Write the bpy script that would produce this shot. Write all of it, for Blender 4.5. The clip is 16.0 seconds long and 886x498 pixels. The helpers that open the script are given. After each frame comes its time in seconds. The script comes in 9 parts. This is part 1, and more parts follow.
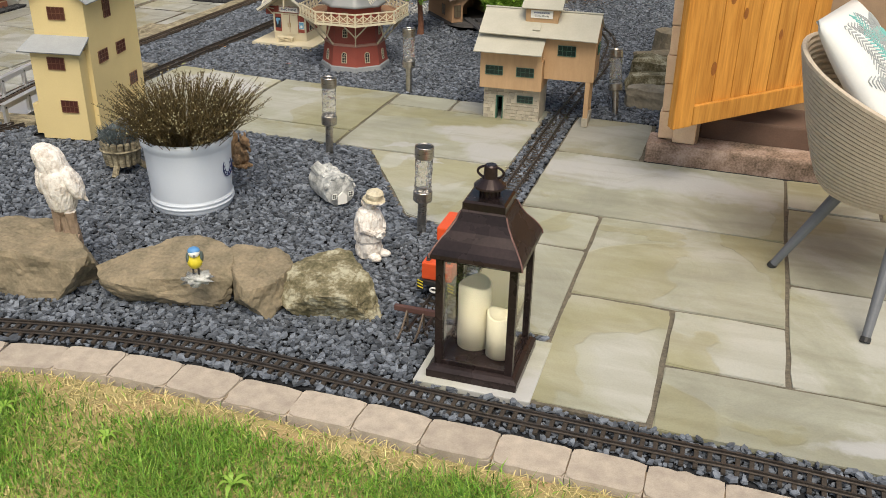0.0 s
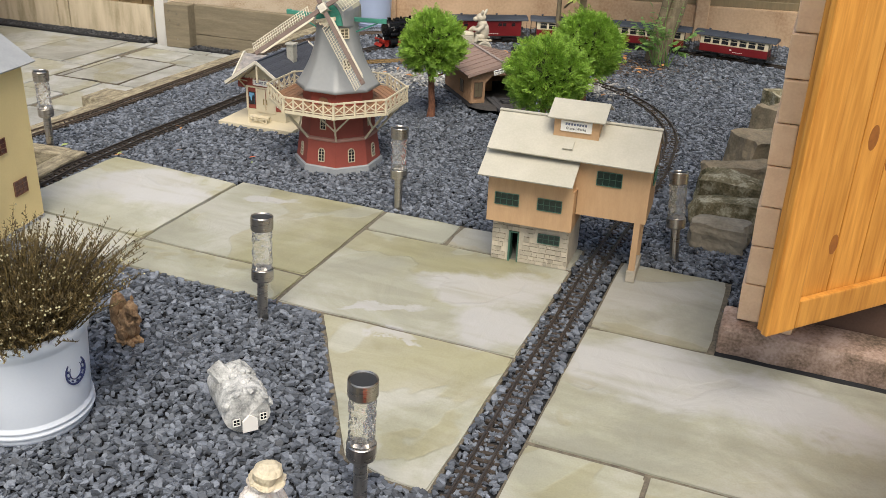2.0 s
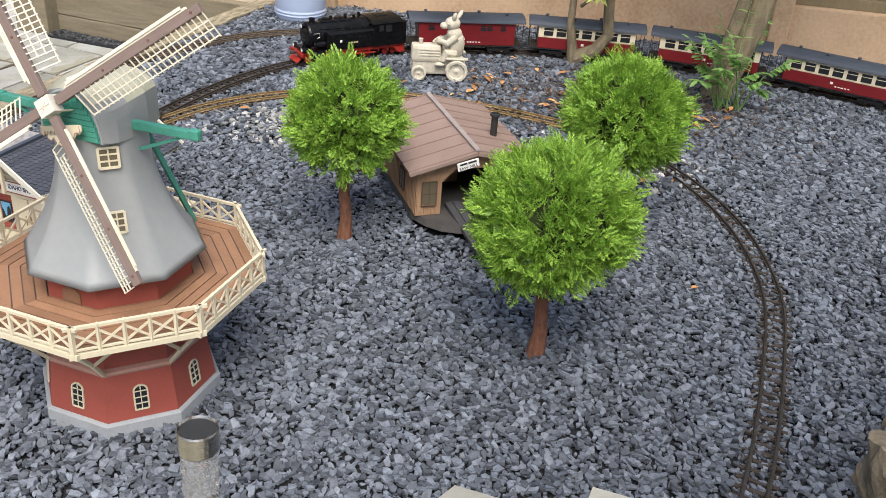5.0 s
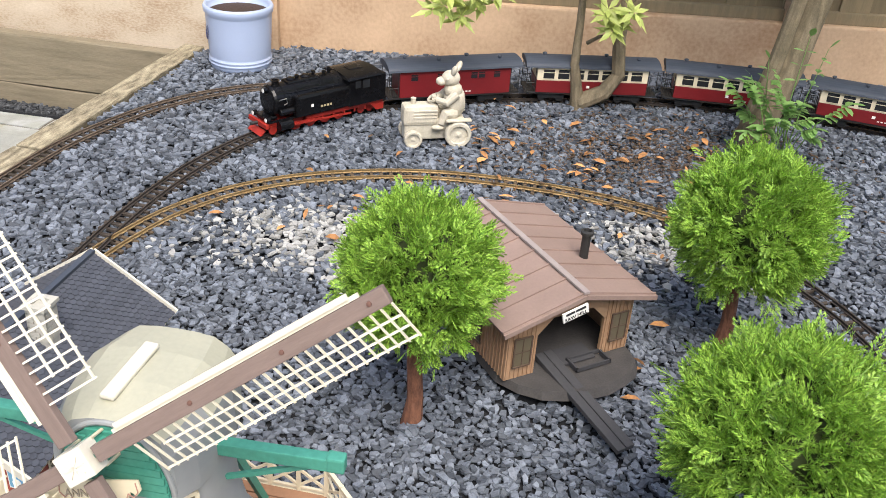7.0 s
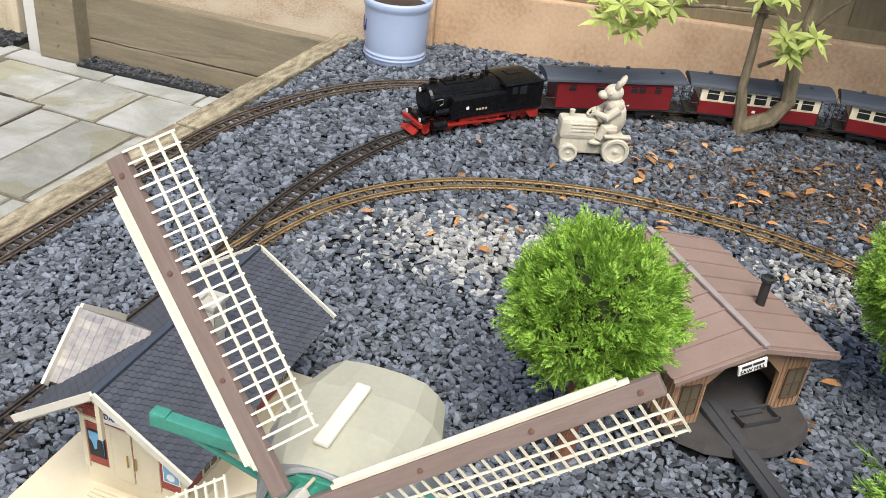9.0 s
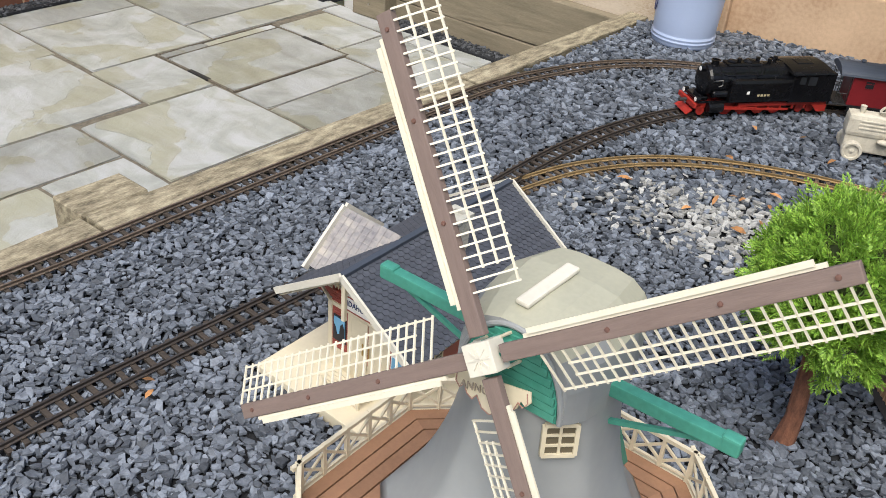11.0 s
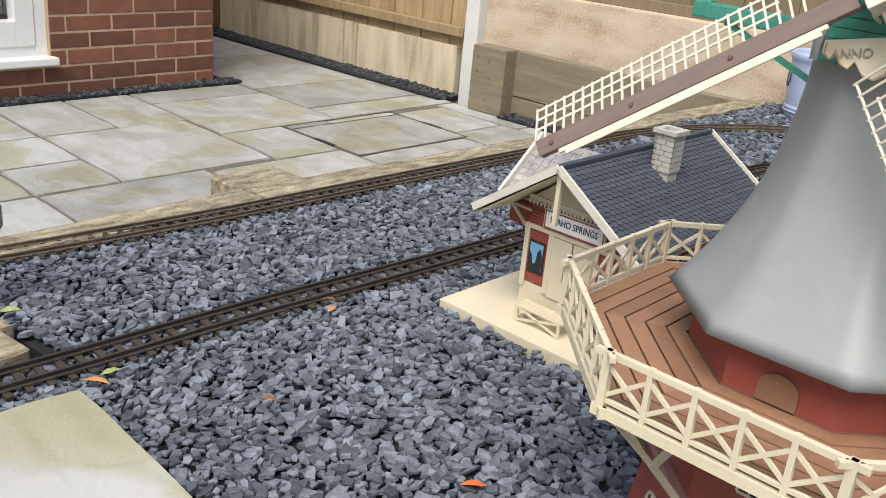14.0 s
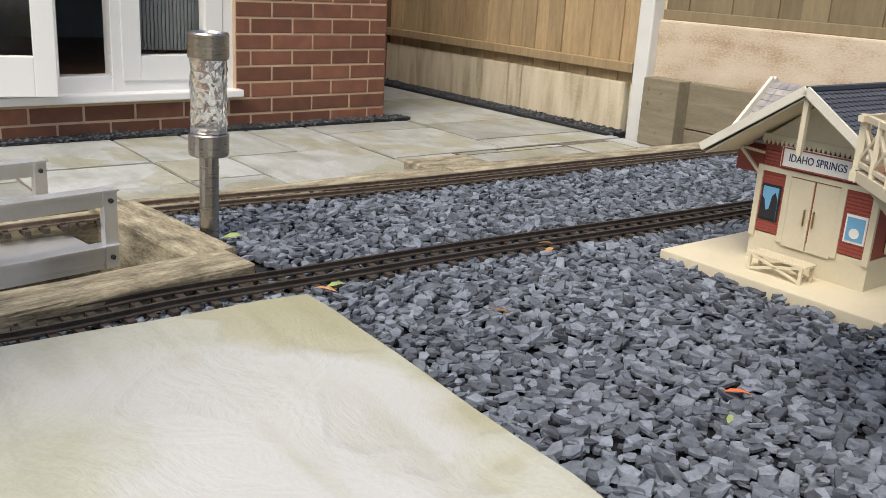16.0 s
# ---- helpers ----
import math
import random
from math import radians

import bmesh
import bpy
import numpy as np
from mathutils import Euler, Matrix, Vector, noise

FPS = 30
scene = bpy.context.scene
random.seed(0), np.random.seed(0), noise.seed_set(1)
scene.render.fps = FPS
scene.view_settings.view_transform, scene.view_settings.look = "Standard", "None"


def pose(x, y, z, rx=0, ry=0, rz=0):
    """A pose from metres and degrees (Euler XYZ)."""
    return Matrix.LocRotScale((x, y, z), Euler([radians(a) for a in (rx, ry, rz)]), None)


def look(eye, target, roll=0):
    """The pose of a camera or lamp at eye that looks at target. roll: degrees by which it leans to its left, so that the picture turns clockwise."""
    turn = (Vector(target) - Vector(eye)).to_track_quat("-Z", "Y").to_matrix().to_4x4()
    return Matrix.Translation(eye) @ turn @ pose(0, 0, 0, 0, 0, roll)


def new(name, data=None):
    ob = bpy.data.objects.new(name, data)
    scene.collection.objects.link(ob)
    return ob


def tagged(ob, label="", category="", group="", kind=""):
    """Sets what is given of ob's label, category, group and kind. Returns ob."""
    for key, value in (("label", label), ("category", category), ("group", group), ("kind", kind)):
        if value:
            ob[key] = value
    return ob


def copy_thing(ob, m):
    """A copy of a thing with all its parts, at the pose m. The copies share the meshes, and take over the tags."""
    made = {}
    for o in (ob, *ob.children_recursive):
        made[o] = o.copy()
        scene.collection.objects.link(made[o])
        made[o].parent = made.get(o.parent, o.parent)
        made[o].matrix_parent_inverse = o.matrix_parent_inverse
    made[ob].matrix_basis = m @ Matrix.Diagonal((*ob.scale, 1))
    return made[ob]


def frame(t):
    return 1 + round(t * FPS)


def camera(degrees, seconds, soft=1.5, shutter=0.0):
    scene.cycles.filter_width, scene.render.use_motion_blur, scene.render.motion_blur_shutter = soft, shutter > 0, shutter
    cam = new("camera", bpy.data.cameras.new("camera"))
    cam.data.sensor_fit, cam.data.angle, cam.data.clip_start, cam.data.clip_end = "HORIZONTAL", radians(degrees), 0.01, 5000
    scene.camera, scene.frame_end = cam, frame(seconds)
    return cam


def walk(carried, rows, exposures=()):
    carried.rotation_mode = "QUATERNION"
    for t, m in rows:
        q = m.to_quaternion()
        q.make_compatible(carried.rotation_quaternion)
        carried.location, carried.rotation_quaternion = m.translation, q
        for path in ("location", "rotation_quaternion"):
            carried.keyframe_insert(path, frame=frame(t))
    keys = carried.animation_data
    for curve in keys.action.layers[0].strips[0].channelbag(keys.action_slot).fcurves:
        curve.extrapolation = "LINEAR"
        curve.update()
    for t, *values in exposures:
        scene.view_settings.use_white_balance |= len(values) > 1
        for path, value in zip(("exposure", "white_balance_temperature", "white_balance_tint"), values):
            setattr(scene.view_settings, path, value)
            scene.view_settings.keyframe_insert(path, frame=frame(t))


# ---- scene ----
cam = camera(51.7, 16.0, 0.9)
PATH = [
    (0, (0.484, 0.007, 1.338), (0.332, 1.791, 0.447), 1.2),
    (0.5, (0.474, 0.289, 1.315), (0.268, 2.067, 0.422), 1.2),
    (1, (0.495, 0.591, 1.338), (0.274, 2.375, 0.459), 1.7),
    (1.5, (0.478, 0.93, 1.349), (0.248, 2.72, 0.488), 2.2),
    (2, (0.544, 1.292, 1.325), (0.288, 3.087, 0.481), 2.4),
    (2.5, (0.566, 1.652, 1.35), (0.268, 3.436, 0.498), 2.7),
    (3, (0.602, 2.033, 1.275), (0.243, 3.773, 0.357), 2.8),
    (3.5, (0.627, 2.464, 1.258), (0.243, 4.175, 0.296), 3.4),
    (4, (0.578, 2.838, 1.253), (0.206, 4.542, 0.274), 3.9),
    (4.2, (0.563, 2.974, 1.244), (0.2, 4.679, 0.263), 4.1),
    (6.5, (-0.053, 4.023, 1.272), (0.006, 5.76, 0.282), 3.8),
    (7, (-0.158, 4.157, 1.27), (-0.117, 5.886, 0.264), 4.0),
    (7.5, (-0.307, 4.272, 1.271), (-0.303, 5.994, 0.253), 4.2),
    (8, (-0.345, 4.304, 1.288), (-0.389, 6.021, 0.263), 4.5),
    (8.5, (-0.313, 4.289, 1.268), (-0.405, 5.998, 0.234), 5.3),
    (9, (-0.302, 4.248, 1.269), (-0.479, 5.95, 0.234), 6.2),
    (9.5, (-0.286, 4.207, 1.227), (-0.598, 5.884, 0.182), 7.1),
    (9.7, (-0.263, 4.194, 1.215), (-0.647, 5.852, 0.166), 7.1),
    (11.8, (-0.21, 4.111, 1.199), (-1.009, 5.582, 0.103), 4.3),
    (12, (-0.205, 4.089, 1.206), (-1.017, 5.552, 0.11), 4.3),
    (12.5, (-0.232, 4.041, 1.181), (-1.109, 5.479, 0.102), 3.6),
    (13, (-0.293, 3.968, 1.111), (-1.173, 5.43, 0.068), 3.5),
    (13.5, (-0.34, 3.937, 0.912), (-1.24, 5.504, 0.055), 4.6),
    (14, (-0.362, 3.942, 0.699), (-1.296, 5.554, -0.029), 5.5),
    (14.5, (-0.425, 3.907, 0.568), (-1.479, 5.47, -0.1), 4.2),
    (15, (-0.456, 3.885, 0.47), (-1.602, 5.403, -0.15), 4.1),
    (15.5, (-0.45, 3.881, 0.451), (-1.64, 5.371, -0.152), 3.7),
    (16, (-0.45, 3.866, 0.445), (-1.67, 5.34, -0.14), 3.5),
]
EXPOSURES = [(0.0, 0.60, 7450, 7), (2.5, 0.79, 7050, 9), (4.0, 0.88, 6750, 9), (6.5, 1.36, 6700, 11), (7.3, 1.24, 6700, 10), (9.5, 1.06, 6650, 8), (12.5, 0.83, 6550, 9), (14.0, 0.92, 6700, 9), (16.0, 0.84, 6900, 9)]
walk(cam, [(t, look(eye, target, roll)) for t, eye, target, roll in PATH], EXPOSURES)


# ---- light ----
SUN_EL, SUN_ROT = radians(65), radians(162)
world = bpy.data.worlds.new("sky")
scene.world = world
world.use_nodes = True
wn = world.node_tree
sky = wn.nodes.new("ShaderNodeTexSky")
sky.sky_type, sky.sun_disc = "NISHITA", False
sky.sun_elevation, sky.sun_rotation = SUN_EL, SUN_ROT
sky.dust_density, sky.ozone_density = 3.0, 1.0
wn.links.new(sky.outputs[0], wn.nodes["Background"].inputs[0])
wn.nodes["Background"].inputs[1].default_value = 0.095
sun = new("sun", bpy.data.lights.new("sun", "SUN"))
sun.data.energy, sun.data.angle, sun.data.color = 1.95, radians(40), (1.0, 0.96, 0.9)
sun.matrix_world = look((math.sin(SUN_ROT) * math.cos(SUN_EL) * 20, math.cos(SUN_ROT) * math.cos(SUN_EL) * 20, math.sin(SUN_EL) * 20), (0, 4, 0))

# ---- helpers of this scene ----
rnd = random.Random(7)


def surf(name, a, b=None, scale=14.0, rough=0.7, metal=0.0, bump=0.15, fine=160.0, spread=0.25, spec=0.4, each=0.0, stretch=None, transmission=0.0, third=None, island=0.0):
    """A surface of two tones: patches at one scale, grain at a finer one, relief from both; each: how far pieces differ."""
    m = bpy.data.materials.new(name)
    m.use_nodes = True
    nt = m.node_tree
    bsdf = nt.nodes["Principled BSDF"]
    link = nt.links.new
    b = b or tuple(min(1.0, c * 0.72) for c in a)
    co = nt.nodes.new("ShaderNodeTexCoord")
    src = co.outputs["Object"]
    if stretch:
        mp = nt.nodes.new("ShaderNodeMapping")
        mp.inputs["Scale"].default_value = stretch
        link(src, mp.inputs["Vector"])
        src = mp.outputs[0]
    if each or island:
        info = nt.nodes.new("ShaderNodeNewGeometry" if island else "ShaderNodeObjectInfo")
        key = info.outputs["Random Per Island"] if island else info.outputs["Random"]
        add = nt.nodes.new("ShaderNodeVectorMath")
        add.operation = "ADD"
        sc = nt.nodes.new("ShaderNodeMath")
        sc.operation = "MULTIPLY"
        sc.inputs[1].default_value = 37.0
        link(key, sc.inputs[0])
        link(src, add.inputs[0])
        link(sc.outputs[0], add.inputs[1])
        src = add.outputs[0]
    n1, n2 = nt.nodes.new("ShaderNodeTexNoise"), nt.nodes.new("ShaderNodeTexNoise")
    for n, s, d in ((n1, scale, 5.0), (n2, fine, 3.0)):
        n.inputs["Scale"].default_value, n.inputs["Detail"].default_value = s, d
        link(src, n.inputs["Vector"])
    mix = nt.nodes.new("ShaderNodeMath")
    mix.operation = "MULTIPLY_ADD"
    mix.inputs[1].default_value = 0.35
    link(n2.outputs[0], mix.inputs[0])
    half = nt.nodes.new("ShaderNodeMath")
    half.operation = "MULTIPLY"
    half.inputs[1].default_value = 0.65
    link(n1.outputs[0], half.inputs[0])
    link(half.outputs[0], mix.inputs[2])
    ramp = nt.nodes.new("ShaderNodeValToRGB")
    el = ramp.color_ramp.elements
    el[0].position, el[1].position = 0.5 - spread, 0.5 + spread
    el[0].color, el[1].color = (*b, 1), (*a, 1)
    if third:
        e = el.new(0.5)
        e.color = (*third, 1)
    link(mix.outputs[0], ramp.inputs[0])
    out = ramp.outputs[0]
    if each or island:
        hsv = nt.nodes.new("ShaderNodeHueSaturation")
        mr = nt.nodes.new("ShaderNodeMapRange")
        amount = each or island
        mr.inputs["To Min"].default_value, mr.inputs["To Max"].default_value = 1 - amount, 1 + amount
        link(key, mr.inputs[0])
        link(mr.outputs[0], hsv.inputs["Value"])
        link(out, hsv.inputs["Color"])
        out = hsv.outputs[0]
    link(out, bsdf.inputs["Base Color"])
    rr = nt.nodes.new("ShaderNodeMapRange")
    rr.inputs["To Min"].default_value, rr.inputs["To Max"].default_value = max(0.03, rough - 0.12), min(1.0, rough + 0.12)
    link(n1.outputs[0], rr.inputs[0])
    link(rr.outputs[0], bsdf.inputs["Roughness"])
    bsdf.inputs["Metallic"].default_value = metal
    bsdf.inputs["Specular IOR Level"].default_value = spec
    bsdf.inputs["Transmission Weight"].default_value = transmission
    if bump:
        bp = nt.nodes.new("ShaderNodeBump")
        bp.inputs["Strength"].default_value, bp.inputs["Distance"].default_value = bump, 0.004
        link(mix.outputs[0], bp.inputs["Height"])
        link(bp.outputs[0], bsdf.inputs["Normal"])
    return m


def stone(name, pale, mid, stain, scale=2.4, rough=0.6, each=0.1, relief=0.35, pale_spots=(), pale_spot_colour=(0.455, 0.46, 0.47)):
    """Riven paving stone: cloudy pale and stained areas, long faint streaks, speckle and a split surface."""
    m = bpy.data.materials.new(name)
    m.use_nodes = True
    nt = m.node_tree
    bsdf = nt.nodes["Principled BSDF"]
    link = nt.links.new

    def node(kind, **ins):
        n = nt.nodes.new(kind)
        for k, v in ins.items():
            n.inputs[k].default_value = v
        return n

    def blend(how, fac, a, b):
        n = nt.nodes.new("ShaderNodeMixRGB")
        n.blend_type = how
        for s, v in zip(n.inputs, (fac, a, b)):
            if hasattr(v, "is_linked"):
                link(v, s)
            else:
                s.default_value = v
        return n.outputs[0]

    def ramp(src, *stops):
        n = nt.nodes.new("ShaderNodeValToRGB")
        el = n.color_ramp.elements
        el[0].position, el[0].color = stops[0][0], (*stops[0][1], 1)
        el[1].position, el[1].color = stops[-1][0], (*stops[-1][1], 1)
        for p, c in stops[1:-1]:
            el.new(p).color = (*c, 1)
        link(src, n.inputs[0])
        return n.outputs[0]

    co, info = nt.nodes.new("ShaderNodeTexCoord"), nt.nodes.new("ShaderNodeObjectInfo")
    sc = nt.nodes.new("ShaderNodeMath")
    sc.operation, sc.inputs[1].default_value = "MULTIPLY", 61.0
    link(info.outputs["Random"], sc.inputs[0])
    add = nt.nodes.new("ShaderNodeVectorMath")
    link(co.outputs["Object"], add.inputs[0])
    link(sc.outputs[0], add.inputs[1])
    at = add.outputs[0]
    cloud = node("ShaderNodeTexNoise", Scale=scale, Detail=7.0, Roughness=0.62, Distortion=0.9)
    patch = node("ShaderNodeTexNoise", Scale=scale * 0.8, Detail=4.0, Roughness=0.55, Distortion=0.4)
    speck = node("ShaderNodeTexNoise", Scale=190.0, Detail=3.0)
    crack = node("ShaderNodeTexNoise", Scale=scale * 3.2, Detail=8.0, Roughness=0.66, Distortion=1.4)
    rot = nt.nodes.new("ShaderNodeMapping")
    rot.inputs["Rotation"].default_value, rot.inputs["Scale"].default_value = (0, 0, 0.5), (3.0, 16.0, 3.0)
    link(at, rot.inputs["Vector"])
    streak = node("ShaderNodeTexNoise", Scale=1.0, Detail=5.0, Distortion=0.6)
    link(rot.outputs[0], streak.inputs["Vector"])
    off = nt.nodes.new("ShaderNodeVectorMath")
    off.inputs[1].default_value = (9.3, 4.1, 2.2)
    link(at, off.inputs[0])
    for n in (cloud, speck, crack):
        link(at, n.inputs["Vector"])
    link(off.outputs[0], patch.inputs["Vector"])
    lean = nt.nodes.new("ShaderNodeMapRange")
    lean.inputs["To Min"].default_value, lean.inputs["To Max"].default_value = -0.06, 0.04
    link(info.outputs["Random"], lean.inputs[0])
    tone = nt.nodes.new("ShaderNodeMath")
    link(cloud.outputs[0], tone.inputs[0])
    link(lean.outputs[0], tone.inputs[1])
    col = ramp(tone.outputs[0], (0.38, tuple(c * 0.84 for c in mid)), (0.49, mid), (0.57, pale))
    col = blend("MIX", ramp(patch.outputs[0], (0.48, (0, 0, 0)), (0.62, (0.7, 0.7, 0.7))), col, (*stain, 1))
    col = blend("MULTIPLY", 0.55, col, ramp(streak.outputs[0], (0.32, (0.78, 0.76, 0.7)), (0.6, (1.05, 1.05, 1.05))))
    col = blend("MULTIPLY", 0.22, col, ramp(speck.outputs[0], (0.3, (0.72, 0.72, 0.7)), (0.6, (1.06, 1.06, 1.06))))
    layer = node("ShaderNodeTexNoise", Scale=scale * 0.8, Detail=4.0, Roughness=0.5, Distortion=0.5)
    link(off.outputs[0], layer.inputs["Vector"])
    rim = ramp(layer.outputs[0], (0.535, (0, 0, 0)), (0.545, (1, 1, 1)))
    col = blend("MULTIPLY", rim, col, (0.92, 0.89, 0.80, 1))
    if pale_spots:
        # ragged white patches at given places on the slabs
        warp = node("ShaderNodeTexNoise", Scale=3.6, Detail=6.0, Roughness=0.6)
        link(co.outputs["Object"], warp.inputs["Vector"])
        push = nt.nodes.new("ShaderNodeVectorMath")
        push.operation = "MULTIPLY_ADD"
        push.inputs[1].default_value, push.inputs[2].default_value = (0.34, 0.34, 0.0), (-0.17, -0.17, 0.0)
        link(warp.outputs["Color"], push.inputs[0])
        moved = nt.nodes.new("ShaderNodeVectorMath")
        link(co.outputs["Object"], moved.inputs[0])
        link(push.outputs[0], moved.inputs[1])
        whole = None
        for u, v, ru, rv, turn in pale_spots:
            mp = nt.nodes.new("ShaderNodeMapping")
            mp.vector_type = "TEXTURE"
            mp.inputs["Location"].default_value, mp.inputs["Rotation"].default_value, mp.inputs["Scale"].default_value = (u, v, 0), (0, 0, radians(turn)), (ru, rv, 5.0)
            link(moved.outputs[0], mp.inputs["Vector"])
            far = nt.nodes.new("ShaderNodeVectorMath")
            far.operation = "LENGTH"
            link(mp.outputs[0], far.inputs[0])
            spot = nt.nodes.new("ShaderNodeMapRange")
            for key, val in (("From Min", 1.10), ("From Max", 0.80), ("To Min", 0.0), ("To Max", 0.78)):
                spot.inputs[key].default_value = val
            link(far.outputs["Value"], spot.inputs[0])
            if whole is None:
                whole = spot.outputs[0]
            else:
                mx = nt.nodes.new("ShaderNodeMath")
                mx.operation = "MAXIMUM"
                link(whole, mx.inputs[0])
                link(spot.outputs[0], mx.inputs[1])
                whole = mx.outputs[0]
        thin = nt.nodes.new("ShaderNodeMath")
        thin.operation = "MULTIPLY"
        link(whole, thin.inputs[0])
        link(ramp(streak.outputs[0], (0.28, (0.45, 0.45, 0.45)), (0.5, (1, 1, 1))), thin.inputs[1])
        col = blend("MIX", thin.outputs[0], col, (*pale_spot_colour, 1))
    hsv = nt.nodes.new("ShaderNodeHueSaturation")
    mr = nt.nodes.new("ShaderNodeMapRange")
    mr.inputs["To Min"].default_value, mr.inputs["To Max"].default_value = 1 - each, 1 + each
    link(info.outputs["Random"], mr.inputs[0])
    link(mr.outputs[0], hsv.inputs["Value"])
    link(col, hsv.inputs["Color"])
    link(hsv.outputs[0], bsdf.inputs["Base Color"])
    rr = nt.nodes.new("ShaderNodeMapRange")
    rr.inputs["To Min"].default_value, rr.inputs["To Max"].default_value = rough - 0.16, rough + 0.16
    link(crack.outputs[0], rr.inputs[0])
    link(rr.outputs[0], bsdf.inputs["Roughness"])
    bsdf.inputs["Specular IOR Level"].default_value = 0.4
    b1, b2 = nt.nodes.new("ShaderNodeBump"), nt.nodes.new("ShaderNodeBump")
    b1.inputs["Strength"].default_value, b1.inputs["Distance"].default_value = relief, 0.012
    b2.inputs["Strength"].default_value, b2.inputs["Distance"].default_value = 0.12, 0.002
    link(crack.outputs[0], b1.inputs["Height"])
    link(speck.outputs[0], b2.inputs["Height"])
    b3 = nt.nodes.new("ShaderNodeBump")
    b3.inputs["Strength"].default_value, b3.inputs["Distance"].default_value, b3.invert = 0.5, 0.003, True
    link(rim, b3.inputs["Height"])
    link(b3.outputs[0], b1.inputs["Normal"])
    link(b1.outputs[0], b2.inputs["Normal"])
    link(b2.outputs[0], bsdf.inputs["Normal"])
    return m


def plain(name, a, rough=0.5, metal=0.0, transmission=0.0, alpha=1.0, emit=0.0):
    m = bpy.data.materials.new(name)
    m.use_nodes = True
    s = m.node_tree.nodes["Principled BSDF"]
    s.inputs["Base Color"].default_value = (*a, 1)
    s.inputs["Roughness"].default_value, s.inputs["Metallic"].default_value = rough, metal
    s.inputs["Transmission Weight"].default_value, s.inputs["Alpha"].default_value = transmission, alpha
    if emit:
        s.inputs["Emission Color"].default_value, s.inputs["Emission Strength"].default_value = (*a, 1), emit
    return m


def mesh_of(name, bm, mat, smooth=False):
    me = bpy.data.meshes.new(name)
    bm.normal_update()
    bm.to_mesh(me)
    bm.free()
    for one in (mat if isinstance(mat, (list, tuple)) else [mat]):
        me.materials.append(one)
    if smooth:
        me.polygons.foreach_set("use_smooth", [True] * len(me.polygons))
    return me


def part(name, bm, mat, parent=None, label="", smooth=False, at=None):
    """Links a bmesh as one mesh object, under a thing or a part; the mesh is in its parent's frame."""
    ob = new(name, mesh_of(name, bm, mat, smooth))
    if parent:
        ob.parent = parent
    if at is not None:
        ob.matrix_basis = at
    return tagged(ob, label) if label else ob


def piece(name, me, parent, at):
    """One more object on a shared mesh."""
    ob = new(name, me)
    ob.parent = parent
    ob.matrix_basis = at
    return ob


def thing(name, at, label, category, group="", kind=""):
    ob = new(name)
    ob.empty_display_size = 0.05
    ob.matrix_basis = at
    return tagged(ob, label, category, group, kind)


def B():
    return bmesh.new()


def box(bm, x0, x1, y0, y1, z0, z1, bevel=0.0, m=None, mi=0):
    r = bmesh.ops.create_cube(bm, size=1.0)
    vs = r["verts"]
    for v in vs:
        v.co = Vector(((x0 + x1) / 2 + v.co.x * (x1 - x0), (y0 + y1) / 2 + v.co.y * (y1 - y0), (z0 + z1) / 2 + v.co.z * (z1 - z0)))
    fs = set(f for v in vs for f in v.link_faces)
    if bevel:
        r = bmesh.ops.bevel(bm, geom=list({e for f in fs for e in f.edges}), offset=bevel, segments=2, affect="EDGES", profile=0.6)
        vs = list({v for v in r["verts"]} | {v for v in vs if v.is_valid})
        fs = {f for v in vs for f in v.link_faces}
    if mi:
        for f in fs:
            f.material_index = mi
    if m:
        bmesh.ops.transform(bm, matrix=m, verts=[v for v in vs if v.is_valid])
    return bm


def bar(bm, p, q, w, h=None, up=(0, 0, 1), bevel=0.0):
    """A square bar from p to q, w wide and h high."""
    p, q = Vector(p), Vector(q)
    d = q - p
    y = d.normalized()
    x = y.cross(Vector(up))
    x = x.normalized() if x.length > 1e-6 else Vector((1, 0, 0))
    z = x.cross(y)
    m = Matrix((x, y, z)).transposed().to_4x4()
    m.translation = (p + q) / 2
    h = h or w
    return box(bm, -w / 2, w / 2, -d.length / 2, d.length / 2, -h / 2, h / 2, bevel, m)


def tube(bm, points, radii, sides=10, caps=True):
    """A round tube along points."""
    pts = [Vector(p) for p in points]
    if not isinstance(radii, (list, tuple)):
        radii = [radii] * len(pts)
    rings = []
    ref = None
    for i, p in enumerate(pts):
        d = (pts[min(i + 1, len(pts) - 1)] - pts[max(i - 1, 0)]).normalized()
        if ref is None:
            ref = Vector((1, 0, 0)) if abs(d.x) < 0.8 else Vector((0, 1, 0))
        x = (ref - d * ref.dot(d)).normalized()
        ref = x
        y = d.cross(x)
        rings.append([bm.verts.new(p + (x * math.cos(a) + y * math.sin(a)) * radii[i]) for a in (k * math.tau / sides for k in range(sides))])
    for a, b in zip(rings, rings[1:]):
        for k in range(sides):
            bm.faces.new((a[k], a[(k + 1) % sides], b[(k + 1) % sides], b[k]))
    if caps:
        bm.faces.new(rings[0][::-1])
        bm.faces.new(rings[-1])
    return bm


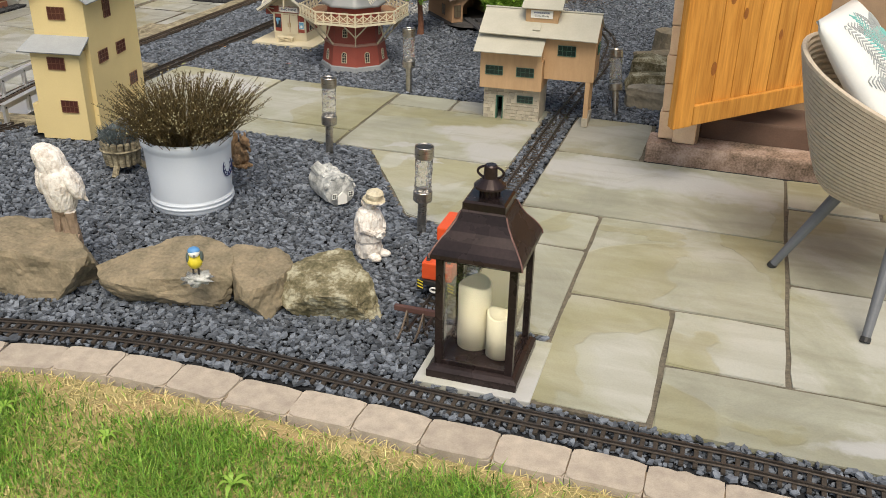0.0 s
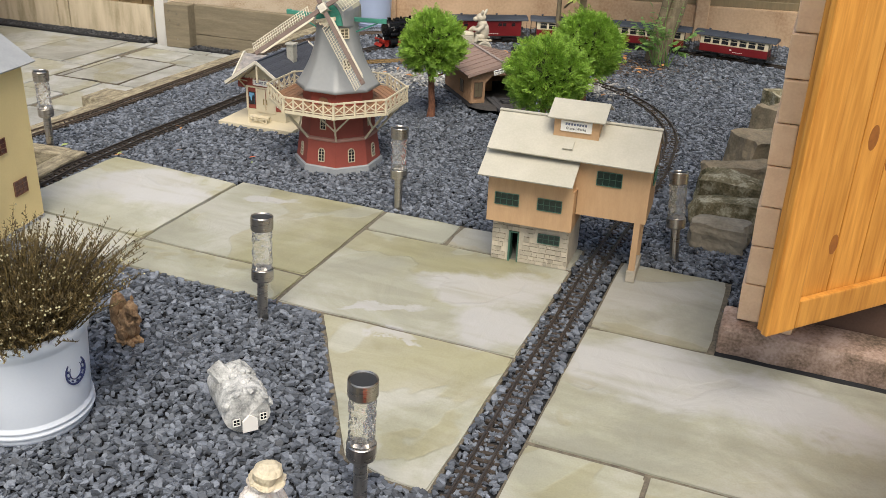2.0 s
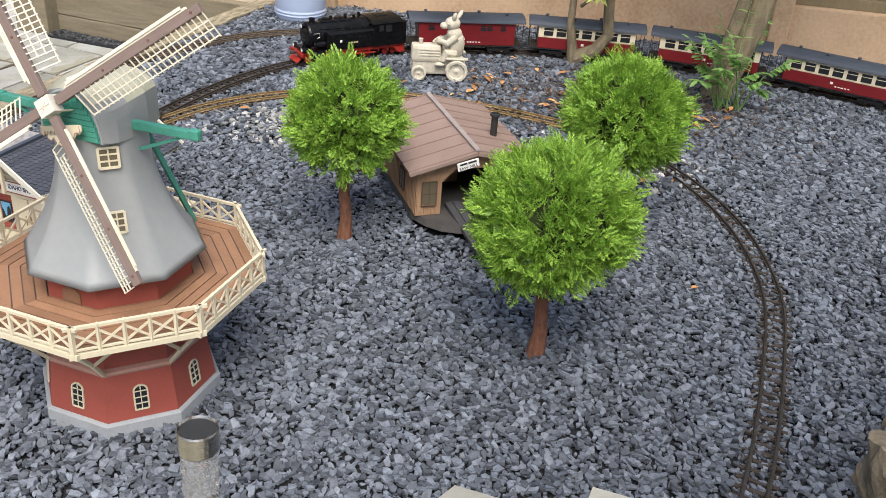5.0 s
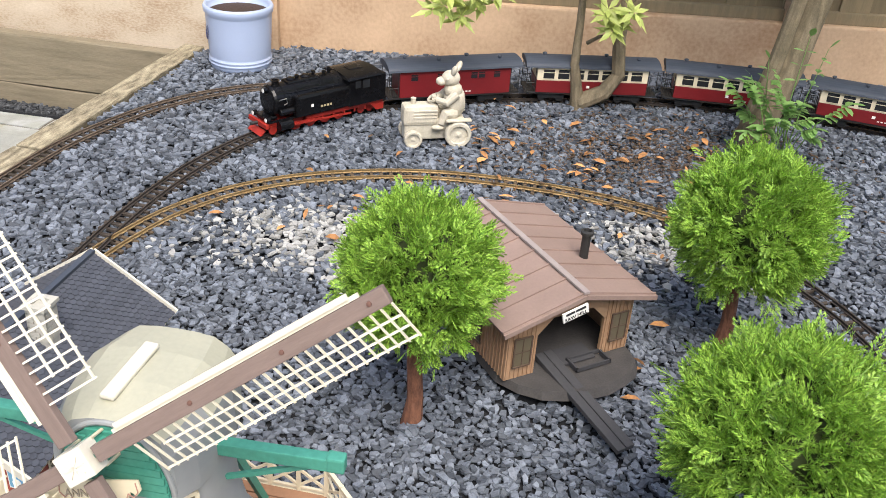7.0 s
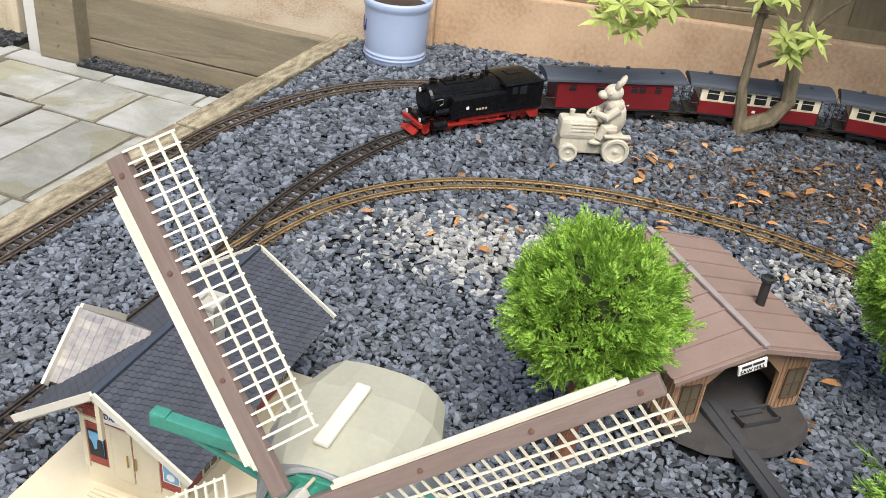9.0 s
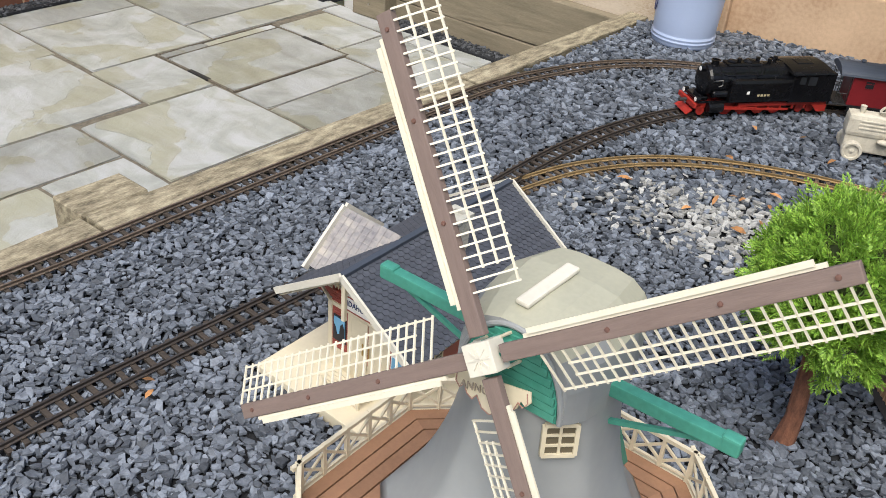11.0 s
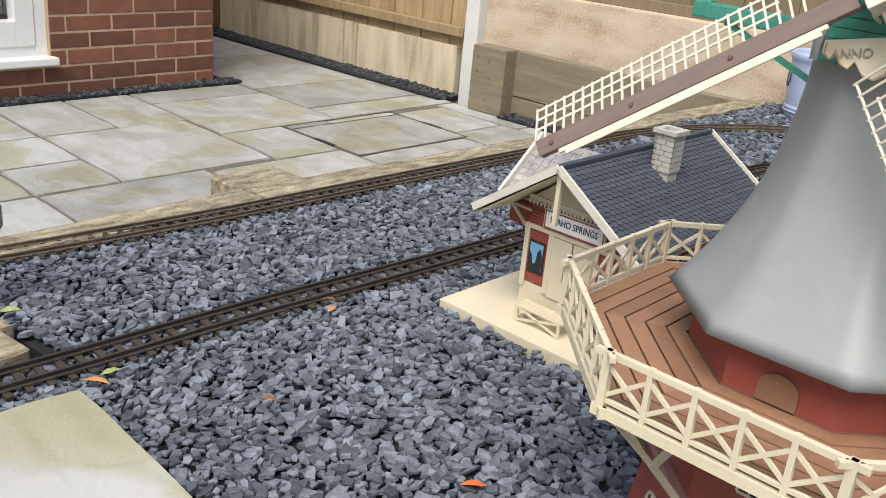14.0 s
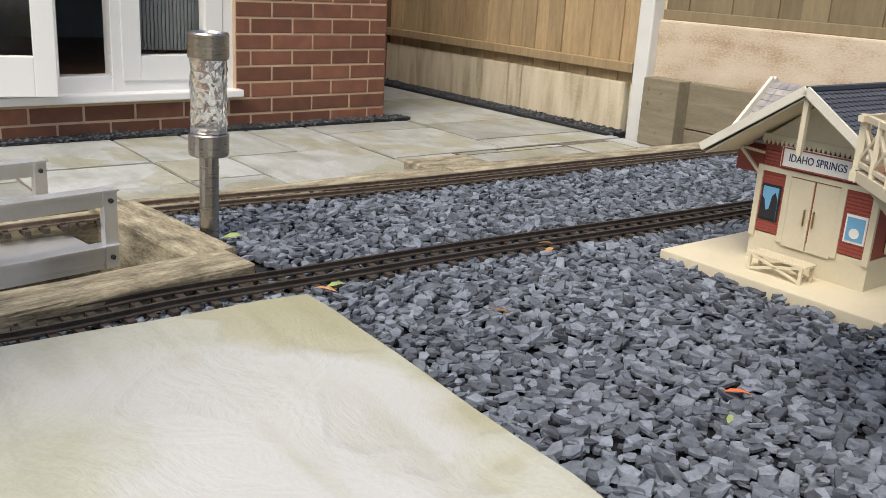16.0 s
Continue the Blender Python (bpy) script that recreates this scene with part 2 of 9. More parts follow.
def lathe(bm, profile, sides=32, turn=0.0, m=None, close=False):
    """A turned form from (radius, height) pairs; sides 8 with a turn gives a prism."""
    rings = []
    made = []
    for r, z in profile:
        if r < 1e-5:
            v = bm.verts.new((0, 0, z))
            rings.append([v])
            made.append(v)
        else:
            ring = [bm.verts.new((r * math.cos(turn + k * math.tau / sides), r * math.sin(turn + k * math.tau / sides), z)) for k in range(sides)]
            rings.append(ring)
            made += ring
    pairs = list(zip(rings, rings[1:])) + ([(rings[-1], rings[0])] if close else [])
    for a, b in pairs:
        for k in range(sides):
            n = (k + 1) % sides
            if len(a) == 1 and len(b) > 1:
                bm.faces.new((a[0], b[n], b[k]))
            elif len(b) == 1 and len(a) > 1:
                bm.faces.new((a[k], a[n], b[0]))
            elif len(a) > 1:
                bm.faces.new((a[k], a[n], b[n], b[k]))
    if not close:
        for ring, flip in ((rings[0], True), (rings[-1], False)):
            if len(ring) > 1:
                bm.faces.new(ring[::-1] if flip else ring)
    if m:
        bmesh.ops.transform(bm, matrix=m, verts=made)
    return bm


def prism(bm, outline, z0, z1, m=None, bevel=0.0):
    """An outline in x, y raised from z0 to z1."""
    low = [bm.verts.new((x, y, z0)) for x, y in outline]
    top = [bm.verts.new((x, y, z1)) for x, y in outline]
    fs = [bm.faces.new(low[::-1]), bm.faces.new(top)]
    n = len(low)
    for k in range(n):
        fs.append(bm.faces.new((low[k], low[(k + 1) % n], top[(k + 1) % n], top[k])))
    vs = low + top
    if bevel:
        r = bmesh.ops.bevel(bm, geom=list(fs[1].edges), offset=bevel, segments=2, affect="EDGES")
        vs = list({v for v in r["verts"]} | {v for v in vs if v.is_valid})
    if m:
        bmesh.ops.transform(bm, matrix=m, verts=[v for v in vs if v.is_valid])
    return bm


def sheet(bm, corners, thick):
    """A flat plate: four or more corners in order, thickened along its normal, downwards."""
    c = [Vector(p) for p in corners]
    n = (c[1] - c[0]).cross(c[2] - c[0]).normalized() * thick
    top = [bm.verts.new(p) for p in c]
    low = [bm.verts.new(p - n) for p in c]
    bm.faces.new(top)
    bm.faces.new(low[::-1])
    for k in range(len(c)):
        j = (k + 1) % len(c)
        bm.faces.new((top[j], top[k], low[k], low[j]))
    return bm


def lettering(words, size, at, mat, parent, name="lettering", thick=0.0006, squeeze=1.0):
    """Raised words of the built-in font, centred; the text stands in the local x, z plane and faces -y."""
    cu = bpy.data.curves.new(name, "FONT")
    cu.body, cu.size, cu.align_x, cu.align_y, cu.extrude = words, size, "CENTER", "CENTER", thick
    cu.resolution_u = 3
    tmp = bpy.data.objects.new("tmp", cu)
    scene.collection.objects.link(tmp)
    bpy.context.view_layer.update()
    me = bpy.data.meshes.new_from_object(tmp.evaluated_get(bpy.context.evaluated_depsgraph_get()))
    bpy.data.objects.remove(tmp)
    me.transform(Matrix.Rotation(radians(90), 4, "X") @ Matrix.Diagonal((squeeze, 1, 1, 1)))
    me.materials.clear()
    me.materials.append(mat)
    ob = new(name, me)
    ob.parent = parent
    ob.matrix_basis = at
    return ob


def spline(points, step=0.01):
    """Even points on a smooth curve through the given ones."""
    p = [Vector((*q, 0)) if len(q) == 2 else Vector(q) for q in points]
    p = [2 * p[0] - p[1]] + p + [2 * p[-1] - p[-2]]
    fine = []
    for i in range(1, len(p) - 2):
        for k in range(24):
            t = k / 24
            a, b, c, d = p[i - 1:i + 3]
            fine.append(0.5 * (2 * b + (c - a) * t + (2 * a - 5 * b + 4 * c - d) * t * t + (3 * b - a - 3 * c + d) * t ** 3))
    fine.append(p[-2])
    out, left = [fine[0]], step
    for a, b in zip(fine, fine[1:]):
        d = (b - a).length
        while d >= left > 0:
            a = a + (b - a) * (left / d)
            d = (b - a).length
            out.append(a)
            left = step
        left -= d
    return out


def along(points):
    """Left-pointing unit normals of a plan curve."""
    out = []
    for i in range(len(points)):
        d = points[min(i + 1, len(points) - 1)] - points[max(i - 1, 0)]
        out.append(Vector((-d.y, d.x, 0)).normalized())
    return out

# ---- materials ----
# near-black: the shade between chippings is put into the bed's colour
SLATE_GAP_SHADE = surf("slate_gap_shade", (0.022, 0.024, 0.029), (0.009, 0.010, 0.012), 60, 0.95, bump=0.6, fine=220)
SLATE = surf("slate_chips", (0.180, 0.205, 0.244), (0.072, 0.082, 0.102), 70, 0.6, bump=0.25, fine=260, spec=0.32, island=0.55, spread=0.2)
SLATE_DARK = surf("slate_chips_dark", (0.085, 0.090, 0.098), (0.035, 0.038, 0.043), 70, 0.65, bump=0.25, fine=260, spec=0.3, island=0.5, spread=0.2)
# slate chips with a patch of light put into their colour
SLATE_LIT = surf("slate_chips_light_patch", (0.46, 0.455, 0.43), (0.22, 0.23, 0.235), 110, 0.7, bump=0.3, fine=500, island=0.4)
LEAF_DRY = surf("dry_leaf", (0.56, 0.27, 0.10), (0.20, 0.10, 0.045), 60, 0.7, bump=0.2, island=0.8)
STONE_SLAB = stone("sandstone_slab", (0.43, 0.435, 0.395), (0.36, 0.365, 0.30), (0.34, 0.34, 0.228), 1.9, 0.52, 0.07,
                   pale_spots=((-0.345, 0.09, 0.235, 0.115, 18), (-0.27, -0.11, 0.15, 0.11, -12), (-1.80, 0.28, 0.24, 0.15, 12), (-1.35, 0.42, 0.10, 0.04, 8), (-0.60, -0.15, 0.12, 0.025, 14),
                          (-0.50, -0.31, 0.09, 0.022, 5), (0.24, -0.18, 0.26, 0.17, 8), (0.62, -0.20, 0.26, 0.13, -4), (1.15, -1.70, 0.14, 0.05, 10)))
STONE_GREY = stone("grey_sandstone_slab", (0.37, 0.37, 0.345), (0.315, 0.315, 0.27), (0.295, 0.29, 0.215), 1.9, 0.5, 0.05)
PATIO_SLAB = stone("patio_slab", (0.385, 0.40, 0.405), (0.335, 0.35, 0.335), (0.305, 0.315, 0.262), 4.0, 0.42, 0.17)
JOINT = surf("joint_mortar", (0.20, 0.175, 0.135), (0.075, 0.066, 0.052), 70, 0.95, bump=1.0, fine=300, spread=0.18)
KERB = surf("kerb_block", (0.52, 0.45, 0.375), (0.33, 0.28, 0.235), 30, 0.9, bump=0.6, fine=300, each=0.1, spread=0.2)
RAIL = surf("rail_brown", (0.25, 0.195, 0.15), (0.12, 0.092, 0.072), 20, 0.42, metal=0.5, bump=0.1)
RAIL_DARK = surf("rail_blackened", (0.105, 0.088, 0.078), (0.05, 0.043, 0.04), 20, 0.4, metal=0.5, bump=0.1)
RAIL_BRASS = surf("rail_brass", (0.52, 0.38, 0.20), (0.28, 0.19, 0.09), 14, 0.4, metal=0.6, bump=0.1)
SLEEPER = surf("track_sleeper", (0.070, 0.055, 0.044), (0.034, 0.027, 0.022), 60, 0.75, bump=0.3)
SLEEPER_TAN = surf("track_sleeper_sandy", (0.13, 0.095, 0.06), (0.065, 0.046, 0.032), 40, 0.8, bump=0.3)
TIMBER = surf("weathered_timber", (0.46, 0.41, 0.29), (0.09, 0.075, 0.05), 10, 0.9, bump=1.0, fine=60, stretch=(1.6, 5, 5), spread=0.17, third=(0.26, 0.225, 0.155))
TIMBER_WALL = surf("sleeper_wall_timber", (0.27, 0.228, 0.16), (0.145, 0.125, 0.085), 5, 0.85, bump=0.4, fine=40, stretch=(1, 8, 8))
BRICK = surf("house_brick", (0.245, 0.103, 0.062), (0.125, 0.055, 0.037), 16, 0.85, bump=0.45, fine=240, each=0.26)
MORTAR = surf("house_mortar", (0.56, 0.415, 0.285), (0.40, 0.285, 0.19), 20, 0.95, bump=0.4)
UPVC = surf("white_upvc", (0.78, 0.78, 0.77), (0.72, 0.72, 0.71), 3, 0.3, bump=0.0)
GLASS = plain("glass", (1.0, 1.0, 1.0), 0.02, 0.0, 1.0)
RENDER = surf("peach_rendered_wall", (0.60, 0.42, 0.275), (0.38, 0.235, 0.138), 3.5, 0.9, bump=0.8, fine=60, spread=0.16, third=(0.51, 0.355, 0.23))
CONCRETE = surf("concrete", (0.68, 0.60, 0.46), (0.30, 0.25, 0.155), 4, 0.9, bump=0.3, fine=120, stretch=(4, 4, 0.6), spread=0.17, third=(0.56, 0.48, 0.35))
FENCE = surf("fence_board", (0.47, 0.345, 0.195), (0.25, 0.175, 0.095), 5, 0.85, bump=0.35, fine=30, stretch=(8, 8, 1), each=0.18)
FENCE_DARK = surf("fence_board_dark", (0.26, 0.2, 0.12), (0.16, 0.13, 0.08), 5, 0.85, bump=0.35, fine=30, stretch=(8, 8, 1), each=0.16)
CREAM = surf("cream_plastic", (0.68, 0.61, 0.455), (0.58, 0.52, 0.385), 12, 0.55, bump=0.05)
WHITE = surf("white_paint", (0.70, 0.67, 0.58), (0.58, 0.55, 0.47), 20, 0.5, bump=0.05)
BARN_RED = surf("brick_red_plastic", (0.35, 0.082, 0.06), (0.255, 0.06, 0.045), 16, 0.6, bump=0.1)
PLINTH = surf("grey_plinth", (0.36, 0.38, 0.4), (0.27, 0.29, 0.31), 20, 0.75, bump=0.2)
MILL_GREY = surf("mill_grey", (0.305, 0.318, 0.32), (0.24, 0.257, 0.268), 5, 0.45, bump=0.06, fine=60)
SAIL_CREAM = surf("sail_cream_plastic", (0.74, 0.70, 0.58), (0.64, 0.59, 0.47), 20, 0.5, bump=0.05)
EDGE_PINK = surf("faded_red_edging", (0.46, 0.25, 0.20), (0.36, 0.2, 0.16), 40, 0.7, bump=0.05)
SASH_BROWN = surf("dark_brown_sash", (0.13, 0.085, 0.06), (0.08, 0.055, 0.04), 40, 0.6, bump=0.1)
TILE_PALE = surf("pale_lichened_tile", (0.40, 0.365, 0.33), (0.17, 0.165, 0.18), 24, 0.5, bump=0.2, fine=90, each=0.1, spread=0.16, third=(0.29, 0.275, 0.27))
MILL_CAP = surf("mill_cap_tan", (0.45, 0.44, 0.335), (0.335, 0.335, 0.265), 9, 0.5, bump=0.08, third=(0.39, 0.385, 0.30))
MILL_GREEN = surf("mill_green", (0.075, 0.33, 0.25), (0.04, 0.2, 0.15), 20, 0.45, bump=0.06)
SAIL_BROWN = surf("sail_stock_brown", (0.225, 0.168, 0.148), (0.16, 0.118, 0.104), 24, 0.6, bump=0.2, fine=120, stretch=(1, 8, 8))
DECK = surf("deck_brown", (0.33, 0.18, 0.105), (0.22, 0.12, 0.07), 20, 0.65, bump=0.15, each=0.12)
SHINGLE = surf("shingle_blue_grey", (0.08, 0.088, 0.11), (0.045, 0.05, 0.063), 30, 0.6, bump=0.2, each=0.14, spec=0.3)
SAW_ROOF = surf("sawmill_roof_brown", (0.3, 0.215, 0.185), (0.23, 0.165, 0.14), 14, 0.6, bump=0.12)
SAW_WALL = surf("sawmill_wall_wood", (0.42, 0.265, 0.16), (0.3, 0.18, 0.105), 18, 0.7, bump=0.2)
DARK = surf("dark_grey", (0.06, 0.06, 0.065), (0.04, 0.04, 0.045), 30, 0.8, bump=0.2)
INTERIOR_SHADE = plain("interior_shade", (0.012, 0.012, 0.012), 0.9)
PLY = surf("plywood_tan", (0.57, 0.375, 0.215), (0.46, 0.29, 0.16), 10, 0.7, bump=0.12, fine=80, stretch=(6, 6, 1))
PLY_ROOF = surf("painted_board_roof", (0.52, 0.505, 0.43), (0.40, 0.39, 0.32), 9, 0.75, bump=0.12, third=(0.46, 0.445, 0.38), spread=0.2)
RUBBLE = surf("model_rubble_stone", (0.55, 0.5, 0.41), (0.37, 0.33, 0.26), 30, 0.85, bump=0.3, each=0.22)
WINDOW_GREEN = surf("window_green", (0.06, 0.165, 0.12), (0.045, 0.12, 0.09), 30, 0.4, bump=0.0)
YELLOW = surf("yellow_board", (0.74, 0.6, 0.31), (0.65, 0.52, 0.265), 8, 0.7, bump=0.08)
STEEL = surf("brushed_steel", (0.50, 0.47, 0.43), (0.42, 0.39, 0.36), 30, 0.3, metal=1.0, bump=0.03, stretch=(1, 1, 14), spread=0.35)
CRACKLE = plain("crackled_clear_plastic", (0.93, 0.93, 0.92), 0.08, 0.0, 0.9)
BLUE_POT = surf("pale_blue_glaze", (0.42, 0.50, 0.68), (0.37, 0.45, 0.63), 6, 0.35, bump=0.04)
POT_PALE = surf("milky_blue_glaze", (0.74, 0.80, 0.88), (0.68, 0.745, 0.84), 6, 0.35, bump=0.04)
CAST_BROWN = surf("brown_washed_stone", (0.36, 0.27, 0.20), (0.17, 0.12, 0.085), 40, 0.85, bump=1.0, fine=150)
LITTER = surf("dark_leaf_litter", (0.12, 0.075, 0.045), (0.045, 0.03, 0.02), 60, 0.9, bump=0.3, island=0.6)
SOIL = surf("potting_soil", (0.07, 0.045, 0.035), (0.03, 0.02, 0.016), 80, 0.95, bump=0.8)
THUJA = surf("conifer_green", (0.42, 0.62, 0.10), (0.095, 0.26, 0.03), 24, 0.5, bump=0.0, island=0.45, spread=0.16)
BARK = surf("bark", (0.30, 0.13, 0.075), (0.10, 0.045, 0.03), 30, 0.85, bump=1.0, stretch=(3, 3, 1), spread=0.18)
BARK_GREY = surf("smooth_bark", (0.31, 0.25, 0.165), (0.10, 0.085, 0.055), 14, 0.85, bump=0.9, stretch=(3, 3, 1), spread=0.18, third=(0.19, 0.155, 0.10))
SHRUB = surf("shrub_leaf", (0.56, 0.62, 0.20), (0.38, 0.47, 0.13), 20, 0.45, bump=0.0, island=0.3)
FERN = surf("fern_leaf", (0.33, 0.52, 0.16), (0.14, 0.30, 0.09), 20, 0.5, bump=0.0, island=0.3)
HEATHER = surf("heather_olive", (0.125, 0.088, 0.028), (0.045, 0.032, 0.012), 20, 0.7, bump=0.0, island=0.5)
HEATHER_TIP = surf("heather_bud", (0.62, 0.58, 0.38), (0.4, 0.36, 0.2), 20, 0.7, bump=0.0)
GRASS = surf("lawn_grass", (0.33, 0.45, 0.095), (0.10, 0.31, 0.03), 3.0, 0.5, bump=0.0, island=0.55, spread=0.12)
LAWN = surf("lawn_soil", (0.46, 0.36, 0.18), (0.46, 0.30, 0.17), 7, 0.95, bump=0.8, fine=140, spread=0.12, third=(0.33, 0.29, 0.12))
ROCK = surf("sandstone_rock", (0.33, 0.265, 0.18), (0.12, 0.105, 0.07), 15, 0.85, bump=0.8, fine=110, spread=0.18, third=(0.23, 0.19, 0.13))
ROCK_GREY = surf("grey_rock", (0.36, 0.32, 0.25), (0.17, 0.15, 0.115), 12, 0.9, bump=0.9, fine=80, spread=0.18)
ROCK_MOSS = surf("mossy_rock", (0.41, 0.39, 0.29), (0.085, 0.078, 0.042), 20, 0.9, bump=1.0, fine=110, spread=0.12, third=(0.19, 0.165, 0.10))
CAST = surf("cast_stone", (0.62, 0.58, 0.48), (0.40, 0.365, 0.29), 24, 0.85, bump=0.6, fine=160, spread=0.2)
CAST_WHITE = surf("weathered_white_stone", (0.84, 0.82, 0.79), (0.48, 0.42, 0.37), 45, 0.85, bump=1.0, fine=160, spread=0.14, third=(0.74, 0.70, 0.66))
CAST_GREY = surf("painted_grey_stone", (0.66, 0.67, 0.66), (0.22, 0.23, 0.23), 30, 0.8, bump=0.6, fine=200, spread=0.13)
CAST_TAN = surf("tan_cast_stone", (0.42, 0.28, 0.16), (0.16, 0.09, 0.05), 45, 0.85, bump=1.0, fine=160, spread=0.15)
LOCO_BLACK = surf("loco_black", (0.006, 0.006, 0.007), (0.003, 0.003, 0.004), 30, 0.25, bump=0.02, spec=0.3)
LOCO_RED = surf("loco_red", (0.40, 0.03, 0.02), (0.27, 0.02, 0.014), 30, 0.4, bump=0.02)
COACH_RED = surf("coach_red", (0.20, 0.016, 0.02), (0.15, 0.012, 0.015), 20, 0.38, bump=0.03)
COACH_CREAM = surf("coach_cream", (0.78, 0.7, 0.52), (0.72, 0.64, 0.47), 20, 0.4, bump=0.03)
COACH_ROOF = surf("coach_roof_blue_grey", (0.062, 0.075, 0.10), (0.045, 0.055, 0.075), 12, 0.55, bump=0.05, spec=0.3)
DARK_GLASS = plain("dark_window_glass", (0.02, 0.022, 0.025), 0.08)
LANTERN = surf("lantern_bronze", (0.050, 0.034, 0.034), (0.016, 0.012, 0.012), 9, 0.27, metal=0.5, bump=0.08, fine=120, spread=0.18)
EDGE_HIGHLIGHT = surf("pink_edge_highlight", (0.32, 0.18, 0.16), (0.18, 0.10, 0.09), 30, 0.45, metal=0.5, bump=0.08)
WAX = surf("cream_wax", (0.93, 0.89, 0.70), (0.90, 0.85, 0.65), 10, 0.5, bump=0.04)
DOOR_PINE = surf("orange_pine", (0.68, 0.33, 0.075), (0.43, 0.175, 0.032), 3.5, 0.42, bump=0.06, fine=14, stretch=(9, 9, 0.6), spread=0.15, each=0.1)
KNOT = surf("pine_knot", (0.36, 0.135, 0.03), (0.2, 0.065, 0.018), 60, 0.45, bump=0.05)
SHED_BRICK = surf("pale_peach_painted_board", (0.88, 0.66, 0.46), (0.72, 0.50, 0.33), 16, 0.85, bump=0.3, each=0.07, spread=0.2)
RED_STONE = surf("worn_red_stone", (0.50, 0.38, 0.32), (0.11, 0.08, 0.055), 11, 0.88, bump=0.9, fine=120, spread=0.14, third=(0.32, 0.225, 0.175))
CHAIR_WEAVE = surf("taupe_rope", (0.60, 0.52, 0.42), (0.44, 0.37, 0.29), 60, 0.85, bump=0.4)
CHAIR_LEG = surf("grey_metal_leg", (0.16, 0.17, 0.19), (0.12, 0.13, 0.145), 20, 0.45, bump=0.04)
CUSHION = surf("white_cushion", (0.75, 0.76, 0.75), (0.66, 0.68, 0.68), 10, 0.9, bump=0.1)
CUSHION_GREY = plain("cushion_grey_print", (0.35, 0.38, 0.39), 0.9)
CUSHION_TEAL = plain("cushion_teal_print", (0.17, 0.5, 0.48), 0.9)
ALUMINIUM = surf("aluminium", (0.82, 0.82, 0.82), (0.74, 0.74, 0.74), 20, 0.42, metal=0.8, bump=0.04)
SIGN_WHITE = plain("sign_white", (0.85, 0.84, 0.8), 0.5)
INK = plain("black_ink", (0.02, 0.02, 0.025), 0.6)
INK_BLUE = plain("blue_ink", (0.03, 0.04, 0.13), 0.6)
POSTER_BLUE = plain("poster_blue", (0.16, 0.4, 0.62), 0.5)
BIRD_YELLOW = plain("bird_yellow", (0.75, 0.62, 0.05), 0.5)
BIRD_BLUE = plain("bird_blue", (0.09, 0.27, 0.55), 0.5)
ORANGE = surf("loco_orange_red", (0.78, 0.11, 0.035), (0.7, 0.09, 0.03), 30, 0.35, bump=0.02)
BLACK_PLASTIC = plain("black_plastic", (0.025, 0.025, 0.025), 0.55)
ROOM_FLOOR = surf("dark_wood_floor", (0.13, 0.075, 0.045), (0.09, 0.05, 0.03), 8, 0.4, bump=0.05)
BLIND = surf("grey_blind", (0.2, 0.23, 0.24), (0.15, 0.17, 0.18), 8, 0.7, bump=0.05)
GREEN_GLASS = plain("dark_green_glass", (0.008, 0.022, 0.017), 0.2)
RENDER_PALE = surf("pale_rendered_wall", (0.62, 0.53, 0.42), (0.36, 0.25, 0.16), 4, 0.9, bump=0.8, fine=70, spread=0.16, third=(0.54, 0.45, 0.34), stretch=(1, 1, 2.2))
JOINT_SAND = surf("sandy_joint", (0.30, 0.235, 0.165), (0.18, 0.14, 0.1), 30, 0.95, bump=0.4)
SMOKED = plain("smoked_window", (0.12, 0.10, 0.065), 0.3)
FADED = plain("faded_letter_grey", (0.33, 0.28, 0.22), 0.7)


def let_light_through(m, amount):
    """Thin leaves: part of the light passes through them."""
    nt = m.node_tree
    bsdf, out = nt.nodes["Principled BSDF"], nt.nodes["Material Output"]
    tr, mix = nt.nodes.new("ShaderNodeBsdfTranslucent"), nt.nodes.new("ShaderNodeMixShader")
    nt.links.new(bsdf.inputs["Base Color"].links[0].from_socket, tr.inputs["Color"])
    mix.inputs[0].default_value = amount
    nt.links.new(bsdf.outputs[0], mix.inputs[1])
    nt.links.new(tr.outputs[0], mix.inputs[2])
    nt.links.new(mix.outputs[0], out.inputs["Surface"])


for m, amount in ((THUJA, 0.22), (SHRUB, 0.35), (FERN, 0.35), (GRASS, 0.35)):
    let_light_through(m, amount)
STRAW = surf("dry_grass", (0.62, 0.52, 0.26), (0.42, 0.34, 0.15), 10, 0.7, bump=0.0, island=0.4)

# ---- ground and paving ----
PAVE = Matrix.Translation((0.645, 3.678, 0)) @ Matrix.Rotation(radians(-12.9), 4, "Z")
PATIO = Matrix.Translation((-2.835, 5.969, -0.337)) @ Matrix.Rotation(radians(-12.2), 4, "Z")

bm = B()
box(bm, -60, 60, -60, 60, -0.6, -0.45)
tagged(part("ground", bm, LAWN), "bare earth ground under the whole garden", "ground", kind="structure")

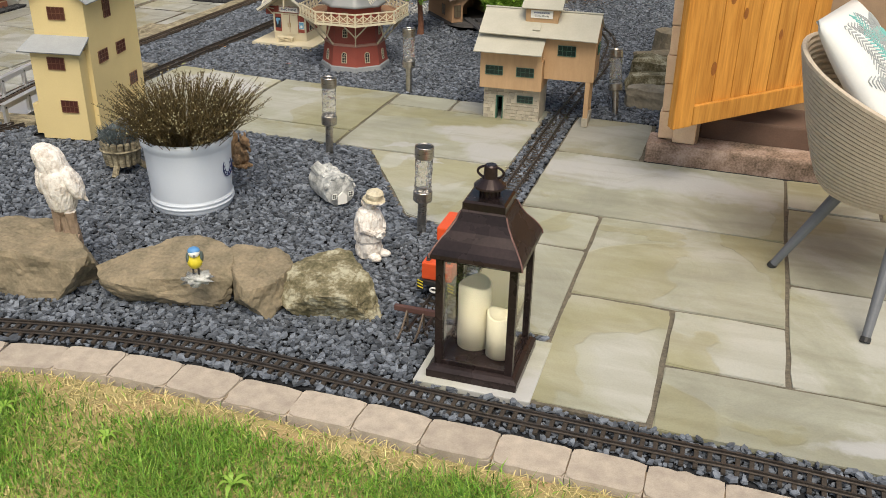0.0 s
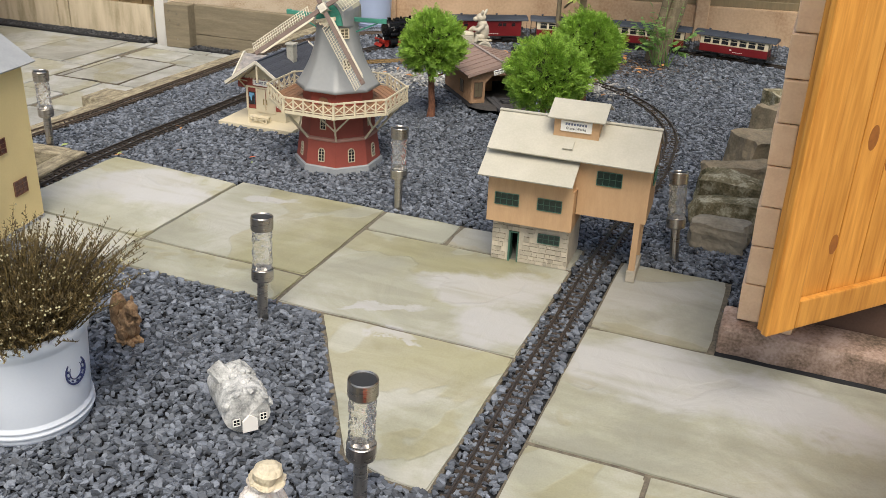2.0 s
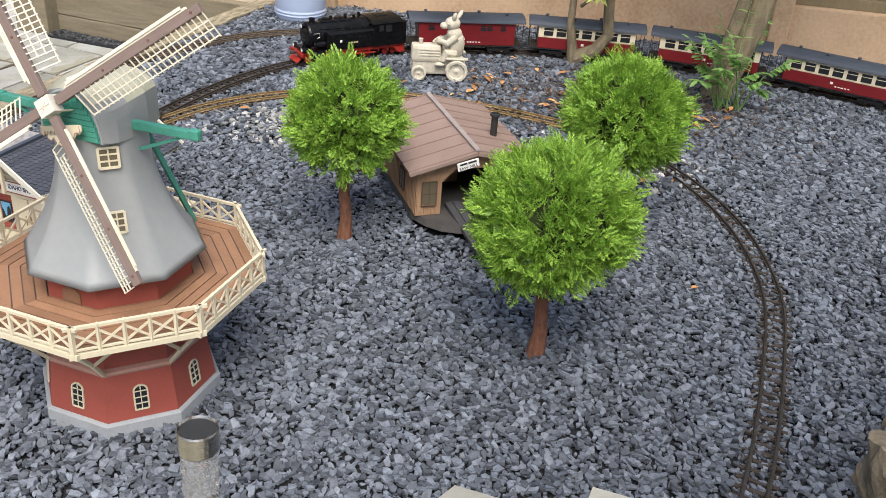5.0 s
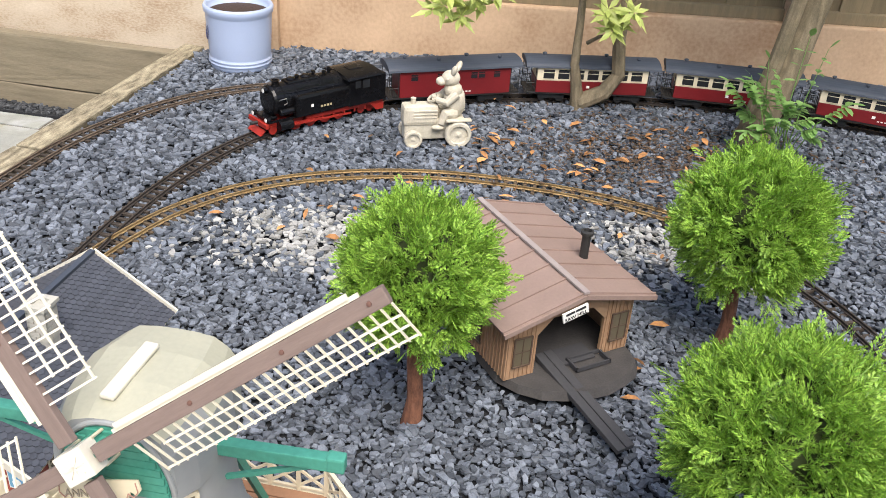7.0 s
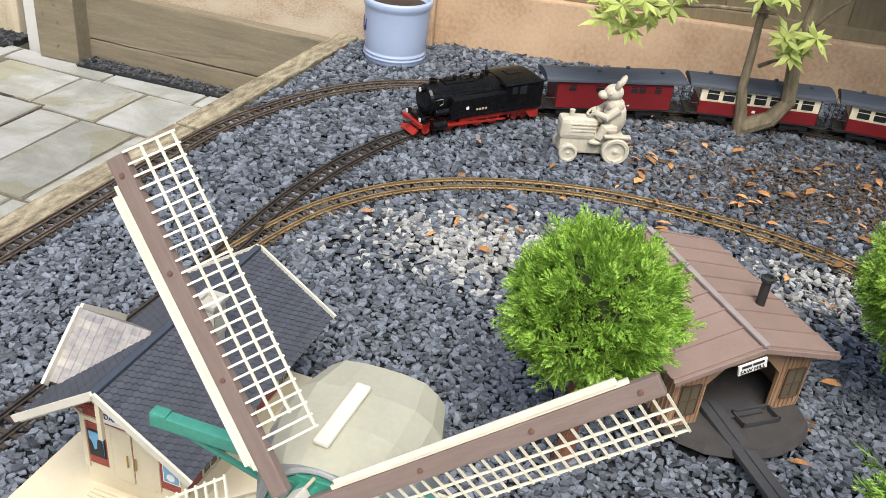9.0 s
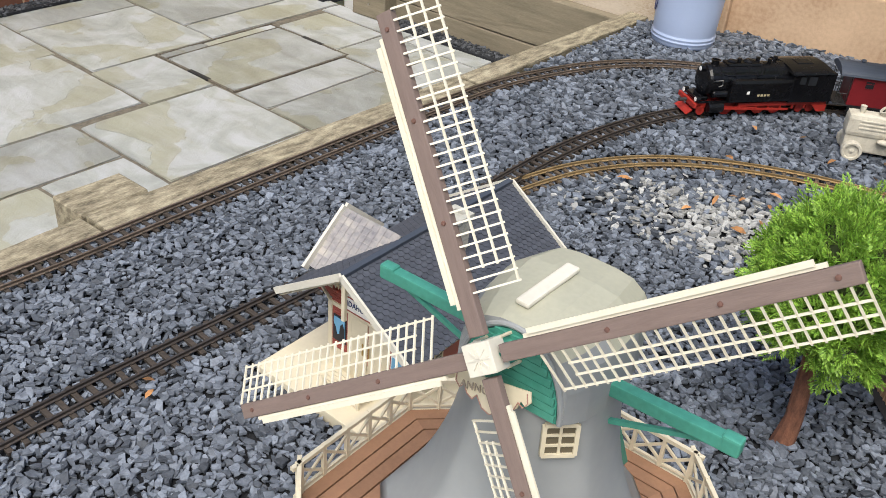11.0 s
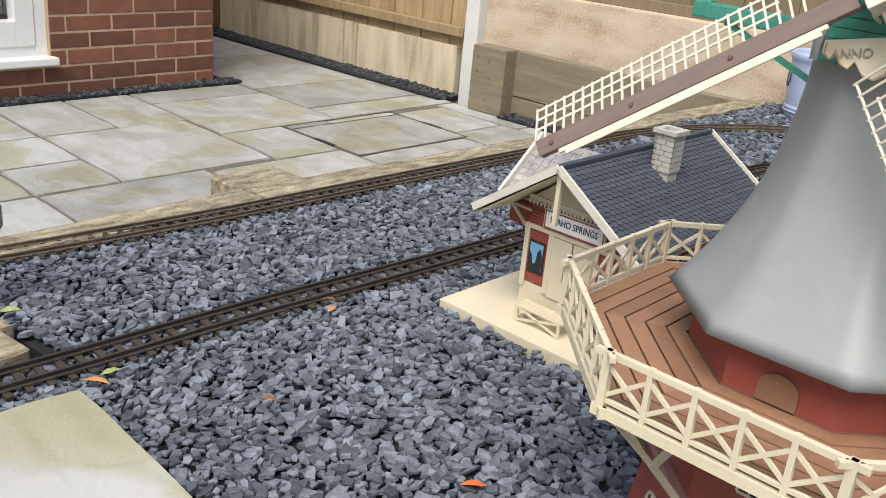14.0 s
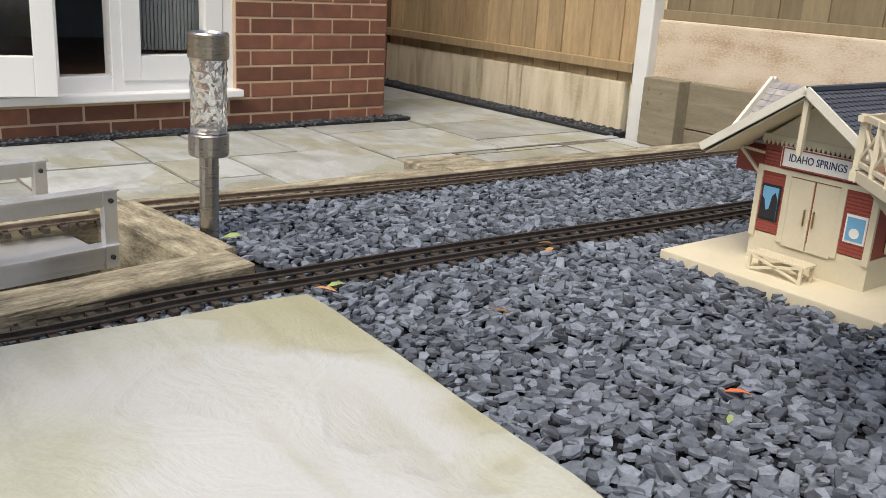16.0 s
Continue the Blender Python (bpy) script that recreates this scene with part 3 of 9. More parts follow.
# front paving: rows of u0, u1, v0, v1 along its two directions
SLABS = [(0, 0.345, 0.005, 0.49), (0, 0.912, -0.622, -0.006), (0, 0.285, -0.924, -0.632), (0, 0.285, -1.51, -0.934), (0.295, 0.912, -1.232, -0.632),
         (0.295, 0.595, -1.83, -1.242), (0.605, 0.912, -1.545, -1.242), (0.605, 1.54, -1.845, -1.555), (0.922, 1.24, -0.30, -0.006), (1.25, 1.85, -0.30, -0.006),
         (0.922, 1.85, -0.94, -0.31), (0.922, 1.85, -1.545, -0.95), (1.55, 2.1, -1.845, -1.555), (1.86, 2.5, -0.62, -0.006), (1.86, 2.5, -1.545, -0.63),
         (-0.90, -0.145, -0.255, 0.338), (-0.90, -0.60, 0.348, 0.525), (-0.59, -0.145, 0.348, 0.52), (-1.535, -0.91, -0.07, 0.53), (-1.535, -0.91, -0.262, -0.08),
         (-2.13, -1.545, -0.07, 0.50), (-2.13, -1.545, -0.262, -0.08)]


def slab(outline, parent, mat, m, thick=0.03, seed=0):
    r = random.Random(seed)
    bm = B()
    pts = []
    for k, (x, y) in enumerate(outline):
        x2, y2 = outline[(k + 1) % len(outline)]
        n = max(2, int(math.hypot(x2 - x, y2 - y) / 0.07))
        for j in range(n):
            t = j / n
            w = 0.0022 if j else 0.001
            pts.append((x + (x2 - x) * t + r.uniform(-w, w), y + (y2 - y) * t + r.uniform(-w, w)))
    prism(bm, pts, -thick, 0, bevel=0.004)
    for v in bm.verts:
        v.co.z += max(0.0, -v.co.x - 1.40) * 0.028 if parent.name == "pavement" else 0.0
    o = r.uniform(-0.0018, 0.0018)
    return part("slab", bm, mat, parent, at=Matrix.Translation((0, 0, o)))


pavement = thing("pavement", PAVE, "riven sandstone slab paving with green-grey stains", "paving", kind="structure")
bm = B()
prism(bm, [(-2.13, -0.27), (-0.75, -0.27), (-0.38, -0.84), (-0.24, -0.88), (-0.14, -0.88), (-0.14, 0.35), (-0.14, 0.53), (-1.54, 0.53), (-1.545, 0.50), (-2.13, 0.50)], -0.45, -0.0045)
prism(bm, [(-0.005, -1.46), (0.28, -1.46), (0.29, -1.78), (2.5, -1.79), (2.5, 0.0), (0.36, 0.0), (0.36, 0.49), (-0.005, 0.49)], -0.45, -0.0045)
part("mortar_bed", bm, JOINT, pavement, "dark jointing between the slabs")
SLABS = [(u0, u1, v0 if v0 > 0 else v0 * 0.968, v1 if v1 > 0 else v1 * 0.968) if u0 >= 0 else (u0, u1, v0, v1) for u0, u1, v0, v1 in SLABS]
for k, (u0, u1, v0, v1) in enumerate(SLABS):
    slab([(u0 + 0.0018, v0 + 0.0018), (u1 - 0.0018, v0 + 0.0018), (u1 - 0.0018, v1 - 0.0018), (u0 + 0.0018, v1 - 0.0018)], pavement, STONE_GREY if k in (0, 17) else STONE_SLAB, PAVE, seed=k)
slab([(-0.735, -0.266), (-0.37, -0.83), (-0.25, -0.868), (-0.148, -0.87), (-0.148, -0.266)], pavement, STONE_SLAB, PAVE, seed=50)

# back patio
patio = thing("patio", PATIO, "worn grey sandstone patio beside the house", "paving", kind="structure")
bm = B()
prism(bm, [(-1.2, -3.6), (1.14, -3.6), (1.14, 2.08), (-0.4, 2.08), (-3.6, 2.08), (-3.6, 1.27), (-1.2, 1.27)], -0.12, -0.006)
part("mortar_bed", bm, JOINT, patio, "dark jointing between the patio slabs")
PSLABS = [(0.005, 0.325, -0.295, 0.318), (0.335, 1.13, 0.006, 0.318), (0.335, 1.13, -0.60, -0.004), (0.005, 0.325, -0.60, -0.305), (-0.30, -0.005, -0.298, -0.004),
          (-0.655, -0.31, -0.298, -0.004), (-1.19, -0.665, -0.298, -0.004), (-0.285, -0.005, -0.60, -0.308), (-0.655, -0.295, -0.81, -0.308), (-1.19, -0.665, -0.81, -0.308),
          (-0.648, -0.005, 0.006, 0.625), (-1.19, -0.658, 0.006, 0.322), (-1.19, -0.648, 0.332, 0.642), (-0.965, -0.388, 0.652, 1.262), (-1.19, -0.975, 0.652, 1.262),
          (-0.378, 0.03, 0.636, 0.942), (0.04, 0.585, 0.33, 0.942), (0.595, 1.13, 0.33, 0.942), (0.152, 0.35, 0.955, 1.57), (0.36, 0.62, 0.955, 1.57), (0.63, 1.13, 0.955, 1.57),
          (-0.34, 0.06, 1.615, 1.93), (0.07, 0.405, 1.585, 1.93), (0.415, 0.78, 1.585, 1.93), (0.79, 1.13, 1.585, 1.93), (-0.60, -0.395, 1.272, 2.07), (-1.055, -0.61, 1.272, 2.07),
          (-1.85, -1.065, 1.28, 2.07), (-2.7, -1.86, 1.28, 2.07), (-3.55, -2.71, 1.28, 2.07), (-0.385, 0.15, 1.94, 2.07), (0.16, 0.62, 1.94, 2.07), (0.63, 1.13, 1.94, 2.07),
          (-1.19, -0.52, -1.42, -0.82), (-0.51, 0.10, -1.21, -0.82), (-0.285, 0.10, -0.81, -0.61), (0.11, 1.13, -1.21, -0.61), (-1.19, -0.42, -2.02, -1.43), (-0.41, 0.3, -1.82, -1.22),
          (0.31, 1.13, -1.82, -1.22), (-1.19, -0.2, -2.62, -2.03), (-0.19, 1.13, -2.42, -1.83), (-0.19, 1.13, -3.0, -2.43), (-1.19, -0.2, -3.3, -2.63)]
for k, (u0, u1, v0, v1) in enumerate(PSLABS):
    slab([(u0 + 0.002, v0 + 0.002), (u1 - 0.002, v0 + 0.002), (u1 - 0.002, v1 - 0.002), (u0 + 0.002, v1 - 0.002)], patio, PATIO_SLAB, PATIO, seed=100 + k)
cover = thing("manhole_cover", PATIO, "recessed slab-filled manhole cover in a dark metal tray", "manhole cover")
slab([(-0.312, 0.966), (0.132, 0.966), (0.132, 1.592), (-0.312, 1.592)], cover, PATIO_SLAB, PATIO, seed=180)
for k, (v0, v1) in enumerate(((0.966, 1.19), (1.198, 1.592))):
    slab([(-0.370, v0), (-0.324, v0), (-0.324, v1), (-0.370, v1)], cover, PATIO_SLAB, PATIO, seed=190 + k)
bm = B()
for x0, x1, y0, y1 in ((-0.379, 0.143, 0.953, 0.962), (-0.379, 0.143, 1.597, 1.606), (-0.381, -0.374, 0.951, 1.608), (-0.321, -0.316, 0.962, 1.597), (0.136, 0.145, 0.951, 1.608)):
    box(bm, x0, x1, y0, y1, -0.03, 0.0015)
part("frame", bm, JOINT, cover, "thin dark metal frame")
for y in (0.951, 1.594):
    bm = B()
    box(bm, -0.15, -0.02, y - 0.004, y + 0.016, -0.01, 0.003)
    part("lifting_slot", bm, BLACK_PLASTIC, cover)

# timber edging of the gravel beside the patio
EDGING = (((-1.950, 4.45), (-1.765, 5.455)), ((-1.762, 5.468), (-1.445, 6.82)), ((-1.442, 6.835), (-1.18, 7.93)))


def beam(name, p, q, w, z0, z1, mat, label, category, group=""):
    d = Vector((q[0] - p[0], q[1] - p[1], 0))
    at = Matrix.Translation((p[0], p[1], 0)) @ Matrix.Rotation(math.atan2(d.y, d.x), 4, "Z")
    bm = B()
    n = max(3, int(d.length / 0.12))
    r = random.Random(int(p[0] * 100))
    box(bm, 0, d.length, -w / 2, w / 2, z0, z1, 0.005)
    bmesh.ops.subdivide_edges(bm, edges=[e for e in bm.edges if e.calc_length() > 0.2], cuts=n)
    for v in bm.verts:
        v.co += Vector((0, r.uniform(-0.002, 0.002), r.uniform(-0.0018, 0.0018)))
    ob = part(name, bm, mat, at=at)
    return tagged(ob, label, category, group)


for a, b in EDGING:
    beam("edging_timber", a, b, 0.09, -0.34, 0.004, TIMBER, "weathered grey-brown timber edging laid beside the track", "timber", "timber edging of the gravel")
block = beam("wooden_block", (-1.895, 5.50), (-1.855, 5.69), 0.13, -0.335, -0.012, TIMBER, "short offcut of timber lying on the patio", "timber")

# retaining planks, corner post
bm = B()
box(bm, -0.105, 0.105, -0.055, 0.055, -0.337, -0.006, 0.007)
post = tagged(part("timber_post", bm, TIMBER_WALL, at=Matrix.Translation((-2.545, 8.05, 0)) @ Matrix.Rotation(radians(-9), 4, "Z")), "stout weathered square timber post with bolt heads", "post")
for x, z in ((-0.065, -0.06), (-0.065, -0.13), (0.005, -0.075), (0.012, -0.155), (0.0, -0.27)):
    bm = B()
    lathe(bm, [(0.0, 0.0), (0.006, 0.0), (0.005, 0.003), (0.0, 0.004)], 10, m=pose(x, -0.055, z, 90))
    part("bolt_head", bm, STEEL, post)
for z0, z1 in ((-0.337, -0.240), (-0.235, -0.012)):
    beam("retaining_plank", (-2.44, 8.10), (-1.24, 7.87), 0.06, z0, z1, TIMBER_WALL, "long weathered timber plank holding back the raised bed", "plank", "retaining planks")
bm = B()
box(bm, 0.0, 1.28, -0.13, 0.0, -0.02, 0.008)
tagged(part("gravel_strip", bm, SLATE_GAP_SHADE, at=Matrix.Translation((-2.43, 8.085, -0.337)) @ Matrix.Rotation(radians(-9), 4, "Z")), "narrow strip of dark gravel at the foot of the planks", "gravel", kind="structure")

# kerb of the lawn
KERB_LINE = [(-2.194, 1.812), (-1.594, 1.937), (-1.014, 1.982), (-0.754, 1.989), (-0.595, 1.986), (-0.44, 1.964), (-0.284, 1.932), (-0.132, 1.894), (0.019, 1.862), (0.16, 1.831), (0.307, 1.793), (0.448, 1.762), (0.594, 1.73), (0.742, 1.696), (0.89, 1.662), (1.086, 1.615), (1.506, 1.502), (2.206, 1.292)]
kerb = thing("kerb", Matrix(), "curved edging of worn buff concrete blocks", "kerb", kind="structure")
pts = spline(KERB_LINE, 0.005)
nor = along(pts)
step = 34
for k in range(0, len(pts) - step, step):
    a, b = pts[k].lerp(pts[k + 1], 0.35), pts[k + step - 1].lerp(pts[k + step], 0.65)
    na, nb = nor[k], nor[k + step - 1]
    r = random.Random(k)
    bm = B()
    ring = []
    for p, q, n in ((a - na * 0.010, b - nb * 0.010, 8), (b - nb * 0.010, b - nb * 0.118, 5), (b - nb * 0.118, a - na * 0.118, 8), (a - na * 0.118, a - na * 0.010, 5)):
        for j in range(n):
            c = p.lerp(q, j / n)
            ring.append((c.x + r.uniform(-0.0014, 0.0014), c.y + r.uniform(-0.0014, 0.0014)))
    prism(bm, ring[::-1], -0.09, -0.002, bevel=0.005)
    part("kerb_block", bm, KERB, kerb, at=Matrix.Translation((0, 0, r.uniform(-0.003, 0.003))))
bm = B()
low = [p - n * 0.03 for p, n in zip(pts[::20], nor[::20])]
up = [p - n * 0.104 for p, n in zip(pts[::20], nor[::20])]
prism(bm, [(p.x, p.y) for p in low[::-1]][::-1] + [(p.x, p.y) for p in up[::-1]], -0.1, -0.007)
part("mortar", bm, JOINT_SAND, kerb, "sandy mortar between the blocks")

# ---- tracks ----
TRACKS = {
    "front": [(-2.394, 1.812), (-1.694, 2.002), (-1.194, 2.042), (-0.892, 2.047), (-0.586, 2.039), (-0.261, 1.995), (0.058, 1.917), (0.354, 1.842), (0.628, 1.778), (0.884, 1.72), (1.126, 1.664), (1.806, 1.472), (2.406, 1.262)],
    "cross": [(0.227, 2.168), (0.294, 2.46), (0.391, 2.912), (0.516, 3.471), (0.665, 4.125), (0.78, 4.554), (0.899, 4.981), (0.978, 5.37), (1.01, 5.64), (0.983, 5.922), (0.91, 6.162), (0.789, 6.383), (0.623, 6.566)],
    "brass": [(0.623, 6.566), (0.545, 6.616), (0.399, 6.69), (0.24, 6.741), (0.075, 6.775), (-0.096, 6.794), (-0.268, 6.786), (-0.439, 6.751), (-0.603, 6.69), (-0.753, 6.592), (-0.882, 6.451), (-0.966, 6.302), (-1.04, 6.124)],
    "inner": [(-2.294, 2.962), (-1.847, 3.457), (-1.6, 3.9), (-1.485, 4.3), (-1.45, 4.53), (-1.405, 4.72), (-1.34, 5), (-1.275, 5.24), (-1.195, 5.54), (-1.097, 5.941), (-1.055, 6.114), (-1.026, 6.278), (-0.998, 6.417), (-0.959, 6.566), (-0.9, 6.738), (-0.82, 6.906), (-0.74, 7.031), (-0.606, 7.184), (-0.391, 7.342), (-0.127, 7.458), (0.176, 7.534), (0.509, 7.573), (0.88, 7.568), (1.242, 7.506), (1.594, 7.39), (1.995, 7.179), (2.298, 6.93)],
    "outer": [(-2.294, 3.012), (-2.018, 3.605), (-1.955, 4.15), (-1.895, 4.59), (-1.855, 4.79), (-1.785, 5.03), (-1.71, 5.31), (-1.645, 5.6), (-1.571, 5.922), (-1.485, 6.288), (-1.414, 6.585), (-1.353, 6.815), (-1.275, 6.997), (-1.134, 7.227), (-0.949, 7.405), (-0.724, 7.506), (-0.44, 7.525), (-0.127, 7.486)],
}
GAUGE, RAIL_TOP = 0.0475, 0.012


def rails(bm, pts, nor, off, top):
    """One rail: a head, a web and a foot along a curve."""
    prof = [(-0.0048, -0.010), (0.0048, -0.010), (0.0048, -0.008), (0.0016, -0.0065), (0.0016, -0.0028), (0.0025, -0.002), (0.0025, 0.0), (-0.0025, 0.0), (-0.0025, -0.002), (-0.0016, -0.0028), (-0.0016, -0.0065), (-0.0048, -0.008)]
    last = None
    for p, n in zip(pts, nor):
        ring = [bm.verts.new(p + n * (off + x) + Vector((0, 0, top + z))) for x, z in prof]
        if last:
            for k in range(len(prof)):
                j = (k + 1) % len(prof)
                bm.faces.new((last[k], ring[k], ring[j], last[j]))
        last = ring


def track(key, rail_mat, sleeper_mat, label, top=RAIL_TOP):
    root = thing("railway_track", Matrix(), label, "railway track", "garden railway tracks")
    pts = spline(TRACKS[key], 0.02)
    nor = along(pts)
    for s in (-1, 1):
        bm = B()
        rails(bm, pts, nor, s * GAUGE / 2, top)
        part("rail", bm, rail_mat, root)
    bm = B()
    box(bm, -0.0055, 0.0055, -0.043, 0.043, -0.008, 0.0, 0.001)
    for s in (-1, 1):
        for o in (-1, 1):
            box(bm, -0.004, 0.004, s * GAUGE / 2 + o * 0.0055 - 0.0018, s * GAUGE / 2 + o * 0.0055 + 0.0018, 0.0, 0.003)
    me = mesh_of("sleeper", bm, sleeper_mat)
    fine = spline(TRACKS[key], 0.0305)
    for p, n in zip(fine, along(fine)):
        piece("sleeper", me, root, Matrix.Translation((p.x, p.y, top - 0.010)) @ Matrix.Rotation(math.atan2(n.y, n.x) - math.pi / 2, 4, "Z"))
    return root


track("front", RAIL_DARK, SLEEPER, "curved dark brown model railway track beside the lawn kerb")
track("cross", RAIL_DARK, SLEEPER, "model railway track running through a gap in the paving", 0.006)
track("brass", RAIL_BRASS, SLEEPER_TAN, "brass-coloured curved model railway track lying round a painted patch of light")
track("inner", RAIL_DARK, SLEEPER, "dark model railway track carrying the passenger train")
track("outer", RAIL, SLEEPER, "dark model railway track running along the timber edging")

# ---- house, fences and walls ----
HOUSE = Matrix.Translation((-3.845, 7.399, -0.337)) @ Matrix.Rotation(radians(-10.5), 4, "Z")
# local frame: the wall stands in x = 0 and runs towards -y; +x is outside
house = thing("house", HOUSE, "red-brown brick house wall with pale mortar and white patio doors", "house", kind="structure")
DOOR_Y0, DOOR_Y1, SILL_Z = -3.3, -0.86, 0.150
bm = B()
box(bm, -0.25, -0.003, DOOR_Y1, 0.0 - 0.006, -0.15, 2.4)
box(bm, -0.25, -0.003, DOOR_Y0, DOOR_Y1, -0.15, SILL_Z - 0.005)
box(bm, -0.25, -0.003, -6.0, DOOR_Y0, -0.15, 2.4)
box(bm, -0.25, -0.003, DOOR_Y0, DOOR_Y1, 2.2, 2.4)
box(bm, -5, -0.26, -0.25, -0.006, -0.15, 2.4)
part("wall", bm, MORTAR, house, "pale sandy mortar bed of the brick wall")
# patio doors
door = thing("patio_doors", HOUSE, "white plastic patio doors, one leaf standing open", "door", kind="structure")
door.name = "door_1"
bm = B()
for y in (DOOR_Y1 - 0.05, -1.43, -1.71, -2.40, -3.10):
    box(bm, -0.12, -0.03, y, y + 0.06, SILL_Z + 0.03, 2.2, 0.004)
box(bm, -0.118, -0.033, DOOR_Y0, DOOR_Y1, SILL_Z + 0.03, SILL_Z + 0.105, 0.004)
box(bm, -0.118, -0.033, DOOR_Y0, DOOR_Y1, 2.12, 2.2, 0.004)
part("door_frame", bm, UPVC, door)
bm = B()
box(bm, -0.12, 0.045, DOOR_Y0, DOOR_Y1 + 0.02, SILL_Z, SILL_Z + 0.035, 0.006)
part("sill", bm, UPVC, door, "projecting white plastic sill")
bm = B()
y0, y1 = -1.385, DOOR_Y1 - 0.052
for a, b, c, d in ((y0, y0 + 0.085, SILL_Z + 0.08, 2.11), (y1 - 0.085, y1, SILL_Z + 0.08, 2.11), (y0 + 0.084, y1 - 0.084, SILL_Z + 0.08, SILL_Z + 0.19), (y0 + 0.084, y1 - 0.084, 2.0, 2.11)):
    box(bm, -0.10, -0.025, a, b, c, d, 0.004)
leaf = part("door_leaf", bm, UPVC, door, "closed white door leaf")
bm = B()
box(bm, -0.07, -0.06, y0 + 0.085, y1 - 0.085, SILL_Z + 0.19, 2.0)
pane = part("pane", bm, GLASS, leaf)
pane.visible_shadow = False
bm = B()
for k in range(22):
    y = y0 + 0.06 + k * 0.018
    box(bm, -0.17, -0.165, y, y + 0.014, SILL_Z + 0.2, 2.05)
part("vertical_blind", bm, BLIND, leaf, "grey vertical blind slats behind the glass")
swung = thing("open_door", HOUSE @ pose(0.10, -1.70, SILL_Z + 0.045, 0, 0, -14), "white plastic door leaf standing ajar", "door", kind="structure")
swung.name = "door_2"
bm = B()
for a, b, c, d in ((-0.62, -0.535, 0, 1.95), (-0.085, 0.0, 0, 1.95), (-0.536, -0.084, 0, 0.16), (-0.536, -0.084, 1.85, 1.95)):
    box(bm, -0.03, 0.03, a, b, c, d, 0.004)
part("door_leaf", bm, UPVC, swung)
bm = B()
box(bm, -0.006, 0.006, -0.535, -0.085, 0.16, 1.85)
pane = part("pane", bm, GLASS, swung)
pane.visible_shadow = False
# the room behind the doors
room = thing("room", HOUSE, "dim room behind the patio doors with a dark wooden floor", "room", kind="structure")
bm = B()
box(bm, -3.0, -0.26, -4.0, -0.3, SILL_Z - 0.02, SILL_Z)
part("floor", bm, ROOM_FLOOR, room)
bm = B()
box(bm, -3.1, -3.0, -4.0, -0.3, SILL_Z, 2.4)
box(bm, -3.0, -0.26, -4.1, -4.0, SILL_Z, 2.4)
box(bm, -3.0, -0.26, -0.3, -0.26, SILL_Z, 2.4)
box(bm, -3.1, 0.0, -4.1, -0.26, 2.41, 2.5)
part("room_walls", bm, BLIND, room)
bm = B()
box(bm, 0.0, 0.09, -6.0, 0.11, -0.02, 0.012)
drain = tagged(part("gravel_strip", bm, SLATE_GAP_SHADE, at=HOUSE), "narrow strip of dark gravel at the foot of the house", "gravel", kind="structure")

# side fence with concrete gravel boards, running away from the white post
SIDE = Matrix.Translation((-2.80, 8.235, -0.337)) @ Matrix.Rotation(radians(169.5), 4, "Z")
fence = thing("side_fence", SIDE, "larch-lap fence panel on concrete gravel boards", "fence", kind="structure")
for x0, x1 in ((0.075, 0.862), (0.870, 0.980), (0.988, 2.75), (2.76, 2.87), (2.88, 4.65)):
    bm = B()
    box(bm, x0, x1, -0.025, 0.025, -0.05, 0.265, 0.01)
    part("gravel_board", bm, CONCRETE, fence)
bm = B()
box(bm, 0, 0.115, -0.01, 0.01, 0, 1.6)
me = mesh_of("board", bm, FENCE)
for k in range(43):
    piece("board", me, fence, pose(0.04 + k * 0.108, -0.01 + (k % 2) * 0.012, 0.255))
for z in (0.32, 1.1):
    bm = B()
    box(bm, 0.02, 4.65, 0.012, 0.05, z, z + 0.05, 0.004)
    part("rail", bm, FENCE, fence)
bm = B()
box(bm, 0.02, 4.65, 0.03, 0.2, -0.02, 0.012)
tagged(part("gravel_strip", bm, SLATE_GAP_SHADE, at=SIDE), "narrow strip of dark gravel along the fence", "gravel", kind="structure")
bm = B()
box(bm, -0.045, 0.045, -0.045, 0.045, -0.1, 2.0, 0.01)
tagged(part("concrete_post", bm, surf("white_concrete", (0.7, 0.7, 0.68), (0.58, 0.58, 0.56), 8, 0.8, bump=0.2), at=Matrix.Translation((-2.765, 8.215, -0.337)) @ Matrix.Rotation(radians(-10), 4, "Z")), "tall pale concrete fence post", "post", kind="structure")


def back_wall(name, p, q, mat, z1, fmat, label, group="", step=0.12):
    d = Vector((q[0] - p[0], q[1] - p[1], 0))
    at = Matrix.Translation((p[0], p[1], 0)) @ Matrix.Rotation(math.atan2(d.y, d.x), 4, "Z")
    root = thing(name, at, label, "wall", kind="structure")
    bm = B()
    box(bm, 0, d.length, 0.0, 0.12, -0.34, z1, 0.01)
    part("rendered_base", bm, mat, root)
    bm = B()
    box(bm, 0, step * 1.06, -0.009, 0.009, 0, 1.5)
    me = mesh_of("board", bm, fmat)
    for k in range(int(d.length / step)):
        piece("board", me, root, pose(k * step, 0.06 + (k % 2) * 0.012, z1 + 0.02))
    bm = B()
    box(bm, 0, d.length, 0.03, 0.10, z1, z1 + 0.05, 0.004)
    box(bm, 0, d.length, 0.03, 0.10, z1 + 0.75, z1 + 0.82, 0.004)
    part("rail", bm, fmat, root)
    return root


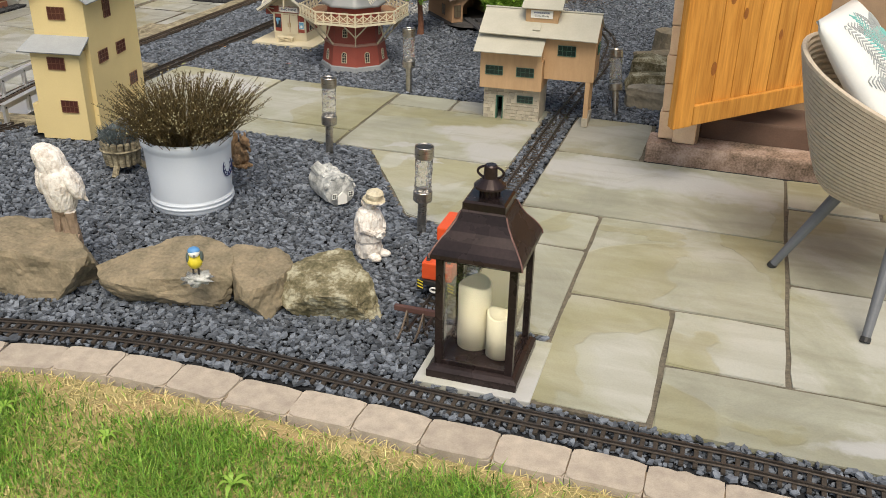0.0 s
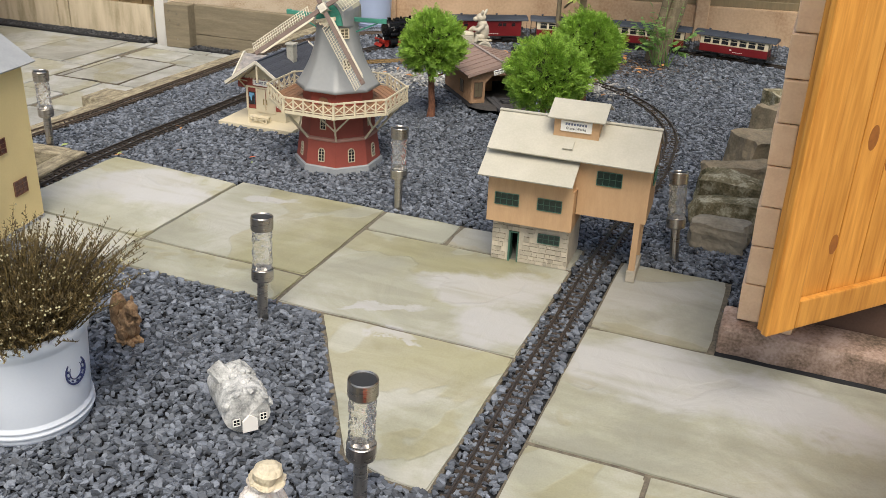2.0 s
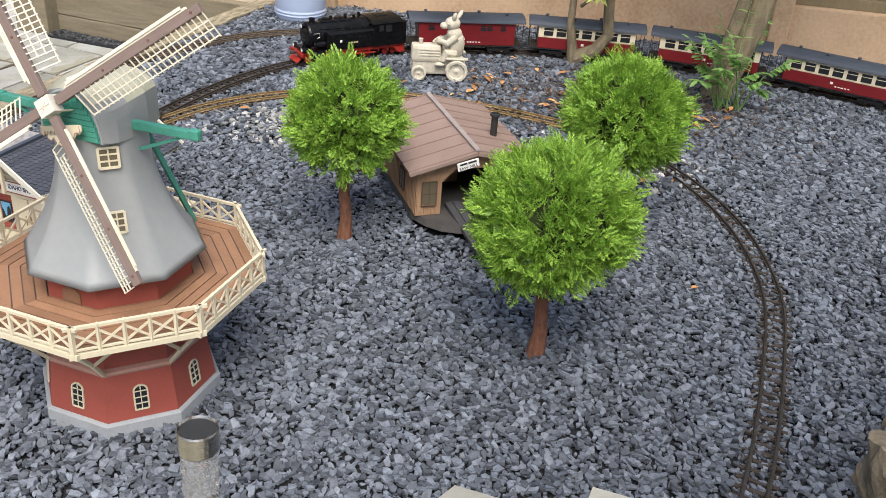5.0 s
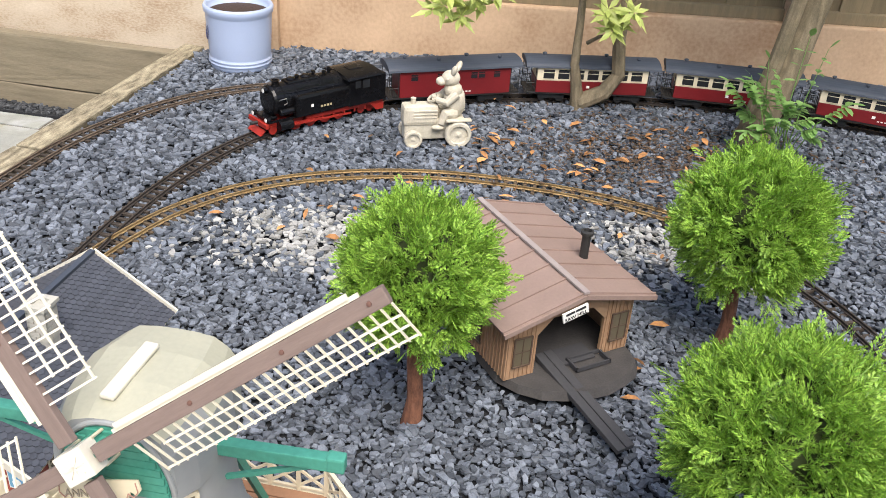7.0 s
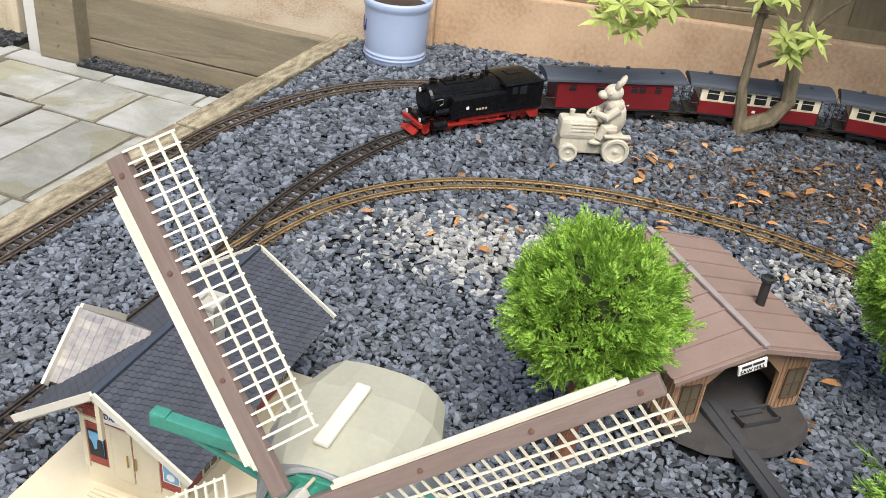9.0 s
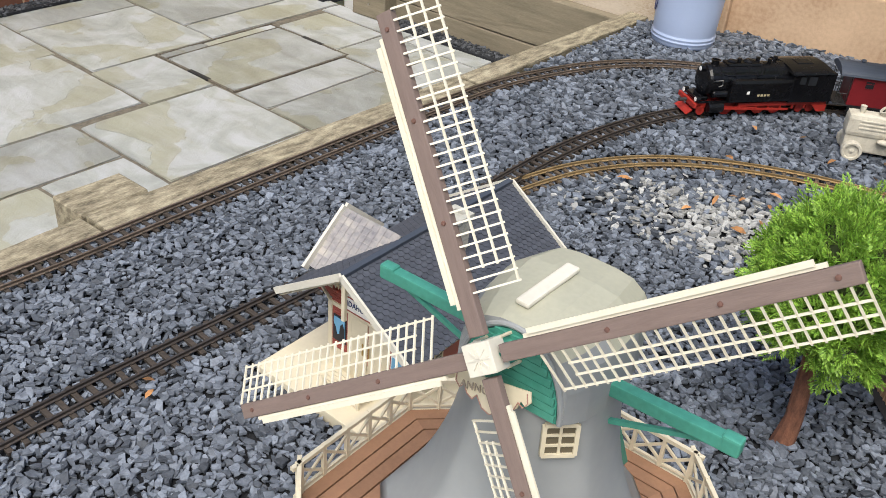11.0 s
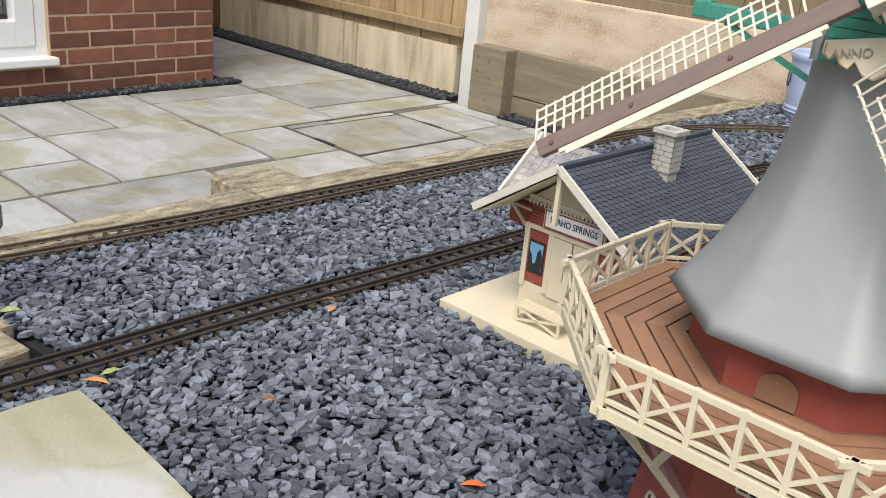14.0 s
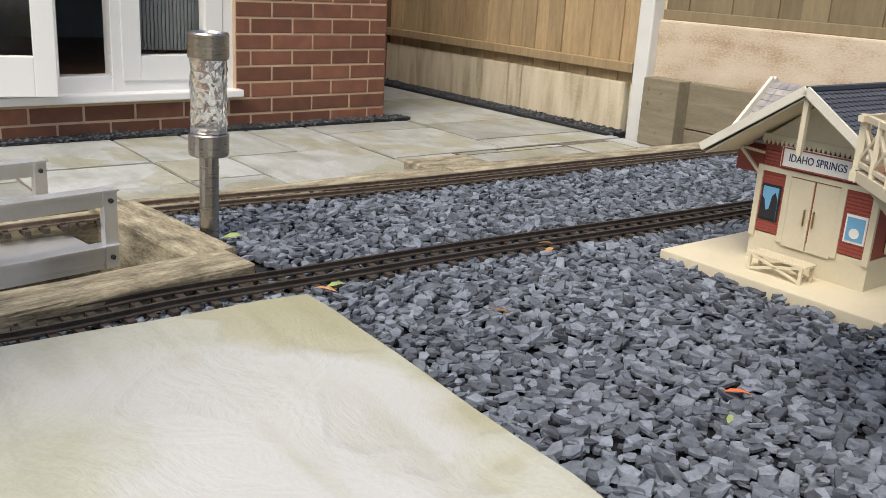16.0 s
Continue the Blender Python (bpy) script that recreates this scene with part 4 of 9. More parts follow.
back_wall("wall_back_west", (-2.72, 8.22), (-0.87, 8.0), RENDER_PALE, 0.265, FENCE_DARK, "pale rendered low wall with a weathered board fence on it")
back_wall("wall_back", (-0.87, 7.99), (3.4, 7.93), RENDER, 0.245, FENCE_DARK, "pink rendered low wall with a weathered board fence on it")
for x in (-0.87, 1.34, 3.3):
    bm = B()
    box(bm, -0.045, 0.045, -0.03, 0.09, -0.2, 1.9, 0.008)
    tagged(part("wall_post", bm, RENDER, at=Matrix.Translation((x, 7.965, 0))), "square rendered post standing against the wall", "post", "posts of the back wall")

# dark board screen, added to hide bright ground and sky down the side passage
SCREEN = SIDE @ pose(2.25, 0.0, 0.0, 0, 0, 88)
gate = thing("side_gate", SCREEN, "dark brown boarded screen added to close off the side passage", "gate", kind="structure")
bm = B()
box(bm, 0, 0.118, -0.01, 0.01, 0.03, 1.85)
screen_me = mesh_of("board", bm, surf("screen_brown", (0.16, 0.09, 0.05), (0.09, 0.05, 0.03), 5, 0.8, bump=0.3, fine=30, stretch=(8, 8, 1), each=0.15))
for k in range(14):
    piece("board", screen_me, gate, pose(k * 0.12, 0, 0))

# ---- windmill ----
def window(parent, m, w, h, mat, cols=2, rows=3, arched=False, glass=DARK_GLASS, name="window", bw=0.003):
    """A glazed window in the local x, z plane that faces -y, its foot at the origin."""
    bm = B()
    n = 8
    out = [(-w / 2, 0), (w / 2, 0)] + ([(w / 2 * math.cos(k * math.pi / n), h - w / 2 + w / 2 * math.sin(k * math.pi / n)) for k in range(n + 1)] if arched else [(w / 2, h), (-w / 2, h)])
    prism(bm, out, -0.0015, 0.0015, m=Matrix.Rotation(radians(90), 4, "X"))
    pane = part(name, bm, glass, parent, at=m)
    bm = B()
    for k, (x, z) in enumerate(out):
        x2, z2 = out[(k + 1) % len(out)]
        bar(bm, (x, -0.002, z), (x2, -0.002, z2), bw, bw, up=(0, 1, 0))
    for k in range(1, cols):
        x = -w / 2 + w * k / cols
        bar(bm, (x, -0.002, 0), (x, -0.002, h - (0.002 if arched else 0)), bw * 0.6, bw * 0.6, up=(0, 1, 0))
    for k in range(1, rows):
        z = h * k / rows
        bar(bm, (-w / 2, -0.002, z), (w / 2, -0.002, z), bw * 0.6, bw * 0.6)
    part("glazing_bar", bm, mat, pane)
    return pane


MILL = Matrix.Translation((-0.436, 4.893, 0)) @ Matrix.Rotation(radians(-11), 4, "Z")
CAP = Matrix.Rotation(radians(2), 4, "Z")
mill = thing("windmill", MILL, "model windmill with red base, grey tower and lattice sails", "windmill")
T8 = math.pi / 8
bm = B()
lathe(bm, [(0.188, -0.02), (0.186, 0.024), (0.180, 0.028)], 8, T8)
part("plinth", bm, PLINTH, mill, "grey stone plinth")
bm = B()
lathe(bm, [(0.177, 0.028), (0.163, 0.130), (0.161, 0.135)], 8, T8)
part("lower_storey", bm, BARN_RED, mill, "octagonal brick-red storey")
bm = B()
lathe(bm, [(0.166, 0.132), (0.168, 0.137), (0.166, 0.142), (0.158, 0.145)], 8, T8)
part("string_course", bm, surf("string_course", (0.45, 0.25, 0.2), (0.36, 0.2, 0.16), 20, 0.7), mill)
bm = B()
lathe(bm, [(0.156, 0.142), (0.145, 0.262), (0.142, 0.33), (0.138, 0.345)], 8, T8)
part("middle_storey", bm, BARN_RED, mill, "octagonal brick-red storey")
for k in range(8):
    a = k * math.pi / 4
    turn = Matrix.Rotation(a, 4, "Z")
    window(mill, turn @ pose(0, -0.1605, 0.047, -6, 0, 0), 0.026, 0.055, CREAM, 2, 4, True)
    if k % 2 == 0:
        window(mill, turn @ pose(0, -0.1405, 0.178, -4, 0, 0), 0.024, 0.045, CREAM, 2, 3, True)
for k in (1, 5):
    bm = B()
    prism(bm, [(-0.02, 0), (0.02, 0)] + [(0.02 * math.cos(i * math.pi / 8), 0.016 + 0.016 * math.sin(i * math.pi / 8)) for i in range(9)], -0.004, 0.004, m=Matrix.Rotation(radians(90), 4, "X"))
    part("deck_door", bm, DECK, mill, "low arched brown door", at=Matrix.Rotation(k * math.pi / 4 - math.pi / 4, 4, "Z") @ pose(0, -0.1325, 0.278))
# gallery deck: boards in eight sectors
DECK_Z, R_OUT, R_IN = 0.276, 0.285, 0.125
for k in range(8):
    turn = Matrix.Rotation(k * math.pi / 4, 4, "Z")
    n = 7
    for i in range(n):
        y0 = R_IN * math.cos(T8) + (R_OUT - R_IN) * math.cos(T8) * i / n
        y1 = R_IN * math.cos(T8) + (R_OUT - R_IN) * math.cos(T8) * (i + 1) / n - 0.0026
        t = math.tan(T8)
        bm = B()
        prism(bm, [(-y0 * t, -y0), (-y1 * t, -y1), (y1 * t, -y1), (y0 * t, -y0)], -0.004, 0.0)
        part("deck_board", bm, DECK, mill, at=turn @ pose(0, 0, DECK_Z))
bm = B()
lathe(bm, [(R_IN - 0.01, -0.008), (R_OUT - 0.004, -0.008), (R_OUT - 0.004, -0.0045), (R_IN - 0.01, -0.0045)], 8, T8, m=pose(0, 0, DECK_Z), close=True)
part("deck_base", bm, SAIL_BROWN, mill)
# railing and braces
for k in range(8):
    a0, a1 = T8 + k * math.pi / 4, T8 + (k + 1) * math.pi / 4
    p, q = Vector((math.cos(a0), math.sin(a0), 0)) * R_OUT, Vector((math.cos(a1), math.sin(a1), 0)) * R_OUT
    z0, z1 = Vector((0, 0, DECK_Z - 0.006)), Vector((0, 0, DECK_Z + 0.052))
    out = (p + q).normalized() * 0.004
    bm = B()
    bar(bm, p + z0 - (q - p) * 0.04, q + z0 + (q - p) * 0.04, 0.007, 0.011)
    bar(bm, p + z1 - (q - p) * 0.06, q + z1 + (q - p) * 0.06, 0.006, 0.006)
    mid = Vector((0, 0, DECK_Z + 0.006))
    bar(bm, p + mid, q + mid, 0.004, 0.004)
    n = 5
    for i in range(n + 1):
        c = p.lerp(q, i / n)
        bar(bm, c + z0, c + z1 * 1.0 + Vector((0, 0, 0.004)), 0.0055 if i else 0.008, 0.0055 if i else 0.008, up=(0, 1, 0))
        if i < n:
            d = p.lerp(q, (i + 1) / n)
            lo, hi = Vector((0, 0, DECK_Z + 0.009)), Vector((0, 0, DECK_Z + 0.042))
            bar(bm, c + lo, d + hi, 0.0032, 0.0038)
            bar(bm, c + hi, d + lo, 0.003, 0.0038)
    part("railing", bm, CREAM, mill, "cream lattice railing")
    foot = Vector((math.cos(a0), math.sin(a0), 0)) * 0.166
    for target in (p * 0.97, p.lerp(q, 0.33) * 0.95, p.lerp(Vector((math.cos(a0 - math.pi / 4), math.sin(a0 - math.pi / 4), 0)) * R_OUT, 0.33) * 0.95):
        bm = B()
        bar(bm, foot + Vector((0, 0, 0.142)), foot.lerp(target, 0.42) + Vector((0, 0, 0.195)), 0.0065, 0.0065) if target is p else None
        bar(bm, foot.lerp(p, 0.36) + Vector((0, 0, 0.192)), target + Vector((0, 0, DECK_Z - 0.010)), 0.006, 0.006)
        part("brace", bm, CREAM, mill)
    bm = B()
    bar(bm, foot + Vector((0, 0, 0.140)), foot.lerp(p, 0.36) + Vector((0, 0, 0.192)), 0.007, 0.007)
    part("brace", bm, CREAM, mill)
# tower
bm = B()
rings = []
for k in range(22):
    t = max(0, k - 1) / 20
    rad = 0.086 + 0.091 * (1 - t) ** 2.3 if k else 0.128
    ring = []
    for i in range(64):
        a = T8 + i * math.tau / 64
        flat = math.cos(T8) / math.cos((i % 8) * math.tau / 64 - T8)
        f = flat * (1.0 - 0.65 * t) + 0.965 * 0.65 * t
        ring.append(bm.verts.new((rad * f * math.cos(a), rad * f * math.sin(a), 0.334 + 0.266 * t)))
    rings.append(ring)
for a, b in zip(rings, rings[1:]):
    for i in range(64):
        bm.faces.new((a[i], a[(i + 1) % 64], b[(i + 1) % 64], b[i]))
part("tower", bm, MILL_GREY, mill, "smooth grey octagonal tower flared at the foot", smooth=True)
for k in (1, 5):
    window(mill, Matrix.Rotation(k * math.pi / 4, 4, "Z") @ pose(0.0, -0.0868, 0.538, -7, 0, 0), 0.034, 0.037, CREAM, 2, 3, glass=SMOKED, bw=0.0045)
    window(mill, Matrix.Rotation(k * math.pi / 4, 4, "Z") @ pose(0.0, -0.1145, 0.420, -19, 0, 0), 0.028, 0.038, CREAM, 2, 3, glass=SMOKED, bw=0.0045)
# boat-shaped cap: a barrel with a rounded ridge that falls away to the back
bm = B()
rings = []
ROUND = [(1, 0), (1.0, 0.22), (0.985, 0.42), (0.93, 0.60), (0.80, 0.78), (0.58, 0.92), (0.30, 0.985), (0, 1.0)]
FACET = [(1, 0), (1.0, 0.25), (0.99, 0.48), (0.97, 0.70), (0.84, 0.84), (0.62, 0.96), (0.30, 0.995), (0, 1.0)]
for y, w, z0, h, k in ((-0.076, 0.0635, 0.588, 0.090, 0.0), (-0.066, 0.069, 0.586, 0.094, 0.0), (-0.050, 0.076, 0.584, 0.098, 0.1), (-0.02, 0.082, 0.583, 0.101, 0.5), (0.03, 0.083, 0.583, 0.100, 1.0), (0.082, 0.070, 0.583, 0.092, 1.0), (0.106, 0.050, 0.585, 0.046, 1.0)):
    half = [(a * (1 - k) + c * k, b * (1 - k) + d * k) for (a, b), (c, d) in zip(ROUND, FACET)]
    prof = half + [(-x, z) for x, z in half[-2::-1]]
    rings.append([bm.verts.new((w * x, y, z0 + h * z)) for x, z in prof])
n = len(rings[0])
for a, b in zip(rings, rings[1:]):
    for k in range(n - 1):
        bm.faces.new((a[k], b[k], b[k + 1], a[k + 1]))
    bm.faces.new((a[0], a[n - 1], b[n - 1], b[0]))
bm.faces.new(rings[0])
bm.faces.new(rings[-1][::-1])
bm.normal_update()
for f in bm.faces:
    f.material_index = 1 if f.normal.z > 0.55 else 0
part("cap", bm, [MILL_GREY, MILL_CAP], mill, "grey boat-shaped cap with a tan faceted top", at=CAP)
bm = B()
bar(bm, (-0.010, -0.055, 0.6855), (-0.004, 0.034, 0.6875), 0.016, 0.006, bevel=0.0025)
part("cap_board", bm, WHITE, mill, "white ridge board", at=CAP)
bm = B()
out = [(0.058 * math.cos(k * math.pi / 10), 0.084 * math.sin(k * math.pi / 10)) for k in range(11)]
prism(bm, out, 0, 0.008, m=pose(0, -0.071, 0.588, 90))
front = part("cap_front", bm, MILL_GREEN, mill, "green boarded front of the cap", at=CAP)
for k in range(8):
    z = 0.002 + k * 0.0102
    w = 0.0565 * math.sqrt(max(0.05, 1 - ((z + 0.006) / 0.086) ** 2))
    bm = B()
    box(bm, -w, w, -0.0815, -0.0785, 0.588 + z * 0.96, 0.588 + z * 0.96 + 0.0088)
    part("board", bm, MILL_GREEN, front)
bm = B()
tube(bm, [(0.0612 * math.cos(k * math.pi / 20), -0.0775, 0.588 + 0.0876 * math.sin(k * math.pi / 20)) for k in range(21)], 0.0030, 8)
part("front_rim", bm, MILL_GREY, front)
bm = B()
sc = [(-0.062, 0.0), (-0.064, -0.014), (-0.056, -0.022), (-0.048, -0.016), (-0.042, -0.028), (-0.032, -0.034), (-0.024, -0.026), (-0.014, -0.042), (0, -0.048), (0.014, -0.042), (0.024, -0.026), (0.032, -0.034), (0.042, -0.028), (0.048, -0.016), (0.056, -0.022), (0.064, -0.014), (0.062, 0.0)]
prism(bm, sc[::-1], 0, 0.003, m=Matrix.Diagonal((0.70, 0.70, 0.76, 1)) @ pose(0, 0, 0, 74))
BOARD = pose(-0.005, -0.093, 0.616, 0, -12, 2)
name_board = part("name_board", bm, CREAM, mill, "scalloped cream board with red edging", at=BOARD)
bm = B()
for k in range(len(sc) - 1):
    bar(bm, (sc[k][0] * 0.66, -0.0035, sc[k][1] * 0.70 - 0.002), (sc[k + 1][0] * 0.66, -0.0035, sc[k + 1][1] * 0.70 - 0.002), 0.0008, 0.0008, up=(0, 1, 0))
part("edging", bm, EDGE_PINK, name_board, "thin faded red edging", at=pose(0, 0, 0, -16))
lettering("ANNO", 0.0115, BOARD @ pose(-0.019, -0.0072, -0.0115, -16), FADED, mill)
# tail beams
for s in (-1, 1):
    bm = B()
    bar(bm, (s * 0.06, -0.012, 0.606), (s * 0.204, -0.012, 0.609), 0.014, 0.016, bevel=0.002)
    bar(bm, (s * 0.196, -0.012, 0.610), (s * 0.216, -0.012, 0.610), 0.015, 0.019, bevel=0.003)
    part("yoke_beam", bm, MILL_GREEN, mill, "green beam with a stepped end", at=CAP)
    bm = B()
    bar(bm, (s * 0.18, -0.012, 0.600), (s * 0.083, -0.004, 0.556), 0.0045, 0.0055)
    part("yoke_strut", bm, MILL_GREEN, mill, at=CAP)
bm = B()
bar(bm, (0, 0.09, 0.60), (0.03, 0.22, 0.29), 0.008, 0.01)
part("tail_pole", bm, MILL_GREEN, mill)
# sails
FACE = MILL.inverted() @ Matrix.Translation((-0.462, 4.781, 0.658)) @ Matrix.Rotation(radians(-9.2), 4, "Z") @ Matrix.Rotation(radians(-17.3), 4, "X")
bm = B()
box(bm, -0.0155, 0.0155, -0.012, 0.014, -0.0155, 0.0155, 0.001)
hub = part("hub", bm, WHITE, mill, "white square hub with a raised star", at=FACE @ Matrix.Rotation(radians(37), 4, Vector((0, -1, 0))))
bm = B()
box(bm, -0.0132, 0.0132, 0.014, 0.032, -0.0132, 0.0132, 0.001)
part("hub_back", bm, MILL_GREEN, hub, "green block behind the hub")
for k in range(4):
    bm = B()
    tube(bm, [(0.0150, 0.010, 0.0140), (0.0150, 0.034, 0.0140)], 0.0018, 7)
    part("pin", bm, CREAM, hub, at=Matrix.Rotation(k * math.pi / 2, 4, "Y"))
for k in range(4):
    bm = B()
    bar(bm, (-0.012 * math.cos(k * math.pi / 4), -0.0125, -0.012 * math.sin(k * math.pi / 4)), (0.012 * math.cos(k * math.pi / 4), -0.0125, 0.012 * math.sin(k * math.pi / 4)), 0.0018, 0.0018)
    part("star_arm", bm, WHITE, hub)
bm = B()
tube(bm, [(0, 0, 0), (0, 0.1, 0)], 0.016, 12)
part("shaft", bm, MILL_GREEN, mill, at=FACE)
L, W = 0.317, 0.044


def sail_meshes():
    stock = B()
    box(stock, 0.0, L, -0.005, 0.005, -0.0085, 0.0085, 0.0012)
    grid = B()
    x0, n = 0.040, 25
    for i in range(n + 1):
        x = x0 + (L - x0) * i / n
        bar(grid, (x, -0.003, -0.0085), (x, -0.003 + W * 0.53, -W * 0.92 - 0.0085), 0.0019, 0.0019)
    for j in (0.36, 0.68, 1.0):
        bar(grid, (x0 + (0.02 if j < 1 else 0.0), -0.003 + W * 0.50 * j, -0.0085 - W * 0.866 * j), (L, -0.003 + W * 0.50 * j, -0.0085 - W * 0.866 * j), 0.0019, 0.0022)
    lead = B()
    box(lead, 0.028, L - 0.022, -0.004, 0.0, 0.0090, 0.0130)
    box(lead, 0.034, L - 0.030, -0.0065, -0.0042, 0.0120, 0.0175)
    return mesh_of("stock", stock, SAIL_BROWN), mesh_of("lattice", grid, SAIL_CREAM), mesh_of("leading_board", lead, SAIL_CREAM)


stock_me, grid_me, lead_me = sail_meshes()
bolt = B()
lathe(bolt, [(0.0, 0.0), (0.0026, 0.0), (0.0022, 0.0015), (0, 0.0018)], 8, m=pose(0, -0.005, 0, 90))
bolt_me = mesh_of("bolt", bolt, surf("rusty_bolt", (0.17, 0.085, 0.065), (0.10, 0.06, 0.05), 60, 0.6))
for k in range(4):
    at = FACE @ Matrix.Rotation(radians(37 + 90 * k), 4, Vector((0, -1, 0))) @ Matrix.Translation((0.02, 0, 0))
    sail = piece("sail", stock_me, mill, at)
    tagged(sail, "brown wooden sail arm")
    for nm, me in (("lattice", grid_me), ("leading_board", lead_me)):
        piece(nm, me, sail, Matrix())
    for x in (0.11, 0.21, 0.30):
        piece("bolt", bolt_me, sail, pose(x, 0, 0))

# ---- station ----
STN = Matrix.Translation((-0.903, 5.285, -0.010)) @ Matrix.Rotation(radians(-11.5), 4, "Z") @ Matrix.Translation((-0.004, 0.03, 0))
stn = thing("station", STN, "red and cream model railway station with blue-grey shingle roof", "model building")
bm = B()
box(bm, -0.20, 0.19, -0.105, 0.43, -0.012, 0.022, 0.002)
part("platform", bm, CREAM, stn, "cream platform slab")
PZ, LEN, HW, EAVE, APEX, TIP = 0.022, 0.37, 0.103, 0.203, 0.316, 0.204
bm = B()
box(bm, -HW, HW, 0, LEN, PZ, PZ + 0.048)
part("base_wall", bm, CREAM, stn, "cream panelled lower wall")
bm = B()
box(bm, -HW + 0.003, HW - 0.003, 0.003, LEN - 0.003, PZ + 0.048, EAVE + 0.024)
part("red_wall", bm, BARN_RED, stn, "brick-red clapboard wall")
bm = B()
prism(bm, [(-HW, EAVE + 0.022), (HW, EAVE + 0.022), (0.0, APEX - 0.012)], -0.006, 0.002, m=Matrix.Rotation(radians(90), 4, "X"))
part("gable", bm, CREAM, stn, "cream gable")
bm = B()
prism(bm, [(-HW, EAVE + 0.022), (HW, EAVE + 0.022), (0.0, APEX - 0.012)], -LEN, -LEN + 0.006, m=Matrix.Rotation(radians(90), 4, "X"))
part("gable", bm, CREAM, stn, "cream gable")
bm = B()
for x in (-HW + 0.004, HW - 0.004, -0.047, 0.047):
    box(bm, x - 0.005, x + 0.005, -0.004, 0.002, PZ if abs(x) > 0.1 else PZ + 0.04, EAVE + 0.024 if abs(x) > 0.1 else EAVE - 0.028)
for z in (EAVE - 0.026, EAVE + 0.026):
    box(bm, -HW, HW, -0.005, 0.002, z - 0.004, z + 0.004)
box(bm, -0.004, 0.004, -0.072, -0.065, EAVE + 0.016, APEX - 0.005)
part("trim", bm, CREAM, stn, "cream corner boards and string courses")
bm = B()
box(bm, -HW + 0.006, HW - 0.006, -0.0012, 0.0035, 0, 0.0052, 0.0008)
clap_me = mesh_of("clapboard", bm, BARN_RED)
for k in range(24):
    piece("clapboard", clap_me, stn, pose(0, 0, PZ + 0.05 + k * 0.0056, 8))
bm = B()
for s in (-1, 1):
    box(bm, min(s * 0.0015, s * 0.042), max(s * 0.0015, s * 0.042), -0.004, 0.003, PZ + 0.036, EAVE - 0.032, 0.001)
doors = part("double_door", bm, CREAM, stn, "cream double doors")
for s in (-1, 1):
    bm = B()
    tube(bm, [(s * 0.008, -0.009, PZ + 0.078), (s * 0.008, -0.009, PZ + 0.104)], 0.0016, 6)
    part("handle", bm, surf("brass", (0.5, 0.36, 0.14), None, 30, 0.35, 0.9), doors)
for x, m1, m2 in ((-0.074, POSTER_BLUE, INK), (0.075, POSTER_BLUE, SIGN_WHITE)):
    bm = B()
    box(bm, x - 0.017, x + 0.017, -0.003, 0.004, PZ + 0.070, PZ + (0.130 if x < 0 else 0.114))
    poster = part("poster", bm, INK if x < 0 else SIGN_WHITE, stn, "small framed travel poster")
    bm = B()
    box(bm, x - 0.014, x + 0.014, -0.0045, -0.001, PZ + 0.074, PZ + (0.126 if x < 0 else 0.110))
    part("picture", bm, m1, poster)
    bm = B()
    if x < 0:
        prism(bm, [(x - 0.014, PZ + 0.074), (x + 0.014, PZ + 0.074), (x + 0.014, PZ + 0.106), (x + 0.009, PZ + 0.118), (x + 0.004, PZ + 0.112), (x + 0.001, PZ + 0.090), (x - 0.005, PZ + 0.087), (x - 0.009, PZ + 0.104), (x - 0.014, PZ + 0.110)], 0.0045, 0.0055, m=Matrix.Rotation(radians(90), 4, "X"))
    else:
        lathe(bm, [(0, 0), (0.008, 0), (0.008, 0.001), (0, 0.001)], 16, m=pose(x, -0.0045, PZ + 0.086, 90))
    part("motif", bm, m2, poster)
bm = B()
box(bm, -0.063, 0.063, -0.010, -0.004, EAVE - 0.018, EAVE + 0.015, 0.001)
sign = part("sign", bm, SIGN_WHITE, stn, "white station name board with red border")
bm = B()
for z in (EAVE - 0.0165, EAVE + 0.0135):
    box(bm, -0.061, 0.061, -0.0112, -0.0095, z - 0.001, z + 0.001)
for x in (-0.060, 0.060):
    box(bm, x - 0.001, x + 0.001, -0.0112, -0.0095, EAVE - 0.0165, EAVE + 0.0135)
part("border", bm, BARN_RED, sign)
lettering("IDAHO SPRINGS", 0.0172, pose(0, -0.0105, EAVE - 0.001), INK_BLUE, stn, squeeze=0.78)
# fretted board below the gable
bm = B()
for k in range(26):
    x = -HW + 0.004 + k * (2 * HW - 0.008) / 25
    prism(bm, [(x - 0.004, EAVE + 0.022), (x + 0.004, EAVE + 0.022), (x, EAVE + 0.013)], 0.004, 0.007, m=Matrix.Rotation(radians(90), 4, "X"))
part("fretwork", bm, CREAM, stn)
# side windows
for s in (-1, 1):
    for y in (0.07, 0.2, 0.33):
        window(stn, pose(s * (HW - 0.002), y, PZ + 0.055, 0, 0, 90 * s), 0.045, 0.06, CREAM, 2, 2)
